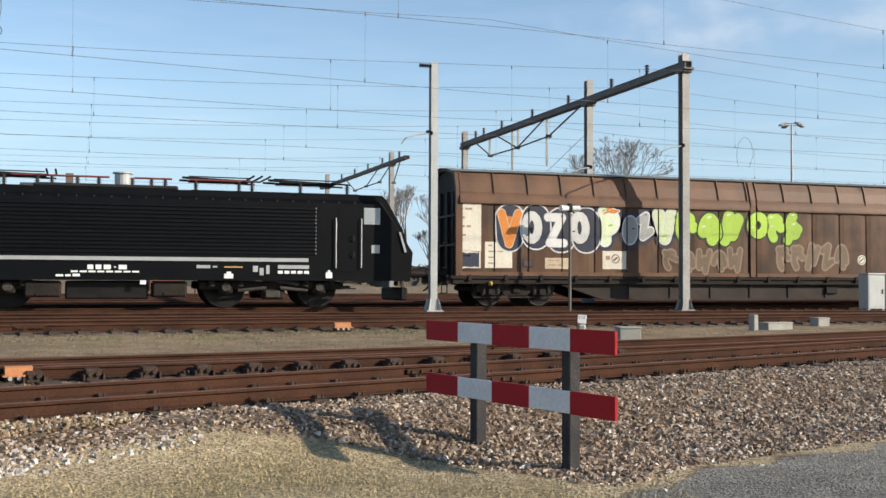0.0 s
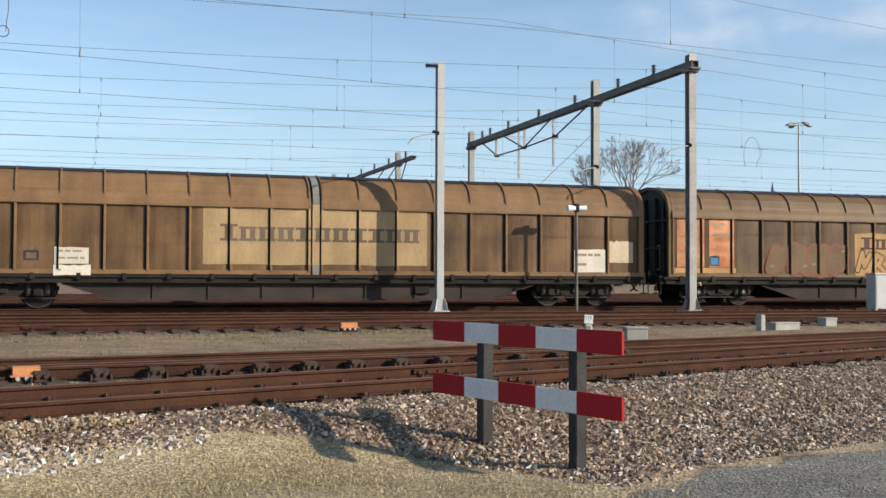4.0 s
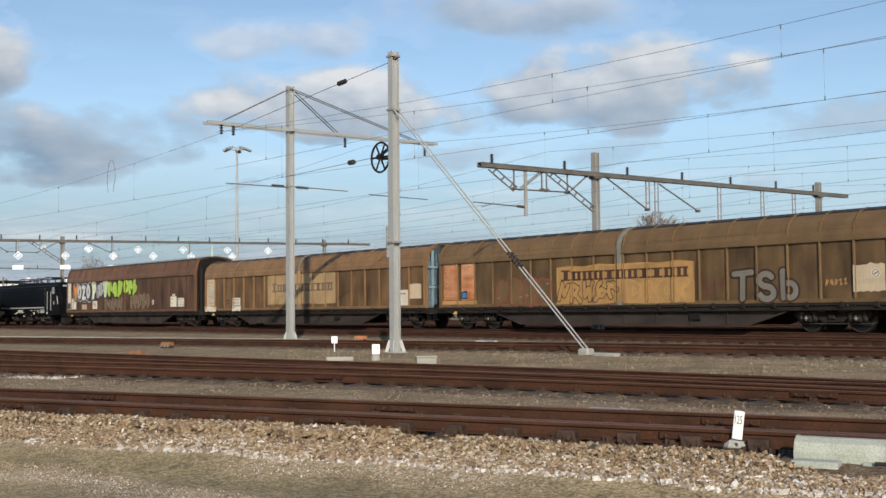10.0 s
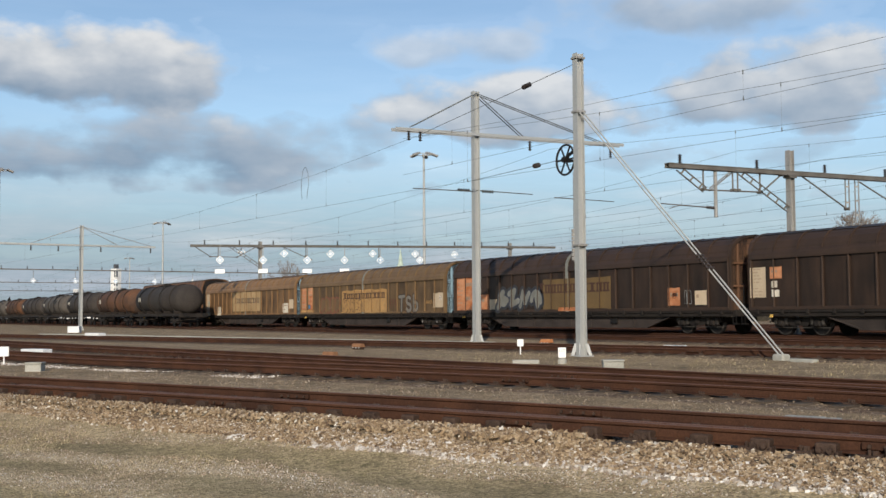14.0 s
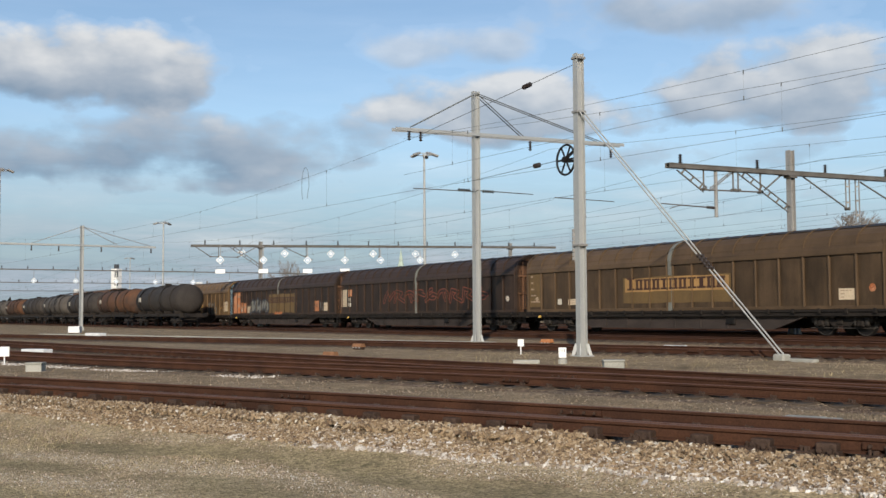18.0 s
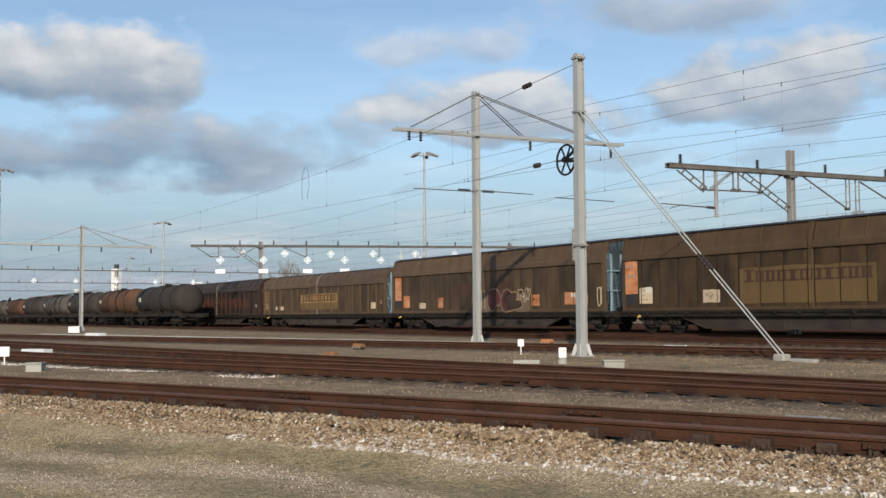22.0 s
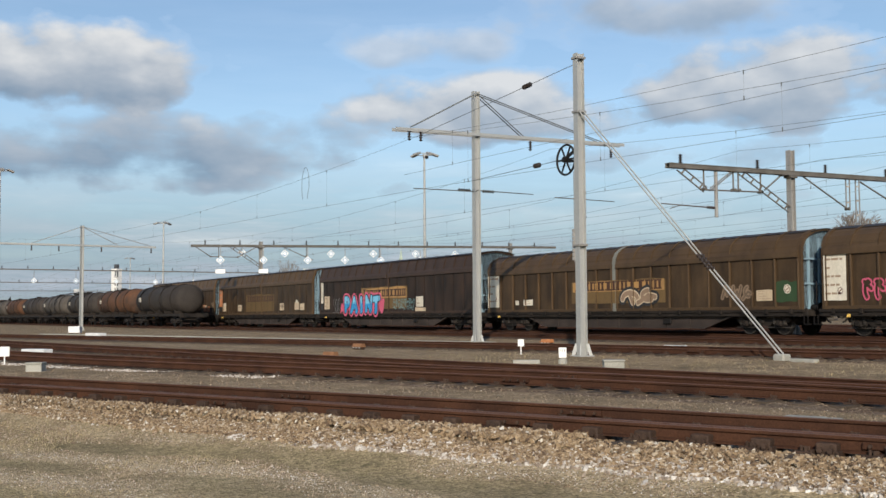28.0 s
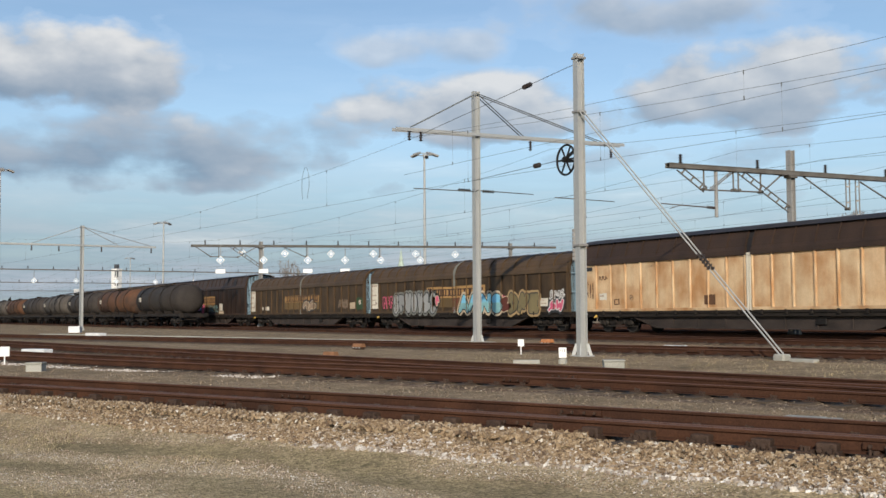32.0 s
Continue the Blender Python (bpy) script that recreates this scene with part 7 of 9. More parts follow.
jumper(-48.2, 20.35, 8.0, 5.95, 0.9)
jumper(29.7, 43.5, 7.6, 5.7, 0.9)
jumper(-1.8, 27.0, 7.9, 6.15, 0.22, True)

# ---- lamp masts ----


def lamp_mast(x, y, h, heads, label):
    t = thing("lamp_mast", label, "lamp mast")
    bm = bmesh.new()
    tube(bm, (0, 0, -0.4), (0, 0, h), 0.20, 0.10, 10)
    part("pole", bm, STEEL_GALV, t)
    bm = bmesh.new()
    hoop(bm, (0, 0, h), 0.9, 0.05)
    part("head_ring", bm, STEEL_GALV, t)
    for i in range(heads):
        a = 2 * math.pi * i / heads
        bm = bmesh.new()
        box(bm, -0.38, 0.38, -0.28, 0.28, -0.10, 0.10, 0.04)
        o = part("floodlight", bm, STEEL_WEATHERED, t)
        o.matrix_basis = Matrix.Translation((1.15 * math.cos(a), 1.15 * math.sin(a), h - 0.05)) @ Matrix.Rotation(a, 4, "Z") @ Matrix.Rotation(0.35, 4, "Y")
    t.matrix_basis = Matrix.Translation((x, y, 0))


lamp_mast(-24.7, 77.4, 17.9, 6, "tall slender lamp mast with a ring of floodlights")
lamp_mast(73.5, 99.0, 17.9, 4, "tall lamp mast seen beyond the goods train")
lamp_mast(-99.8, 55.7, 17.9, 5, "tall lamp mast standing behind the yard")
lamp_mast(-131.0, 18.0, 17.6, 4, "lamp mast standing before the tank wagons")
lamp_mast(-168.0, 47.1, 15.5, 3, "lamp mast far down the yard")
lamp_mast(-300.0, 75.0, 17.0, 3, "lamp mast in the far distance")

# ---- far mast with a cross arm, and distant line of supports ----
t = thing("catenary_mast", "distant mast with a long stayed cross arm", "mast")
upright(t, -100.4, 20.8, -0.25, 9.1, STEEL_GALV, 0.28, 0.30)
bm = bmesh.new()
for s in (-0.16, 0.16):
    bar(bm, (-100.4 + s, 12.5, 7.3), (-100.4 + s, 27.4, 7.3), 0.06, 0.16)
part("cross_arm", bm, STEEL_GALV, t)
for y in (16.5, 24.0, 27.0):
    bm = bmesh.new()
    tube(bm, (-100.4, 20.8, 9.0), (-100.4, y, 7.4), 0.030, 0.030, 6)
    part("stay_rod", bm, STEEL_WEATHERED, t)
for y in (13.0, 16.5, 18.8, 22.5, 27.0):
    bm = bmesh.new()
    insulator(bm, (-100.4, y, 7.2), (-100.4, y, 6.75), 4, 0.1)
    part("hanging_insulator", bm, INSULATOR, t)
for x, y0, y1 in ((-146, 10, 62), (-200, 8, 66), (-262, 4, 70)):
    portal(x, [(y0 + 1.5, -0.2, 7.6), (y1 - 1.5, -0.2, 7.6)], y0, y1, 7.0, "distant line portal far down the yard", deep=0.05)

# ---- lozenge signs hung from the distant portal ----
SIGN_BLUE = material("blue_sign_edge", (0.10, 0.27, 0.48), 0.5, 0, (0.08, 0.22, 0.4), 0.3, 4, 30, 0.1, 0)


def lozenge(x, y, z, plate):
    t = thing("catenary_sign", "small white lozenge sign with a blue edge hung under the portal", "sign", group="lozenge signs")
    bm = bmesh.new()
    for r, y_ in ((0.36, 0.0),):
        v = [bm.verts.new((dx, 0, dz)) for dx, dz in ((0, -r), (r, 0), (0, r), (-r, 0))]
        u = [bm.verts.new((a.co.x, 0.03, a.co.z)) for a in v]
        bm.faces.new(v)
        bm.faces.new(u[::-1])
        for i in range(4):
            bm.faces.new((v[i], v[(i + 1) % 4], u[(i + 1) % 4], u[i]))
    part("lozenge", bm, ENAMEL, t)
    bm = bmesh.new()
    r = 0.22
    pts = [(0, -r), (r, 0), (0, r), (-r, 0), (0, -r)]
    for a, b in zip(pts, pts[1:]):
        bar(bm, (a[0], -0.012, a[1]), (b[0], -0.012, b[1]), 0.02, 0.07)
    part("lozenge_edge", bm, SIGN_BLUE, t)
    if plate:
        bm = bmesh.new()
        box(bm, -0.42, 0.42, 0, 0.04, -1.15, -0.78, 0.02)
        part("number_plate", bm, ENAMEL, t)
    bm = bmesh.new()
    tube(bm, (0, 0.06, 0.3), (0, 0.06, max(7.0 - z, 0.45)), 0.03, 0.03, 6)
    part("hanger", bm, STEEL_WEATHERED, t)
    t.matrix_basis = Matrix.Translation((x, y, z)) @ Matrix.Rotation(radians(62), 4, "Z")


for i, (y, z) in enumerate(((30.06, 5.68), (33.94, 5.76), (38.1, 5.84), (41.76, 5.92), (45.39, 5.99), (49.58, 6.08))):
    lozenge(-89.7, y, z, i < 4)
for y, z in ((32.18, 6.42), (36.15, 6.42), (40.63, 6.5), (44.92, 6.6), (49.4, 6.7), (53.76, 6.75)):
    lozenge(-90.3, y, z, False)
for i in range(9):
    lozenge(-146.4, 14 + i * 5.2, 5.6, False)

# ---- tank wagons standing on the siding ----
TANK_GREY = material("grimy_grey_tank", (0.048, 0.041, 0.036), 0.75, 0, (0.028, 0.024, 0.022), 0.8, 0.9, 14, 0.3, 0.1, 0.1)
TANK_RUST = material("rusty_tank", (0.115, 0.054, 0.028), 0.75, 0, (0.045, 0.031, 0.024), 1.0, 0.7, 14, 0.3, 0.1, 0.1)
TANK_PALE = material("pale_grey_tank", (0.090, 0.081, 0.070), 0.75, 0, (0.055, 0.046, 0.040), 0.9, 0.8, 14, 0.3, 0.1, 0.1)


def tank_wagon(x, mat, label):
    t = thing("tank_wagon", label, "wagon", group="standing tank wagons")
    bm = bmesh.new()
    rings = []
    L, r, n = 7.4, 1.32, 24
    for px, q in ((-L, 0.0), (-L + 0.06, 0.55), (-L + 0.25, 0.86), (-L + 0.6, 1.0), (-2.5, 1.0), (-2.44, 1.015), (-2.36, 1.015), (-2.3, 1.0), (2.3, 1.0), (2.36, 1.015), (2.44, 1.015), (2.5, 1.0), (L - 0.6, 1.0), (L - 0.25, 0.86), (L - 0.06, 0.55), (L, 0.0)):
        rings.append([bm.verts.new((px, r * max(q, 0.01) * math.cos(2 * math.pi * i / n), 2.52 + r * max(q, 0.01) * math.sin(2 * math.pi * i / n))) for i in range(n)])
    for a, b in zip(rings, rings[1:]):
        for i in range(n):
            bm.faces.new((a[i], a[(i + 1) % n], b[(i + 1) % n], b[i]))
    part("tank", bm, mat, t, smooth=True)
    for px in (-5.2, -1.8, 1.8, 5.2):
        bm = bmesh.new()
        hoop(bm, (px, 0, 2.52), 1.36, 0.04, "X", 28)
        part("tank_band", bm, UNDERFRAME, t)
    bm = bmesh.new()
    for s in (-1, 1):
        box(bm, -8.1, 8.1, min(s * 1.1, s * 1.25), max(s * 1.1, s * 1.25), 0.95, 1.18, 0.01)
    for px in (-8.1, 8.1):
        box(bm, px - 0.12, px + 0.12, -1.3, 1.3, 0.85, 1.2, 0.02)
    for px in (-6.2, -3, 0, 3, 6.2):
        box(bm, px - 0.15, px + 0.15, -1.2, 1.2, 1.1, 1.45, 0.02)
    part("underframe", bm, UNDERFRAME, t)
    bm = bmesh.new()
    box(bm, -1.6, 1.6, -0.45, 0.45, 3.86, 3.90)
    tube(bm, (0, 0, 3.8), (0, 0, 4.05), 0.35, 0.32, 12)
    part("dome_walkway", bm, UNDERFRAME, t)
    bm = bmesh.new()
    for px in (0.9, 1.3):
        tube(bm, (px, -1.36, 0.7), (px, -0.75, 3.9), 0.022, 0.022, 6)
    for k in range(9):
        tube(bm, (0.9, -1.36 + 0.061 * k, 0.8 + k * 0.34), (1.3, -1.36 + 0.061 * k, 0.8 + k * 0.34), 0.015, 0.015, 5)
    part("ladder", bm, UNDERFRAME, t)
    bm = bmesh.new()
    box(bm, -5.6, -4.9, -1.345, -1.325, 2.4, 2.8)
    part("data_plate", bm, LABEL_WHITE, t)
    for px in (-5.9, 5.9):
        b = part("bogie", BOGIE_FRAME, None, t)
        b.location = (px, 0, 0)
        for ax in (-0.9, 0.9):
            part("wheelset", WHEELSET, None, b).location = (ax, 0, 0.46)
    for s in (-1, 1):
        for y in (-0.875, 0.875):
            b = part("buffer", shared("buffer", buffer_mesh), None, t)
            b.matrix_basis = Matrix.Translation((s * 8.2, y, 1.06)) @ Matrix.Rotation(0 if s > 0 else math.pi, 4, "Z")
    t.matrix_basis = Matrix.Translation((x, 29.4, -0.05))


for i, (m, lab) in enumerate(((TANK_GREY, "sooty dark grey tank wagon standing on the siding"), (TANK_RUST, "rust-streaked brown tank wagon"), (TANK_GREY, "dark grey tank wagon coupled in a row"),
                              (TANK_PALE, "pale grey tank wagon with dirty bands"), (TANK_GREY, "dark grey tank wagon coupled in a row"), (TANK_RUST, "rust-streaked brown tank wagon"),
                              (TANK_PALE, "pale grey tank wagon with dirty bands"), (TANK_GREY, "dark grey tank wagon coupled in a row"), (TANK_RUST, "rust-streaked brown tank wagon"))):
    tank_wagon(-103.0 - i * 17.1, m, lab)

# ---- bare trees, houses and skyline ----
BARK = material("grey_brown_bark", (0.115, 0.090, 0.072), 0.9, 0, (0.075, 0.06, 0.05), 0.5, 3, 30, 0.3, 0.3)
TWIG = material("fine_grey_twigs", (0.24, 0.205, 0.175), 0.9, 0, (0.105, 0.085, 0.07), 0.5, 3, 30, 0.2, 0)


def bare_tree(x, y, h, spread, seed, label="bare leafless tree with a fine spreading crown", depth=7):
    rnd = random.Random(seed)
    t = thing("tree", label, "tree")
    trunk, crown = bmesh.new(), bmesh.new()

    def grow(p, d, ln, r, level):
        q = p + d * ln
        tube(trunk if level < 3 else crown, p, q, max(r, 0.012), max(r * 0.72, 0.009), 6 if level < 3 else 3, False)
        if level >= depth:
            return
        for _ in range(3 if level in (0, 1) or rnd.random() < 0.45 else 2):
            a = rnd.uniform(0, 6.283)
            side = d.orthogonal().normalized()
            side.rotate(Matrix.Rotation(a, 3, d))
            nd = (d + side * rnd.uniform(0.35, 0.8) * spread + Vector((0, 0, 0.08))).normalized()
            grow(q, nd, ln * rnd.uniform(0.62, 0.82), r * 0.62, level + 1)
    grow(Vector((0, 0, -0.3)), Vector((0, 0, 1)), h * 0.30, h * 0.019, 0)
    part("trunk", trunk, BARK, t)
    part("crown", crown, TWIG, t)
    t.matrix_basis = Matrix.Translation((x, y, -0.2))


bare_tree(45.8, 89.0, 13.2, 0.70, 3, depth=8)
bare_tree(27.5, 92.0, 9.6, 0.55, 4)
bare_tree(31.5, 95.0, 9.0, 0.55, 6)
bare_tree(29.0, 88.0, 6.5, 0.6, 8)
bare_tree(-32.5, 106.0, 11.6, 0.68, 5, depth=8)
bare_tree(-69.0, 85.0, 10.2, 0.7, 7, depth=8)
bare_tree(-189.2, 76.3, 10.8, 0.55, 9, "dark leafless tree on the skyline")
for i, (x, y, h) in enumerate(((11.8, 84.0, 7.2), (10.2, 86.0, 5.6), (8.6, 83.0, 4.6))):
    bare_tree(x, y, h, 0.55, 40 + i, "slender bare tree behind the tracks")

HEDGE = material("winter_thicket", (0.085, 0.075, 0.058), 0.95, 0, (0.05, 0.046, 0.038), 0.7, 0.6, 6, 0.4, 0.5)


def thicket():
    """A far belt of winter woods, as many ragged clumps."""
    rnd = random.Random(21)
    bm = bmesh.new()
    for k in range(520):
        a = rnd.uniform(-0.75, 1.72)
        r = rnd.uniform(260, 520) if a > 0.9 else rnd.uniform(150, 380)
        x, y = -r * math.sin(a), r * math.cos(a)
        if y < 70 and x > -240:
            continue
        h = rnd.uniform(2.5, 6.0) * (1.0 if a < 0.9 else 1.25)
        for _ in range(7):
            c = Vector((x + rnd.uniform(-6, 6), y + rnd.uniform(-4, 4), rnd.uniform(0.2, 0.75) * h))
            s = rnd.uniform(0.8, 2.0)
            v = [bm.verts.new(c + Vector((rnd.gauss(0, 1), rnd.gauss(0, 1), rnd.gauss(0, 0.8))) * s) for _ in range(6)]
            for i in range(6):
                for j in range(i + 1, 6):
                    if rnd.random() < 0.4:
                        q = v[(j + 1 + i) % 6]
                        if q not in (v[i], v[j]):
                            try:
                                bm.faces.new((v[i], v[j], q))
                            except ValueError:
                                pass
    return solid("far_woods", bm, HEDGE, "belt of bare winter trees on the skyline", "trees", kind="stuff")


thicket()

BRICK_RED = material("dark_red_brick", (0.19, 0.095, 0.072), 0.85, 0, (0.13, 0.07, 0.055), 0.6, 0.6, 9, 0.25, 0.2)
BRICK_BROWN = material("grey_brown_brick", (0.17, 0.135, 0.115), 0.85, 0, (0.12, 0.095, 0.08), 0.6, 0.6, 9, 0.25, 0.2)
SLATE = material("dark_slate_roof", (0.060, 0.065, 0.074), 0.55, 0, (0.09, 0.09, 0.095), 0.5, 0.8, 8, 0.25, 0.2)
FRAME_WHITE = material("white_window_frame", (0.72, 0.72, 0.70), 0.5, 0, (0.6, 0.6, 0.58), 0.4, 2, 20, 0.08, 0)
PANE = material("dark_house_pane", (0.05, 0.06, 0.07), 0.1, 0, (0.08, 0.09, 0.1), 0.4, 2, 20, 0.1, 0)
WALL_WHITE = material("white_render_wall", (0.70, 0.70, 0.68), 0.8, 0, (0.58, 0.58, 0.56), 0.5, 0.4, 9, 0.1, 0.1)


def house(x0, x1, y, depth, eave, ridge, wall, label, win=3.0, storeys=2):
    t = thing("house", label, "house")
    bm = bmesh.new()
    box(bm, x0, x1, y, y + depth, -0.5, eave)
    part("wall", bm, wall, t)
    bm = bmesh.new()
    prof = [(y - 0.35, eave - 0.05), (y + depth / 2, ridge), (y + depth + 0.35, eave - 0.05), (y + depth + 0.35, eave + 0.12), (y + depth / 2, ridge + 0.2), (y - 0.35, eave + 0.12)]
    extrude_x(bm, prof, x0 - 0.3, x1 + 0.3)
    roof = part("roof", bm, SLATE, t)
    k = x0 + win * 0.6
    while k < x1 - win * 0.5:
        bm = bmesh.new()
        box(bm, k - 0.3, k + 0.3, y + depth * 0.42, y + depth * 0.58, ridge - 0.6, ridge + 1.0)
        if int(k) % 4 == 0:
            part("chimney", bm, wall, roof)
        else:
            bm.free()
        for s in range(storeys):
            z = 1.0 + s * (eave - 0.6) / storeys
            bm = bmesh.new()
            box(bm, k - 0.62, k + 0.62, y - 0.05, y - 0.004, z, z + 1.65)
            w = part("window", bm, FRAME_WHITE, t)
            for q in (-0.28, 0.28):
                bm = bmesh.new()
                box(bm, k + q - 0.22, k + q + 0.22, y - 0.062, y - 0.052, z + 0.10, z + 1.55)
                part("pane", bm, PANE, w)
        k += win


house(-24, -6, 88, 9, 6.2, 8.8, BRICK_BROWN, "long brick railway house with a slate roof")
house(-4, 5.4, 90, 9, 6.1, 8.5, BRICK_BROWN, "grey-brown brick railway house with white sash windows", 2.2)
house(6.2, 8.8, 97, 6, 3.6, 4.3, BRICK_RED, "small red brick outhouse behind the far tracks", 2.0, 1)
house(-58, -40, 96, 10, 5.2, 7.2, WALL_WHITE, "pale rendered shed behind the yard")
house(-299, -288, 56, 8, 6.6, 7.3, WALL_WHITE, "long white industrial hall on the skyline", 5.0)
house(-420, -360, 110, 14, 11.0, 12.0, WALL_WHITE, "white flat block on the skyline", 5.0, 3)
t = thing("tower", "pale tower with dark corners on the skyline", "tower")
bm = bmesh.new()
box(bm, -3.2, 3.2, -3.2, 3.2, -0.5, 19.0, 0.1)
part("shaft", bm, WALL_WHITE, t)
bm = bmesh.new()
for k in range(5):
    box(bm, 1.2, 2.6, -3.26, -3.21, 3 + k * 3.2, 5.2 + k * 3.2)
    box(bm, 3.21, 3.26, -2.4, -1.0, 3 + k * 3.2, 5.2 + k * 3.2)
part("dark_panels", bm, PANE, t)
bm = bmesh.new()
box(bm, -1.6, 1.6, -1.6, 1.6, 19.0, 20.6, 0.1)
part("tower_cap", bm, SLATE, t)
t.matrix_basis = Matrix.Translation((-391, 93, 0)) @ Matrix.Rotation(0.5, 4, "Z") @ Matrix.Diagonal((0.4, 0.4, 0.95, 1))
COPPER = material("pale_green_copper", (0.42, 0.50, 0.42), 0.7, 0, (0.34, 0.42, 0.36), 0.5, 0.5, 6, 0.1, 0)
t = thing("church_spire", "slim pale green church spire in the distance", "spire")
bm = bmesh.new()
tube(bm, (0, 0, 0), (0, 0, 18.5), 1.3, 1.2, 8)
tube(bm, (0, 0, 18.5), (0, 0, 20.0), 1.6, 0.9, 8)
tube(bm, (0, 0, 20.0), (0, 0, 25.5), 0.9, 0.05, 8)
part("spire", bm, COPPER, t)
t.matrix_basis = Matrix.Translation((-353, 187, 0))
t = thing("church_spire", "slim dark slate church spire in the distance", "spire")
bm = bmesh.new()
tube(bm, (0, 0, 0), (0, 0, 32), 2.8, 2.6, 8)
tube(bm, (0, 0, 32), (0, 0, 54), 2.9, 0.1, 8)
part("spire", bm, SLATE, t)
t.matrix_basis = Matrix.Translation((347, 490, 0))

# ---- clouds: a far backdrop that drifts slowly ----


def cloud_backdrop():
    R = 2300.0
    az = [radians(a) for a in np.arange(-50, 112, 3)]
    el = [radians(e) for e in (-0.6, 1, 3, 5, 8, 11, 14, 18, 23, 28, 33)]
    co = [(-R * math.sin(a), R * math.cos(a), R * math.tan(e)) for e in el for a in az]
    n = len(az)
    faces = [(j * n + i, j * n + i + 1, (j + 1) * n + i + 1, (j + 1) * n + i) for j in range(len(el) - 1) for i in range(n - 1)]
    me = bpy.data.meshes.new("cloud_backdrop")
    me.from_pydata(co, [], faces)
    uv = me.uv_layers.new(name="bearing")
    for lp in me.loops:
        k = lp.vertex_index
        uv.data[lp.index].uv = (math.degrees(az[k % n]) / 10, math.degrees(el[k // n]) / 10)
    m = bpy.data.materials.new("drifting_clouds")
    m.use_nodes = True
    nd, l = m.node_tree.nodes, m.node_tree.links
    nd.clear()
    tc = nd.new("ShaderNodeUVMap")
    tc.uv_map = "bearing"
    sep = nd.new("ShaderNodeSeparateXYZ")
    l.new(tc.outputs[0], sep.inputs[0])

    def math_node(op, a, b=None, c=None, clamp=False):
        q = nd.new("ShaderNodeMath")
        q.operation, q.use_clamp = op, clamp
        for i, v in enumerate((a, b, c)):
            if v is None:
                continue
            if isinstance(v, (int, float)):
                q.inputs[i].default_value = v
            else:
                l.new(v, q.inputs[i])
        return q.outputs[0]

    def cloud_noise(scale, sx, sy, detail=7):
        mp = nd.new("ShaderNodeMapping")
        mp.inputs["Scale"].default_value = (sx, sy, 1)
        l.new(tc.outputs[0], mp.inputs[0])
        q = nd.new("ShaderNodeTexNoise")
        q.inputs["Scale"].default_value, q.inputs["Detail"].default_value, q.inputs["Roughness"].default_value = scale, detail, 0.55
        l.new(mp.outputs[0], q.inputs["Vector"])
        return q.outputs["Fac"]
    def smooth(value, lo, hi):
        q = nd.new("ShaderNodeMapRange")
        q.interpolation_type = "SMOOTHSTEP"
        q.inputs[1].default_value, q.inputs[2].default_value = lo, hi
        l.new(value, q.inputs[0])
        return q.outputs[0]

    def billow(du, dv, scale, detail, rough=0.58):
        """Cloud noise of the bearing, moved by du and dv."""
        mp = nd.new("ShaderNodeMapping")
        mp.inputs["Location"].default_value = (du, dv * 1.7, 0)
        mp.inputs["Scale"].default_value = (1.0, 1.7, 1)
        l.new(tc.outputs[0], mp.inputs[0])
        q = nd.new("ShaderNodeTexNoise")
        q.inputs["Scale"].default_value, q.inputs["Detail"].default_value, q.inputs["Roughness"].default_value = scale, detail, rough
        l.new(mp.outputs[0], q.inputs["Vector"])
        return q.outputs["Fac"]
    u, v = sep.outputs[0], sep.outputs[1]
    puff = billow(0, 0, 2.1, 8, 0.50)
    lit = billow(-0.06, 0.09, 2.1, 4, 0.46)
    coarse = billow(0.4, 0.1, 1.1, 3, 0.5)
    relief = math_node("MULTIPLY", math_node("SUBTRACT", puff, lit), 1.5)
    # heading, height, half width, rise above and depth below, density, brightness, softness
    heaps = [(7.86, 1.24, 0.86, 0.33, 0.26, 1.0, 0.08, 0.5), (8.7, 1.02, 0.9, 0.18, 0.18, 0.95, -0.12, 0.8), (7.40, 0.84, 1.45, 0.25, 0.28, 0.95, -0.20, 1.0), (6.55, 0.96, 0.60, 0.14, 0.18, 0.75, 0.02, 0.9),
             (5.66, 1.07, 0.95, 0.22, 0.24, 0.95, 0.20, 0.7), (5.95, 1.42, 0.62, 0.14, 0.14, 0.62, 0.16, 0.9), (4.75, 1.55, 0.95, 0.18, 0.18, 0.80, -0.16, 1.0), (4.05, 1.16, 0.95, 0.26, 0.24, 0.95, 0.14, 0.6),
             (3.0, 0.95, 0.8, 0.16, 0.14, 0.70, 0.10, 0.9), (9.8, 1.2, 1.0, 0.3, 0.2, 0.9, 0.0, 0.7), (6.1, 0.66, 1.2, 0.14, 0.15, 0.75, 0.0, 1.2), (4.7, 0.78, 1.2, 0.13, 0.14, 0.75, 0.10, 1.2), (5.2, 0.48, 1.3, 0.12, 0.12, 0.7, 0.06, 1.2), (3.8, 0.60, 1.1, 0.12, 0.12, 0.75, 0.14, 1.2),
             (8.2, 0.52, 1.2, 0.12, 0.12, 0.60, -0.14, 1.3), (1.5, 0.95, 0.5, 0.12, 0.10, 0.22, 0.1, 1.0), (-3.6, 1.25, 1.4, 0.35, 0.35, 0.42, 0.22, 1.5)]
    total = tone = None
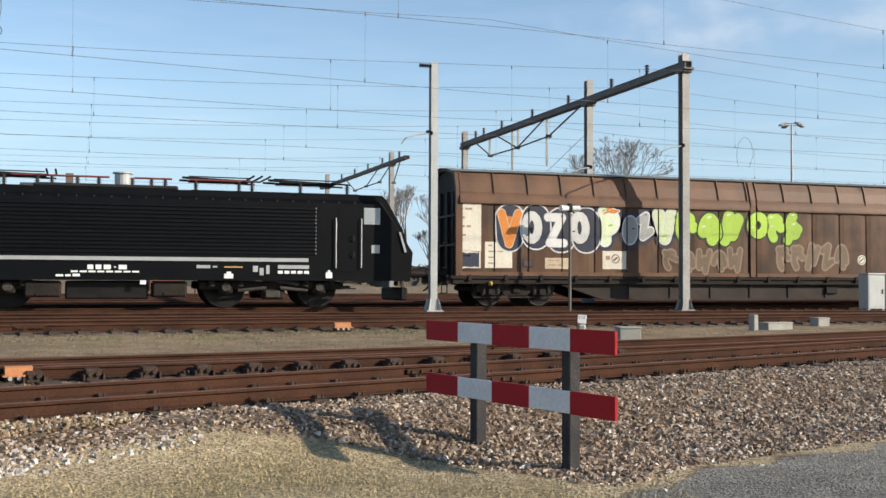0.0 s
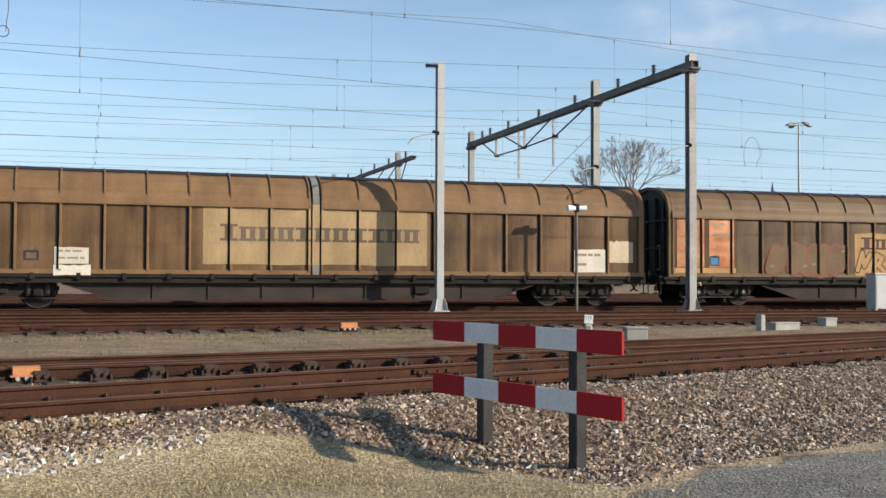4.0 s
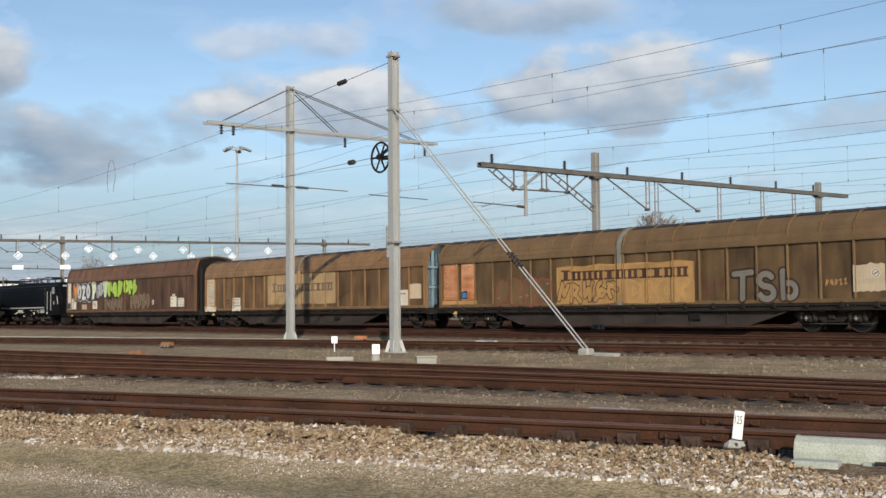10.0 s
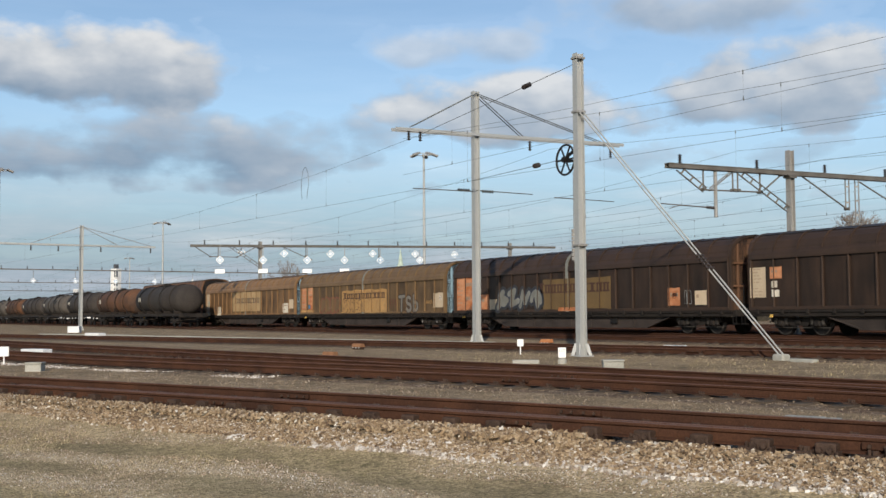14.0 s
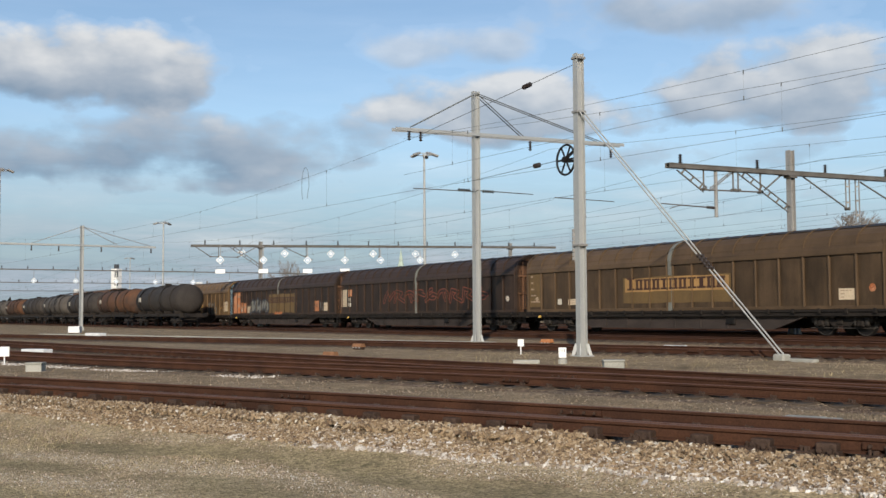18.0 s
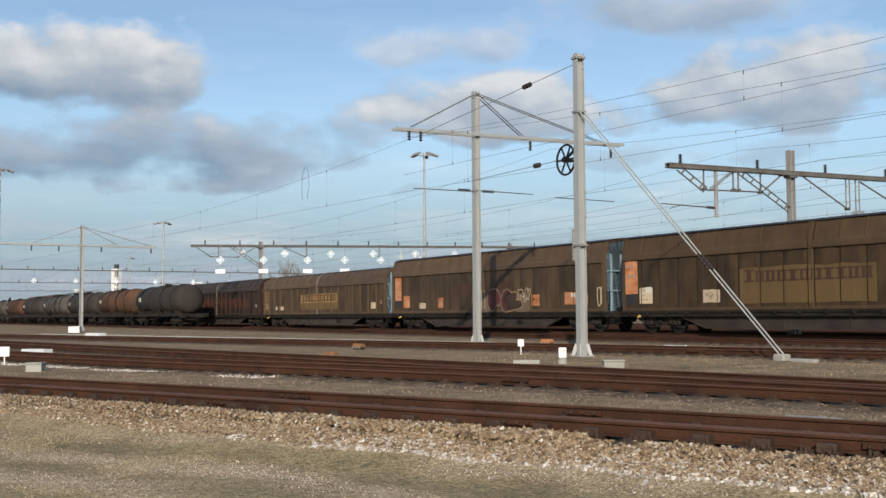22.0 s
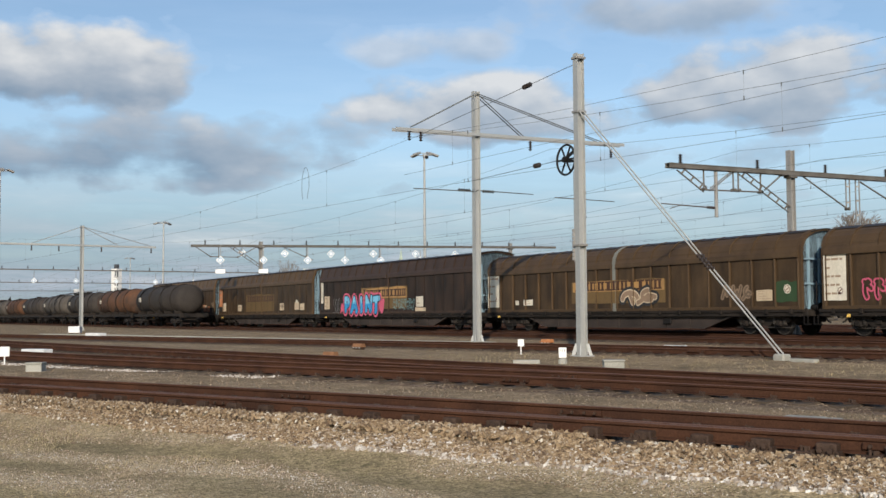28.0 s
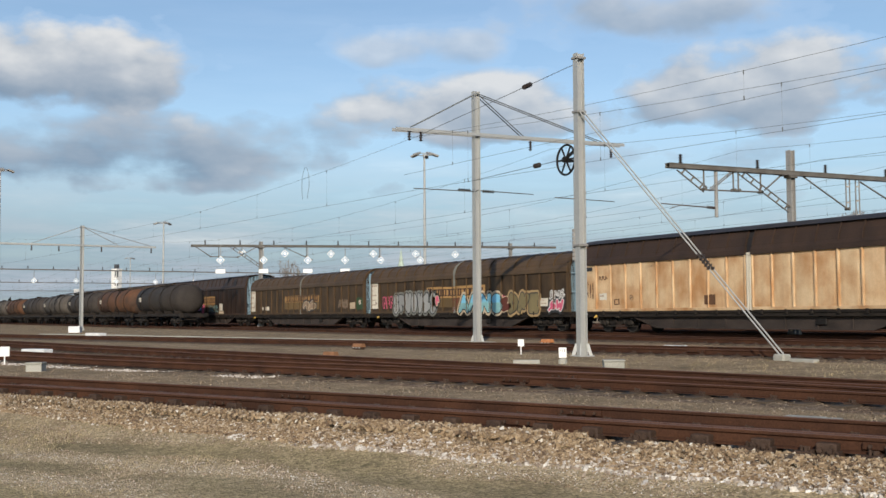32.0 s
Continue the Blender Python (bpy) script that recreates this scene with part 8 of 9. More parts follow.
    for hu, hv, a, up, down, thick, glow, soft in heaps:
        du = math_node("DIVIDE", math_node("SUBTRACT", u, hu), a)
        dz = math_node("SUBTRACT", v, hv)
        dv = math_node("ADD", math_node("DIVIDE", math_node("MAXIMUM", dz, 0.0), up), math_node("DIVIDE", math_node("MINIMUM", dz, 0.0), down))
        d = math_node("ADD", math_node("MULTIPLY", du, du), math_node("MULTIPLY", dv, dv))
        f = math_node("ADD", math_node("SUBTRACT", 0.85, d), math_node("MULTIPLY_ADD", puff, 3.2, -1.6))
        f = math_node("ADD", f, math_node("MULTIPLY_ADD", coarse, 1.6, -0.8))
        f = math_node("MULTIPLY", smooth(f, -0.15, soft), thick)
        bright = math_node("ADD", math_node("MULTIPLY_ADD", dv, 0.42, 0.46 + glow), relief, clamp=True)
        if total is None:
            total, tone = f, bright
            continue
        m2 = nd.new("ShaderNodeMix")
        l.new(f, m2.inputs["Factor"])
        l.new(tone, m2.inputs["A"])
        l.new(bright, m2.inputs["B"])
        tone = m2.outputs["Result"]
        total = math_node("MAXIMUM", total, f)
    # thin streaks low over the western horizon and a faint veil over all
    west = math_node("MULTIPLY_ADD", u, 0.42, -0.85, clamp=True)
    low = smooth(v, 1.25, 0.15)
    streak = cloud_noise(1.5, 0.8, 5.5, 8)
    haze = math_node("MULTIPLY", low, math_node("MULTIPLY_ADD", smooth(streak, 0.30, 0.66), 0.20, 0.80))
    haze = math_node("MULTIPLY", haze, math_node("MULTIPLY_ADD", west, 0.12, 0.86), clamp=True)
    pale = math_node("MULTIPLY_ADD", streak, 2.4, -1.04, clamp=True)
    veil = math_node("MULTIPLY", cloud_noise(0.8, 0.7, 1.6), 0.22)
    m3 = nd.new("ShaderNodeMix")
    l.new(math_node("DIVIDE", total, math_node("ADD", math_node("ADD", total, haze), 0.01)), m3.inputs["Factor"])
    l.new(pale, m3.inputs["A"])
    l.new(tone, m3.inputs["B"])
    total = math_node("MAXIMUM", math_node("MAXIMUM", total, haze), veil, clamp=True)
    mix = nd.new("ShaderNodeValToRGB")
    e = mix.color_ramp.elements
    e[0].position, e[0].color = 0.0, (0.235, 0.335, 0.46, 1)
    e[1].position, e[1].color = 1.0, (0.80, 0.815, 0.83, 1)
    mid = e.new(0.5)
    mid.color = (0.455, 0.520, 0.605, 1)
    l.new(m3.outputs["Result"], mix.inputs[0])
    blue = nd.new("ShaderNodeMix")
    blue.data_type = "RGBA"
    blue.inputs["B"].default_value = (0.38, 0.545, 0.73, 1)
    l.new(math_node("MULTIPLY", math_node("SUBTRACT", 1.0, west, clamp=True), math_node("MULTIPLY", haze, 1.3), clamp=True), blue.inputs["Factor"])
    l.new(mix.outputs["Color"], blue.inputs["A"])
    em = nd.new("ShaderNodeEmission")
    l.new(blue.outputs["Result"], em.inputs["Color"])
    tr = nd.new("ShaderNodeBsdfTransparent")
    sh = nd.new("ShaderNodeMixShader")
    l.new(total, sh.inputs[0])
    l.new(tr.outputs[0], sh.inputs[1])
    l.new(em.outputs[0], sh.inputs[2])
    o = nd.new("ShaderNodeOutputMaterial")
    l.new(sh.outputs[0], o.inputs["Surface"])
    me.materials.append(m)
    return tagged(new("backdrop_clouds", me), "broken grey and white winter clouds drifting over blue sky", "clouds", kind="structure")


CLOUDS = cloud_backdrop()

# ---- loose stones and dry grass ----


def stone_material(name, stops, rough=0.9):
    m = bpy.data.materials.new(name)
    m.use_nodes = True
    n, l = m.node_tree.nodes, m.node_tree.links
    p = n["Principled BSDF"]
    p.inputs["Roughness"].default_value = rough
    geo = n.new("ShaderNodeNewGeometry")
    r = n.new("ShaderNodeValToRGB")
    e = r.color_ramp.elements
    while len(e) < len(stops):
        e.new(0.5)
    for el, (pos, c) in zip(e, stops):
        el.position, el.color = pos, (*c, 1)
    l.new(geo.outputs["Random Per Island"], r.inputs[0])
    tc = n.new("ShaderNodeTexCoord")
    t = n.new("ShaderNodeTexNoise")
    t.inputs["Scale"].default_value, t.inputs["Detail"].default_value = 45, 3
    l.new(tc.outputs["Object"], t.inputs["Vector"])
    mr = n.new("ShaderNodeMapRange")
    mr.inputs[1].default_value, mr.inputs[2].default_value, mr.inputs[3].default_value, mr.inputs[4].default_value = 0.3, 0.7, 0.7, 1.2
    l.new(t.outputs["Fac"], mr.inputs[0])
    v = n.new("ShaderNodeVectorMath")
    v.operation = "SCALE"
    l.new(r.outputs[0], v.inputs[0])
    l.new(mr.outputs[0], v.inputs["Scale"])
    l.new(v.outputs[0], p.inputs["Base Color"])
    return m


BALLAST_BROWN = stone_material("brown_ballast_stone", [(0.0, (0.075, 0.055, 0.040)), (0.3, (0.15, 0.105, 0.07)), (0.6, (0.235, 0.17, 0.11)), (0.85, (0.32, 0.245, 0.165)), (1.0, (0.44, 0.375, 0.29))])
BALLAST_EARTH = stone_material("dull_earthy_stone", [(0.0, (0.09, 0.065, 0.044)), (0.5, (0.19, 0.14, 0.094)), (0.93, (0.27, 0.21, 0.145)), (1.0, (0.38, 0.32, 0.25))])
BALLAST_GREY = stone_material("grey_brown_ballast_stone", [(0.0, (0.10, 0.070, 0.048)), (0.3, (0.22, 0.155, 0.104)), (0.65, (0.33, 0.245, 0.17)), (0.9, (0.45, 0.365, 0.27)), (1.0, (0.66, 0.60, 0.51))])
BALLAST_TAN = stone_material("tan_ballast_stone", [(0.0, (0.085, 0.056, 0.036)), (0.25, (0.19, 0.128, 0.074)), (0.55, (0.29, 0.21, 0.125)), (0.84, (0.35, 0.27, 0.175)), (0.95, (0.45, 0.39, 0.30)), (1.0, (0.64, 0.62, 0.57))])
STONE_WHITE = stone_material("whitish_stone", [(0.0, (0.20, 0.155, 0.115)), (0.35, (0.34, 0.29, 0.235)), (0.7, (0.50, 0.47, 0.43)), (1.0, (0.64, 0.62, 0.59))])
STRAW = stone_material("dry_straw_grass", [(0.0, (0.19, 0.16, 0.065)), (0.3, (0.34, 0.27, 0.13)), (0.7, (0.46, 0.37, 0.20)), (1.0, (0.58, 0.49, 0.31))], 0.8)
THIN_GREEN = stone_material("thin_green_grass", [(0.0, (0.10, 0.105, 0.045)), (0.5, (0.19, 0.17, 0.08)), (1.0, (0.29, 0.245, 0.13))], 0.8)

GX, GY = np.arange(-100, 40.1, 0.7), np.arange(-24, 36.1, 0.7)
GZ = np.array([[ground_z(float(x), float(y)) for x in GX] for y in GY])


def ground_at(x, y):
    i = np.clip(((x - GX[0]) / 0.7).astype(int), 0, len(GX) - 2)
    j = np.clip(((y - GY[0]) / 0.7).astype(int), 0, len(GY) - 2)
    u, v = (x - GX[i]) / 0.7, (y - GY[j]) / 0.7
    return GZ[j, i] * (1 - u) * (1 - v) + GZ[j, i + 1] * u * (1 - v) + GZ[j + 1, i] * (1 - u) * v + GZ[j + 1, i + 1] * u * v


def line_y(line, x):
    pts = smooth_line(line, 0.5)
    return np.interp(x, [p[0] for p in pts], [p[1] for p in pts])


def patches(x, y, scale, seed):
    """A smooth uneven field between 0 and 1."""
    return np.array([0.5 + 0.6 * noise.noise((a * scale, b * scale, seed)) for a, b in zip(x.tolist(), y.tolist())])


# corners and faces of a broken stone
STONE = (np.array([(-1, -1, -1), (1, -1, -1), (1, 1, -1), (-1, 1, -1), (-0.8, -0.8, 1), (0.8, -0.8, 1), (0.8, 0.8, 1), (-0.8, 0.8, 1)]) * 0.72,
         np.array([(0, 1, 5, 4), (1, 2, 6, 5), (2, 3, 7, 6), (3, 0, 4, 7), (4, 5, 6, 7)]))


def scatter(name, x, y, lo, hi, mat, label, seed, sink=0.25, lift=0.0):
    """Many small angular stones lying on the ground, clear of the switch machine."""
    if sink > 0.2:
        free = (((x + 5.1) / 0.62) ** 2 + ((y - 8.72) / 0.42) ** 2 > 1) & (((x + 4.36) / 0.28) ** 2 + ((y - 9.1) / 0.30) ** 2 > 1)
        x, y = x[free], y[free]
    rng = np.random.default_rng(seed)
    n = len(x)
    if name == "gravel" or mat == BALLAST_EARTH:
        base = np.array([(-1, -0.6, -1), (1, -0.7, -1), (0.1, 1, -1), (0.1, 0.1, 0.8)]) * 0.85
        quad = np.array([(0, 1, 3), (1, 2, 3), (2, 0, 3)])
    else:
        base, quad = STONE
    s = lo + (hi - lo) * rng.uniform(0, 1, n) ** 1.7
    k = len(base)
    v = base[None] * rng.uniform(0.42, 1.25, (n, k, 1)) + rng.normal(0, 0.20, (n, k, 3))
    tip = rng.normal(0, 0.35, (n, 2))
    v[..., 2] += tip[:, None, 0] * v[..., 0] + tip[:, None, 1] * v[..., 1]
    v *= s[:, None, None] * np.stack([rng.uniform(0.8, 1.4, n), rng.uniform(0.7, 1.1, n), rng.uniform(0.5, 0.9, n)], 1)[:, None, :]
    a = rng.uniform(0, 6.283, n)
    c, d = np.cos(a)[:, None], np.sin(a)[:, None]
    co = np.stack([v[..., 0] * c - v[..., 1] * d, v[..., 0] * d + v[..., 1] * c, v[..., 2]], 2)
    z = ground_at(x, y) + s * (0.6 - sink) * 0.6 + lift * rng.uniform(0, 1, n)
    co += np.stack([x, y, z], 1)[:, None, :]
    faces = (quad[None] + k * np.arange(n)[:, None, None]).reshape(-1, quad.shape[1])
    me = bpy.data.meshes.new(name)
    me.from_pydata(co.reshape(-1, 3).tolist(), [], faces.tolist())
    me.materials.append(mat)
    return tagged(new(name, me), label, "stones", kind="stuff")


def sample(x0, x1, n, seed, low, high):
    """Points between two lines y = low(x) and y = high(x), evenly over the area."""
    rng = np.random.default_rng(seed)
    x = rng.uniform(x0, x1, n)
    a, b = low(x), high(x)
    y = a + (b - a) * rng.uniform(0, 1, n)
    keep = rng.uniform(0, 1, n) * np.max(b - a) < (b - a)
    return x[keep], y[keep]


edge_y = lambda x: np.interp(x, [p[0] for p in TURF_EDGE], [p[1] for p in TURF_EDGE])
t4_y, t3_y, t3f_y, t2_y = (lambda x: line_y(T4, x)), (lambda x: line_y(T3, x)), (lambda x: line_y(T3_FAR, x)), (lambda x: line_y(T2, x))


def off_rails(x, y, lines, gap=0.11):
    keep = np.ones(len(x), bool)
    for ln in lines:
        yy = ln(x)
        slope = (ln(x + 0.2) - ln(x - 0.2)) / 0.4
        d = (y - yy) / np.sqrt(1 + slope ** 2)
        keep &= np.abs(np.abs(d) - 0.7525) > gap
    return keep


# shoulder of the nearest track, right-hand spread and the strips between the rails
x, y = sample(-4.5, 24, 78000, 1, lambda x: edge_y(x) + 0.2, lambda x: t4_y(x) - 0.86)
scatter("ballast_stones", x, y, 0.013, 0.035, BALLAST_GREY, "loose grey-brown ballast stones beside the track", 1, sink=0.26, lift=0.004)
x, y = sample(-30, -4, 62000, 2, lambda x: edge_y(x) + 0.1, lambda x: t4_y(x) - 0.9)
scatter("ballast_stones", x, y, 0.012, 0.031, BALLAST_TAN, "loose tan and whitish ballast stones beside the track", 2, sink=0.26, lift=0.006)
x, y = sample(-30, 24, 17000, 3, lambda x: t4_y(x) - 0.70, lambda x: t4_y(x) + 0.70)
scatter("ballast_stones", x, y, 0.018, 0.040, BALLAST_BROWN, "rust-brown ballast stones between the rails", 3)
x, y = sample(-30, 24, 26000, 4, lambda x: t4_y(x) + 0.84, lambda x: np.maximum(t3_y(x) - 0.85, t4_y(x) + 0.9))
keep = patches(x, y, 0.5, 4) > np.random.default_rng(4).uniform(0.15, 0.9, len(x))
scatter("ballast_stones", x[keep], y[keep], 0.016, 0.040, BALLAST_EARTH, "rust-brown ballast stones between two tracks", 4)
x, y = sample(-30, 20, 16000, 5, lambda x: t3_y(x) - 0.70, lambda x: t3_y(x) + 2.2)
keep = off_rails(x, y, (t3_y, t3f_y))
scatter("ballast_stones", x[keep], y[keep], 0.018, 0.040, BALLAST_EARTH, "rust-brown ballast stones round the switch", 5)
x, y = sample(-34, 24, 12000, 6, lambda x: t2_y(x) - 2.4, lambda x: t2_y(x) + 1.6)
keep = off_rails(x, y, (t2_y,))
scatter("ballast_stones", x[keep], y[keep], 0.02, 0.042, BALLAST_EARTH, "grey ballast stones along the siding", 6)

x, y = sample(-15, -3.5, 34000, 21, lambda x: edge_y(x) + 0.05, lambda x: t4_y(x) - 0.86)
scatter("ballast_stones", x, y, 0.010, 0.027, BALLAST_TAN, "smaller grey-brown ballast stones filling the shoulder", 21, sink=0.24, lift=0.012)
x, y = sample(-26, -9.5, 19000, 22, lambda x: t4_y(x) - 1.75, lambda x: t4_y(x) - 0.92)
scatter("ballast_stones", x, y, 0.014, 0.034, BALLAST_TAN, "tan ballast stones heaped against the rail", 22, sink=0.21, lift=0.085)
x, y = sample(-9.5, 0.5, 9500, 23, lambda x: t4_y(x) - 1.8, lambda x: t4_y(x) - 1.02)
scatter("ballast_stones", x, y, 0.014, 0.032, BALLAST_TAN, "ballast stones covering the sleeper ends", 23, sink=0.21, lift=0.05)
# pale crushed stone along the front of the branching track
x, y = sample(-37, -19, 6000, 24, lambda x: t3_y(x) - 1.95, lambda x: t3_y(x) - 1.0)
keep = patches(x, y, 0.5, 24) > np.random.default_rng(24).uniform(0.05, 0.7, len(x))
scatter("gravel", x[keep], y[keep], 0.018, 0.045, STONE_WHITE, "pale grey crushed stone along the track", 24)
# fine gravel on the bare earth between the two near tracks
x, y = sample(-26, 10, 26000, 25, lambda x: t4_y(x) + 0.9, lambda x: np.maximum(t3_y(x) - 0.9, t4_y(x) + 0.95))
scatter("gravel", x, y, 0.006, 0.018, BALLAST_GREY, "fine tan gravel on bare earth between two tracks", 25)

# whitish stones along the edge of the turf
rng = np.random.default_rng(7)
x = np.concatenate([rng.uniform(-5, 1.1, 900), rng.uniform(-5.2, -0.4, 1300), rng.uniform(-13, -5, 4600)])
y = edge_y(x) + np.abs(rng.normal(0.05, 0.36, len(x))) - 0.06
keep = (x > -5) | (patches(x, y, 0.45, 17) > rng.uniform(0.2, 0.75, len(x)))
scatter("white_stones", x[keep], y[keep], 0.012, 0.036, STONE_WHITE, "whitish broken stones along the edge of the turf", 7)
x, y = sample(-30, 26, 800, 8, lambda x: edge_y(x) - 0.3, lambda x: t4_y(x) - 0.9)
scatter("white_stones", x, y, 0.018, 0.040, STONE_WHITE, "scattered whitish stones in the ballast", 8)
x, y = sample(-20, -1, 70000, 9, lambda x: edge_y(x) - 4.2, lambda x: edge_y(x) + 0.1)
worn = np.array([furrow(a, b) for a, b in zip(x.tolist(), y.tolist())])
keep = worn > np.random.default_rng(9).uniform(-0.35, 1.1, len(x))
scatter("gravel", x[keep], y[keep], 0.006, 0.016, BALLAST_GREY, "fine tan gravel trodden into the turf", 9)
keep = (worn > np.random.default_rng(10).uniform(0.45, 1.3, len(x))) & (x > -14)
scatter("gravel", x[keep] + 0.03, y[keep] + 0.02, 0.006, 0.015, STONE_WHITE, "fine whitish gravel in the worn bands of the turf", 10)


def blades(name, x, y, lo, hi, mat, label, seed, width=0.004, flat=1.0):
    rng = np.random.default_rng(seed)
    n = len(x)
    a, b = rng.uniform(0, 6.283, n), rng.uniform(0, 6.283, n)
    ln = rng.uniform(lo, hi, n)
    tilt = rng.uniform(0.15, 1.45, n) * flat
    z = ground_at(x, y) - 0.004
    w = width * rng.uniform(0.7, 1.4, n)
    p0 = np.stack([x + w * np.cos(b), y + w * np.sin(b), z], 1)
    p1 = np.stack([x - w * np.cos(b), y - w * np.sin(b), z], 1)
    p2 = np.stack([x + ln * np.sin(tilt) * np.cos(a), y + ln * np.sin(tilt) * np.sin(a), z + ln * np.cos(tilt)], 1)
    co = np.stack([p0, p1, p2], 1).reshape(-1, 3)
    me = bpy.data.meshes.new(name)
    me.from_pydata(co.tolist(), [], (3 * np.arange(n)[:, None] + np.arange(3)).tolist())
    me.materials.append(mat)
    return tagged(new(name, me), label, "grass", kind="stuff")


x, y = sample(-3.5, 4.4, 70000, 11, lambda x: edge_y(x) * 0 + 4.6, lambda x: edge_y(x) + 0.15)
keep = patches(x, y, 1.3, 1) > np.random.default_rng(11).uniform(0.0, 0.75, len(x))
blades("dry_grass", x[keep], y[keep], 0.012, 0.048, STRAW, "short trodden dry grass", 11, 0.0035)
x, y = sample(-26, -3, 62000, 12, lambda x: edge_y(x) - 4.0, lambda x: edge_y(x) + 0.1)
keep = patches(x, y, 0.7, 2) > np.random.default_rng(12).uniform(0.1, 1.0, len(x))
blades("dry_grass", x[keep], y[keep], 0.012, 0.045, STRAW, "thin dry grass on sandy ground", 12, 0.0035)
x, y = sample(-30, 16, 26000, 13, lambda x: t3_y(x) + 3.4, lambda x: t2_y(x) - 2.0)
green = patches(x, y, 0.6, 3) > np.random.default_rng(13).uniform(0.2, 0.9, len(x))
east = x > -7
blades("strip_grass", x[green & east], y[green & east], 0.03, 0.10, THIN_GREEN, "thin yellow-green grass in the strip between the tracks", 13, 0.006)
blades("strip_grass", x[green & ~east], y[green & ~east], 0.03, 0.09, STRAW, "dry straw-coloured grass in the strip between the tracks", 14, 0.006)
x, y = sample(-38, 20, 26000, 15, lambda x: t3_y(x) + 1.0, lambda x: t2_y(x) - 1.0)
scatter("gravel", x, y, 0.008, 0.028, BALLAST_EARTH, "fine brown gravel between the tracks", 15)
x, y = sample(-38, 20, 9000, 16, lambda x: t2_y(x) + 1.0, lambda x: x * 0 + 28.4)
scatter("gravel", x, y, 0.012, 0.032, BALLAST_EARTH, "brown gravel beside the far siding", 16)

x, y = sample(-9, 13, 15000, 17, lambda x: t2_y(x) - 3.6, lambda x: t2_y(x) - 1.5)
thick = patches(x, y, 0.5, 6) > np.random.default_rng(17).uniform(0.1, 0.8, len(x))
blades("strip_grass", x[thick], y[thick], 0.03, 0.08, THIN_GREEN, "low yellow-green grass beside the siding", 17, 0.008)

# ---- boxes, signs and covers in the yard ----
COVER_TILT = material("galvanised_cover", (0.36, 0.39, 0.33), 0.6, 0.1, (0.47, 0.49, 0.44), 0.7, 5, 60, 0.25, 0.15)
TIMBER = material("old_grey_timber", (0.085, 0.074, 0.064), 0.9, 0, (0.05, 0.043, 0.036), 0.6, 4, 40, 0.3, 0.5)
CABLE = material("black_cable", (0.02, 0.02, 0.02), 0.6, 0, (0.035, 0.03, 0.03), 0.4, 6, 30, 0.2, 0)
LAMP_HEAD = material("white_lamp_head", (0.78, 0.78, 0.76), 0.4, 0, (0.66, 0.66, 0.64), 0.4, 5, 40, 0.08, 0)
CABINET_GREY = material("pale_grey_cabinet", (0.50, 0.51, 0.49), 0.6, 0, (0.40, 0.41, 0.40), 0.5, 2, 30, 0.12, 0.05)


def spot(x, y, turn=0.0, z=None):
    return Matrix.Translation((x, y, ground_z(x, y) if z is None else z)) @ Matrix.Rotation(radians(turn), 4, "Z")


def path(bm, pts, r, seg=6):
    for p, q in zip(pts, pts[1:]):
        tube(bm, p, q, r, r, seg)


def switch_machine():
    t = thing("switch_machine", "grey-green switch machine with a rounded cover beside the rail", "switch machine", spot(-5.13, 8.85, 19, -0.60) @ Matrix.Scale(0.9, 4))
    bm = bmesh.new()
    prof = [(-0.17, 0.0), (0.17, 0.0), (0.17, 0.20), (0.13, 0.29), (0.05, 0.335), (-0.05, 0.335), (-0.13, 0.29), (-0.17, 0.20)]
    extrude_x(bm, prof, -0.42, 0.42)
    part("cover", bm, COVER_TILT, t)
    for x in (-0.43, 0.42):
        bm = bmesh.new()
        extrude_x(bm, [(y * 1.04, z * 1.03) for y, z in prof], x, x + 0.012)
        part("cover_rim", bm, BOX_GREY, t)
    bm = bmesh.new()
    box(bm, -0.45, 0.45, -0.22, 0.22, -0.12, 0.0, 0.01)
    part("bedplate", bm, CHAIR_IRON, t)
    bm = bmesh.new()
    box(bm, -0.40, 0.04, -0.46, -0.24, -0.04, 0.15, 0.012)
    part("terminal_box", bm, BOX_GREY, t)
    bm = bmesh.new()
    box(bm, 0.22, 0.36, -0.26, -0.18, -0.02, 0.14, 0.01)
    part("padlock_lug", bm, BOX_GREY, t)
    bm = bmesh.new()
    path(bm, [Vector(p) for p in ((-0.62, -0.25, -0.06), (-0.62, -0.25, 0.10), (-0.52, -0.25, 0.10), (-0.52, -0.25, -0.06), (-0.62, -0.25, -0.06))], 0.014)
    part("handle", bm, WHITE_PAINT, t, "pale loop handle")
    bm = bmesh.new()
    bar(bm, (0.42, 0.05, 0.1), (0.75, 0.30, 0.12), 0.05, 0.04)
    part("throw_rod", bm, RAIL_RUST, t, "rusty throw rod")


def junction_box():
    t = thing("junction_box", "grey-green junction box with a pitched lid on a concrete foot", "junction box", spot(-4.36, 9.22, 12, -0.62) @ Matrix.Scale(0.84, 4))
    bm = bmesh.new()
    box(bm, -0.12, 0.12, -0.10, 0.10, -0.2, 0.14, 0.01)
    part("foot", bm, CONCRETE, t)
    bm = bmesh.new()
    extrude_x(bm, [(-0.14, 0.14), (0.14, 0.14), (0.14, 0.36), (0.0, 0.42), (-0.14, 0.37)], -0.17, 0.17)
    part("housing", bm, COVER_TILT, t)
    bm = bmesh.new()
    extrude_x(bm, [(-0.155, 0.365), (0.0, 0.42), (0.155, 0.355), (0.155, 0.37), (0.0, 0.436), (-0.155, 0.38)], -0.185, 0.185)
    part("lid", bm, BOX_GREY, t)


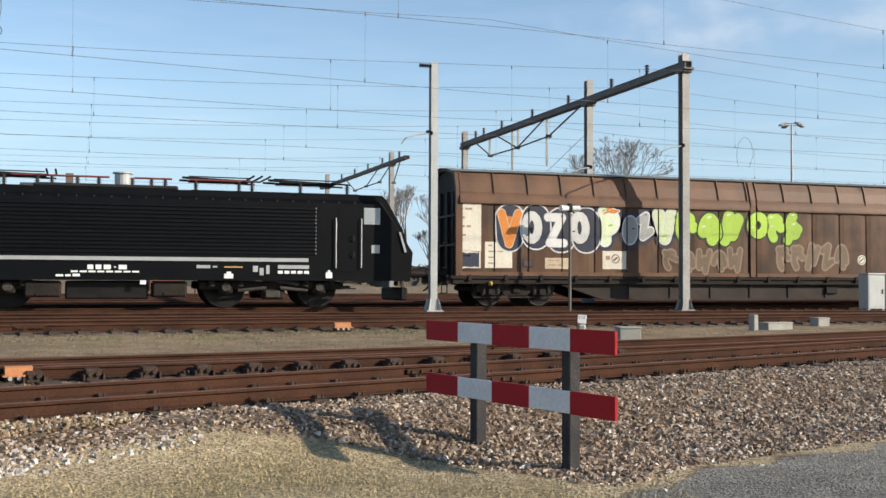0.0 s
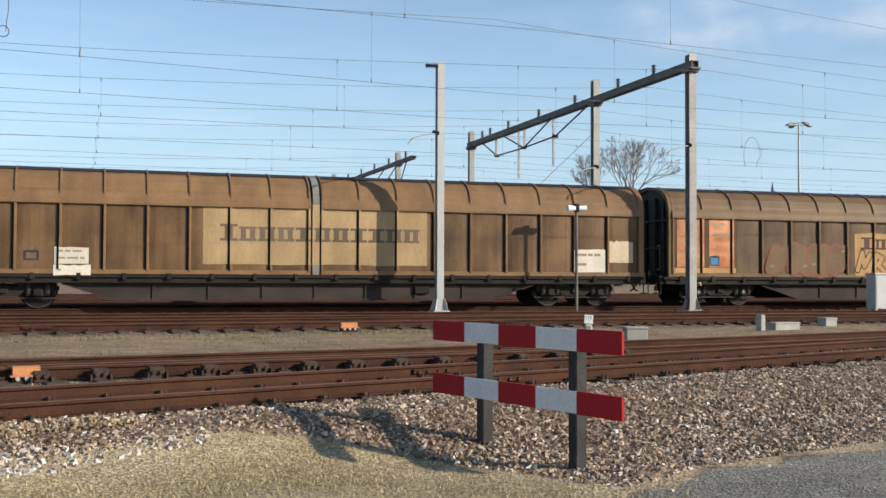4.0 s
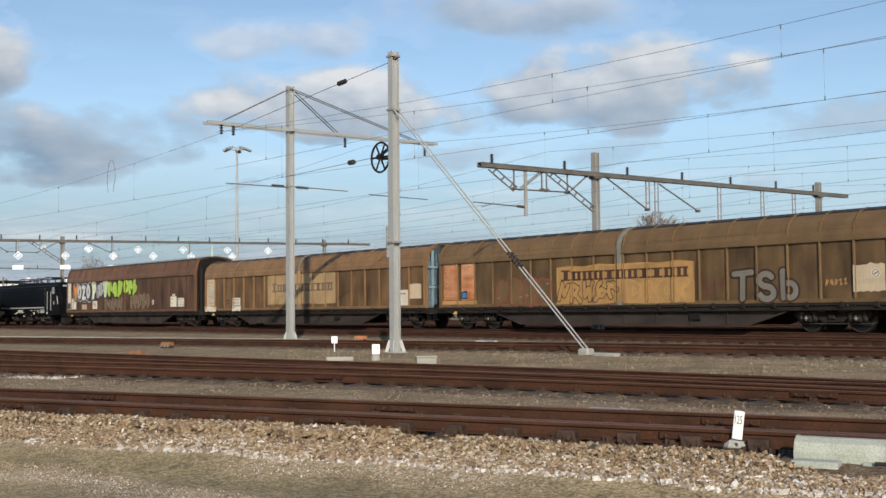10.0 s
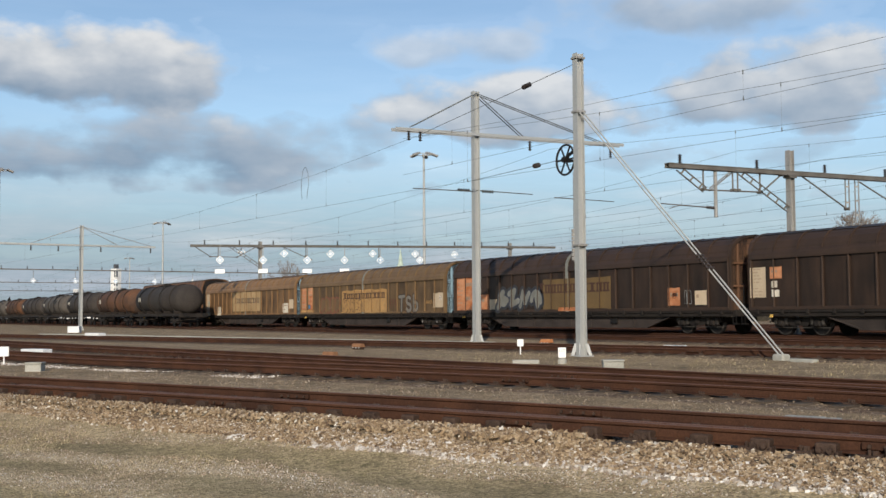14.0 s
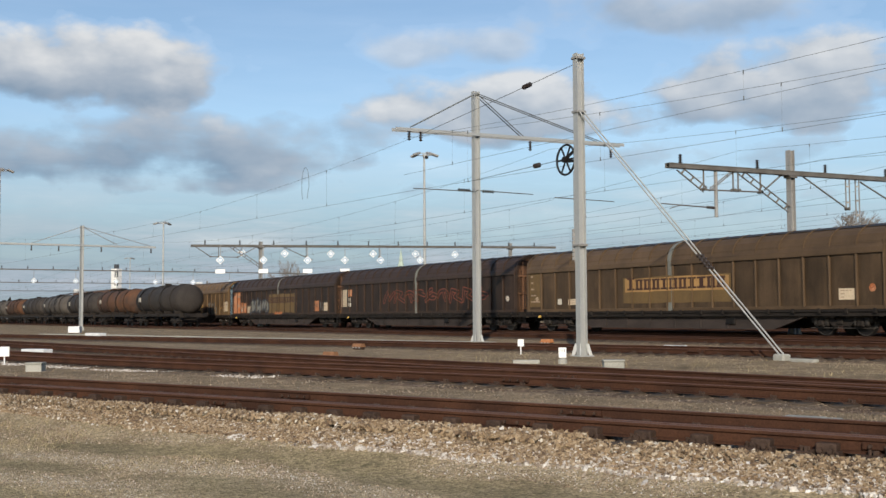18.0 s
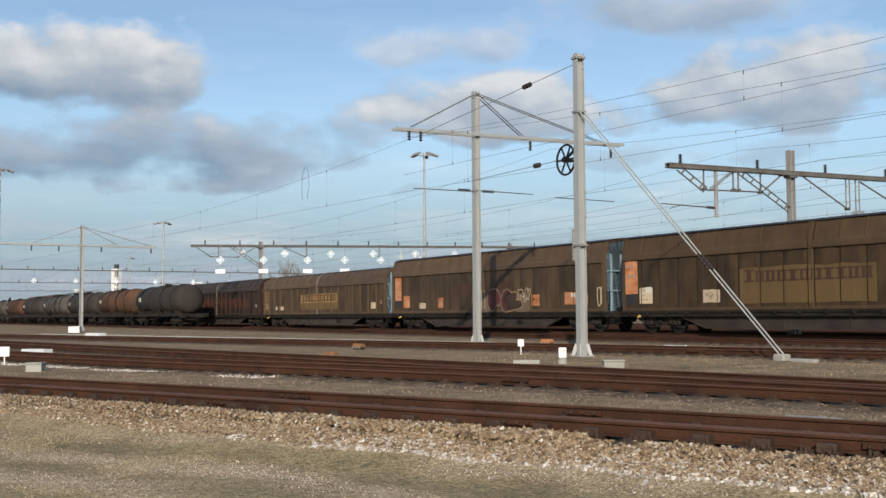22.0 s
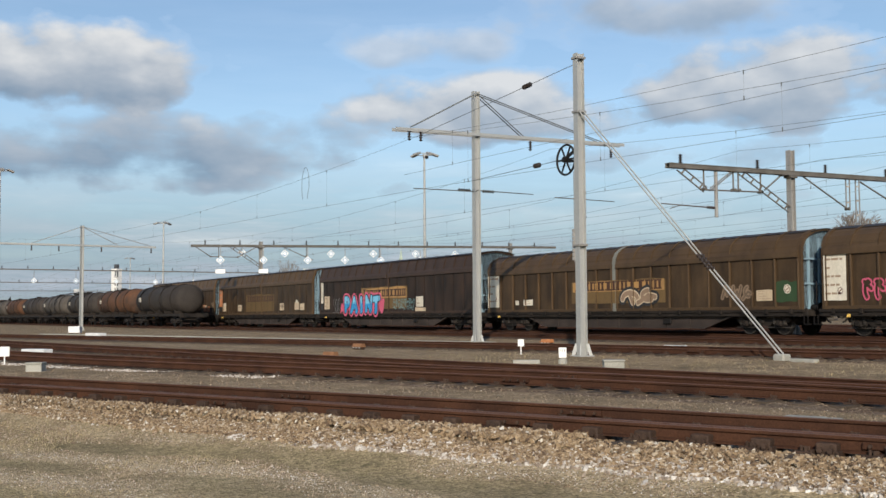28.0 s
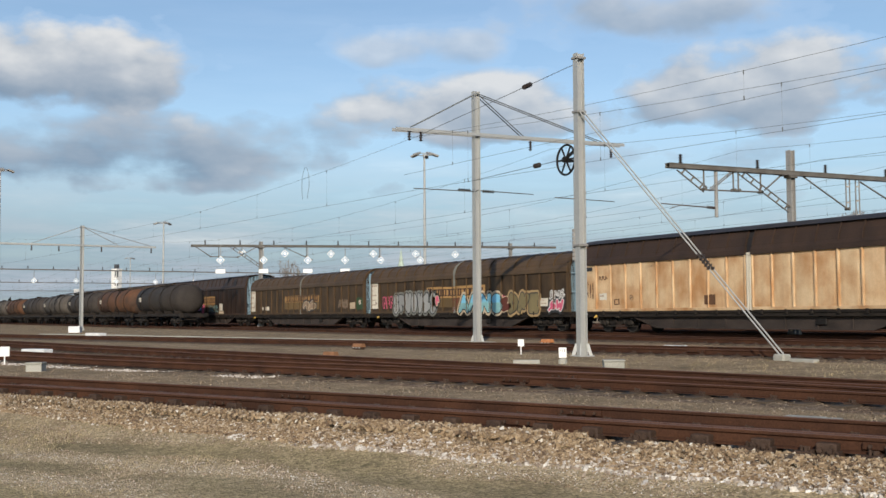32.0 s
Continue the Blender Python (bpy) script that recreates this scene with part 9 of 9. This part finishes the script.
def rail_cover(x, y, turn, mat, label, w=0.36):
    t = thing("rail_cover", label, "cover", spot(x, y, turn, rail_z(x, y) - 0.14), "painted rail covers")
    bm = bmesh.new()
    extrude_x(bm, [(-0.10, 0.06), (0.10, 0.06), (0.085, 0.145), (0.06, 0.165), (-0.05, 0.165), (-0.08, 0.145)], -w / 2, w / 2)
    part("hood", bm, mat, t)
    bm = bmesh.new()
    box(bm, -w / 2 - 0.03, w / 2 + 0.03, -0.13, 0.10, 0.035, 0.06)
    part("skirt", bm, mat, t)
    for k in range(3):
        bm = bmesh.new()
        tube(bm, ((k - 1) * w * 0.33, -0.10, 0.015), ((k - 1) * w * 0.33, -0.14, 0.015), 0.028, 0.028, 8)
        part("bolt", bm, STEEL_GALV, t)
    bm = bmesh.new()
    box(bm, -w / 2, w / 2, -0.10, 0.08, -0.06, 0.034)
    part("clamp", bm, CHAIR_IRON, t)


def number_sign(x, y, turn, text, h, w, lean, label, foot_mat):
    t = thing("number_sign", label, "sign", spot(x, y, turn))
    bm = bmesh.new()
    box(bm, -w / 2, w / 2, -0.012, 0.012, 0.16, 0.16 + h, 0.006)
    plate = part("plate", bm, ENAMEL, t)
    plate.rotation_euler = (0, 0, 0)
    ob = lettered(t, text, -w * 0.34, w * 0.34, 0.16 + h * 0.55, 0.16 + h * 0.85, INK, 0, 0.0, "lettering", "black figures", y=-0.0145)
    bm = bmesh.new()
    box(bm, -0.11, 0.11, -0.09, 0.09, -0.12, 0.15, 0.05)
    part("foot", bm, foot_mat, t)
    t.matrix_basis = t.matrix_basis @ Matrix.Rotation(radians(lean), 4, "Y")


def block(name, x, y, turn, sx, sy, h, mat, label, category, lid=False):
    t = thing(name, label, category, spot(x, y, turn))
    bm = bmesh.new()
    box(bm, -sx / 2, sx / 2, -sy / 2, sy / 2, -0.1, h, 0.015)
    part("body", bm, mat, t)
    if lid:
        bm = bmesh.new()
        box(bm, -sx / 2 - 0.015, sx / 2 + 0.015, -sy / 2 - 0.015, sy / 2 + 0.015, h + 0.002, h + 0.045, 0.012)
        part("lid", bm, mat, t)
    return t


def plank(x, y, turn, ln, w, h, mat, label):
    bm = bmesh.new()
    box(bm, -ln / 2, ln / 2, -w / 2, w / 2, -0.04, h, 0.012)
    return solid("plank", bm, mat, label, "plank", spot(x, y, turn))


switch_machine()
junction_box()
rail_cover(-3.82, 9.72, 19, BOX_YELLOW, "ochre yellow cover clamped over the near rail", 0.30)
rail_cover(-0.66, 14.85, 9, BOX_ORANGE, "orange cover clamped beside the rail", 0.33)
rail_cover(-2.6, 28.7, 0, BOX_YELLOW, "ochre cover beside the far siding")
rail_cover(6.1, 25.5, 4, BOX_ORANGE, "orange cover beside the siding", 0.40)
rail_cover(-36.6, 17.6, 15, BOX_RUSTY, "rusty ochre cover beside the curved siding", 0.5)
rail_cover(-29.8, 13.4, 15, BOX_RUSTY, "rusty orange cover lying between the tracks", 0.5)
rail_cover(-34.4, 24.6, 10, BOX_ORANGE, "orange cover beside the siding", 0.5)
rail_cover(26.0, 31.5, 0, BOX_YELLOW, "ochre cover by the main line", 0.4)
number_sign(-6.2, 8.78, 25, "125", 0.27, 0.095, 7, "small white number plate on a grey lump", CONCRETE)
number_sign(-22.75, 16.75, 58, "113", 0.26, 0.2, 0, "white number plate on a concrete block", CONCRETE)
number_sign(12.3, 25.2, -20, "115", 0.22, 0.22, 4, "small white number plate beside the siding", CONCRETE)
bm = bmesh.new()
tube(bm, (0, 0, -0.1), (0, 0, 0.34), 0.02, 0.02, 6)
box(bm, -0.10, 0.10, -0.015, 0.015, 0.26, 0.48, 0.01)
solid("marker_plate", bm, ENAMEL, "blank white marker plate on a short post", "sign", spot(-28.7, 19.5, 60))

# white heap and slabs
rnd_heap = np.random.default_rng(31)
hx, hy = rnd_heap.normal(-4.62, 0.07, 60), rnd_heap.normal(12.9, 0.05, 60)
t = scatter("rock_heap", hx, hy, 0.02, 0.04, STONE_WHITE, "small heap of whitish rubble between the tracks", 31, lift=0.05)
bm = bmesh.new()
v = bmesh.ops.create_icosphere(bm, subdivisions=2, radius=1.0)["verts"]
for p in v:
    p.co = Vector((p.co.x * 0.21 + 0.04 * p.co.z, p.co.y * 0.15, p.co.z * 0.15)) * (1 + 0.4 * noise.noise(p.co * 2.1))
solid("rubble_lump", bm, STONE_WHITE, "pale lump of rubble lying between the tracks", "stone", spot(-4.62, 12.88))
for k, (x, y) in enumerate(((-11.7, 31.0), (-16.5, 31.2))):
    bm = bmesh.new()
    v = bmesh.ops.create_icosphere(bm, subdivisions=1, radius=0.07)["verts"]
    for p in v:
        p.co *= 1 + 0.4 * noise.noise(p.co * 20 + Vector((k, 0, 0)))
    solid("white_stone", bm, STONE_WHITE, "single whitish stone in the ballast", "stone", spot(x, y), "single white stones")

# dwarf signal
t = thing("dwarf_signal", "low dwarf signal with a white teardrop head on a dark foot", "signal", spot(-13.8, 31.0))
bm = bmesh.new()
rings = []
for z, r in ((0.42, 0.02), (0.46, 0.13), (0.56, 0.185), (0.68, 0.17), (0.80, 0.10), (0.90, 0.02)):
    rings.append([bm.verts.new((r * math.cos(i * math.pi / 6), r * 0.6 * math.sin(i * math.pi / 6), z)) for i in range(12)])
for a, b in zip(rings, rings[1:]):
    for i in range(12):
        bm.faces.new((a[i], a[(i + 1) % 12], b[(i + 1) % 12], b[i]))
part("head", bm, LAMP_HEAD, t, smooth=True)
bm = bmesh.new()
box(bm, -0.14, 0.14, -0.12, 0.12, -0.1, 0.44, 0.03)
part("foot", bm, IRON_DARK, t)

# signal lamp post
t = thing("signal_post", "thin dark post with two white lamp heads beside the main line", "signal", spot(15.05, 31.67))
bm = bmesh.new()
tube(bm, (0, 0, -0.2), (0, 0, 3.55), 0.05, 0.045, 10)
part("post", bm, PORTAL_STEEL, t)
for s in (-1, 1):
    bm = bmesh.new()
    tube(bm, (s * 0.07, 0, 3.42), (s * 0.33, -0.02, 3.42), 0.085, 0.105, 12)
    part("lamp_head", bm, LAMP_HEAD, t, "white lamp head")
bm = bmesh.new()
box(bm, -0.08, 0.08, -0.06, 0.06, 3.30, 3.58, 0.02)
part("bracket", bm, IRON_DARK, t)

# cabinets by the main line
for x in (26.2, 27.05):
    t = thing("relay_cabinet", "pale grey relay cabinet on short legs", "cabinet", spot(x, 30.9), "relay cabinets")
    bm = bmesh.new()
    box(bm, -0.36, 0.36, -0.24, 0.24, 0.22, 1.40, 0.02)
    part("body", bm, CABINET_GREY, t)
    bm = bmesh.new()
    box(bm, -0.39, 0.39, -0.27, 0.27, 1.402, 1.46, 0.015)
    part("roof", bm, CABINET_GREY, t)
    bm = bmesh.new()
    box(bm, -0.31, 0.31, -0.25, -0.241, 0.30, 1.33, 0.004)
    d = part("door", bm, CABINET_GREY, t)
    bm = bmesh.new()
    box(bm, 0.22, 0.26, -0.275, -0.251, 0.74, 0.90, 0.006)
    part("handle", bm, IRON_DARK, d)
    for sx in (-0.3, 0.3):
        for sy in (-0.18, 0.18):
            bm = bmesh.new()
            box(bm, sx - 0.04, sx + 0.04, sy - 0.04, sy + 0.04, -0.1, 0.22)
            part("leg", bm, CABINET_GREY, t)

block("concrete_box", 11.2, 20.7, -12, 0.46, 0.40, 0.30, CONCRETE, "grey-white concrete cable box beside the siding", "box", True)
block("switch_cover", 17.8, 24.7, 10, 0.9, 0.36, 0.15, CONCRETE, "long white switch machine cover", "cover", True)
block("switch_cover", 16.9, 24.4, 10, 0.16, 0.2, 0.42, CONCRETE, "grey end block of a switch machine", "cover")
block("cable_box", 20.3, 26.1, 5, 0.42, 0.36, 0.2, CONCRETE, "white cable box with a dark end", "box", True)
block("concrete_box", -19.4, 15.7, 58, 0.46, 0.36, 0.22, CONCRETE, "mossy concrete cable box in the yard", "box", True)
block("concrete_box", -28.6, 4.85, 60, 0.40, 0.32, 0.18, CONCRETE, "mossy concrete cable box beside the track", "box", True)
block("cable_box", -88.0, 17.8, 60, 0.9, 0.6, 0.45, WHITE_PAINT, "white cable box far down the yard", "box", True)
block("concrete_box", -23.6, 16.2, 58, 0.7, 0.3, 0.10, CONCRETE, "low concrete kerb block beside the mast", "box")
plank(9.6, 17.15, 13, 1.7, 0.22, 0.05, CONCRETE, "long pale plank lying across the siding")
plank(13.2, 18.0, 13, 1.9, 0.24, 0.05, CONCRETE, "long pale plank lying across the siding")
plank(-9.6, 10.8, 25, 0.5, 0.26, 0.06, CONCRETE, "pale broken slab lying by the rail")
plank(-9.1, 10.6, 40, 0.4, 0.2, 0.08, CONCRETE, "pale broken slab lying by the rail")
plank(-27.5, 24.9, 20, 0.8, 0.16, 0.13, WHITE_PAINT, "short white board lying on the ballast")
plank(-41.1, 7.0, 25, 1.3, 0.4, 0.19, WHITE_PAINT, "white board lying beside the track")
plank(-70.4, 15.5, 20, 1.6, 0.5, 0.24, WHITE_PAINT, "white board lying far down the yard")
plank(-1.75, 10.5, 75, 0.62, 0.24, 0.07, TIMBER, "old grey timber slab under the rail")
plank(-2.75, 9.55, 18, 1.7, 0.14, 0.045, TIMBER, "dark old timber edging in the white stones")
plank(24.5, 29.2, 0, 3.0, 0.2, 0.08, WHITE_PAINT, "pale plank beside the main line")
plank(19.0, 28.9, 3, 2.2, 0.3, 0.08, CONCRETE, "flat concrete slab beside the siding")

# black cable loop in front of the junction box
bm = bmesh.new()
loop = [Vector((-4.25 + 0.34 * math.cos(a), 8.86 + 0.17 * math.sin(a), ground_z(-4.25, 8.86) + 0.03)) for a in np.arange(2.2, 7.6, 0.3)]
path(bm, loop, 0.016)
solid("cable", bm, CABLE, "black cable lying in a loop on the stones", "cable")
bm = bmesh.new()
path(bm, [Vector((x, y, ground_z(x, y) + 0.03)) for x, y in ((-4.75, 8.7), (-4.5, 8.78), (-4.3, 9.05))], 0.02)
solid("cable", bm, CABLE, "black cable running from the switch machine", "cable")

# cable trough along the far side of the siding
trough = thing("cable_trough", "pale concrete cable trough along the siding", "trough", kind="structure")
x = -38.4
while x > -84:
    y = lerp_table(x, [(-85, 14.3), (-60, 19.3), (-38.4, 24.3)])
    bm = bmesh.new()
    box(bm, -0.49, 0.49, -0.16, 0.16, -0.06, 0.06, 0.01)
    o = part("trough_cover", bm, CONCRETE, trough)
    o.matrix_basis = spot(x, y, 11.5)
    x -= 1.0

# big check-rail blocks in the switch and slide chairs along the near rail
bm = bmesh.new()
box(bm, -0.10, 0.10, -0.09, 0.09, -0.19, -0.03, 0.012)
tube(bm, (-0.05, -0.09, -0.10), (-0.05, -0.13, -0.10), 0.028, 0.028, 8)
tube(bm, (0.05, -0.09, -0.10), (0.05, -0.13, -0.10), 0.028, 0.028, 8)
box(bm, -0.14, -0.11, -0.14, 0.14, -0.19, -0.10, 0.006)
box(bm, 0.11, 0.14, -0.14, 0.14, -0.19, -0.10, 0.006)
CHECK_BLOCK = finish("check_block", bm, CHAIR_IRON)
check = thing("check_rail", "check rail with heavy bolted iron blocks inside the switch", "check rail", kind="structure")
part("rail", rail_mesh([p for p in smooth_line(T3, 0.5) if -1.5 < p[0] < 9.0], -0.62, 0.02), None, check)
for k in range(15):
    x = -1.2 + k * 0.72
    y = float(line_y(T3, np.array([x]))[0]) - 0.93
    o = part("check_block", CHECK_BLOCK, None, check)
    o.matrix_basis = spot(x, y, 9, rail_z(x, y))
slide = thing("switch_blade", "rusty switch blade with slide chairs beside the near rail", "switch blade", kind="structure")
part("blade", rail_mesh([p for p in smooth_line(T4, 0.5) if -21 < p[0] < -4.5], -0.60, 0.0), None, slide)
for k in range(28):
    x = -21.0 + k * 0.6
    y = float(line_y(T4, np.array([x]))[0]) - 0.86
    o = part("slide_chair", CHECK_BLOCK, None, slide)
    o.matrix_basis = spot(x, y, 21, rail_z(x, y) - 0.04)

# fishplates with bolts on the rails facing the path
bm = bmesh.new()
box(bm, -0.32, 0.32, -0.055, -0.012, -0.115, -0.045, 0.006)
PLATE = finish("fishplate", bm, RAIL_RUST)
bm = bmesh.new()
tube(bm, (0, -0.05, -0.08), (0, -0.085, -0.08), 0.020, 0.020, 6)
BOLT = finish("bolt", bm, CHAIR_IRON)
for line, xs in ((T4, (-15.6, -10.9, -6.9, -1.2, 4.8)), (T3, (-17.0, -8.4, -2.2, 7.5)), (T2, (-24.0, -12.5, -1.0, 10.5))):
    for x in xs:
        for off in (-0.7525, 0.7525):
            y = float(line_y(line, np.array([x]))[0])
            a = math.atan2(float(line_y(line, np.array([x + 0.5]))[0]) - y, 0.5)
            t = thing("rail_joint", "bolted fishplate joint on a rusty rail", "rail joint", Matrix.Translation((x, y, rail_z(x, y))) @ Matrix.Rotation(a, 4, "Z") @ Matrix.Translation((0, off, 0)), "rail joints")
            part("fishplate", PLATE, None, t)
            for q in (-0.24, -0.09, 0.09, 0.24):
                part("bolt", BOLT, None, t).location = (q, 0, 0)

bm = bmesh.new()
tube(bm, (0, 0, -0.1), (0, 0, 0.34), 0.02, 0.02, 6)
box(bm, -0.13, 0.13, -0.015, 0.015, 0.24, 0.52, 0.01)
solid("marker_plate", bm, ENAMEL, "blank white marker plate beside the curved track", "sign", spot(-33.0, 4.75, 75))

# ---- the train runs to the left ----
RUN = [(0, 69.1), (3, 39.7), (7, 1.1), (10, -28.2), (14, -67.1), (18, -106.1), (22, -144.8), (25, -173.8), (28, -203.0), (32, -241.0)]


def motions():
    walk(CLOUDS, [(t, pose(0, 0, 0, 0, 0, 0.11 * (t - 13))) for t in (0, 8, 16, 24, 32)])
    for ob, behind in TRAIN:
        walk(ob, [(t, pose(x + behind, Y_MAIN, 0)) for t, x in RUN])
    done = {}
    steps = 480
    for ob, ax, r in SPINNING:
        key = (round(ax, 2), r)
        if key not in done:
            turn = lambda t: -math.degrees((np.interp(t, [p[0] for p in RUN], [p[1] for p in RUN]) - RUN[0][1]) / r)
            walk(ob, [(32 * i / steps, pose(ax, 0, r, 0, -turn(32 * i / steps), 0)) for i in range(steps + 1)])
            done[key] = ob.animation_data
        else:
            ob.rotation_mode = "QUATERNION"
            keys = ob.animation_data_create()
            keys.action = done[key].action
            keys.action_slot = done[key].action_slot


motions()
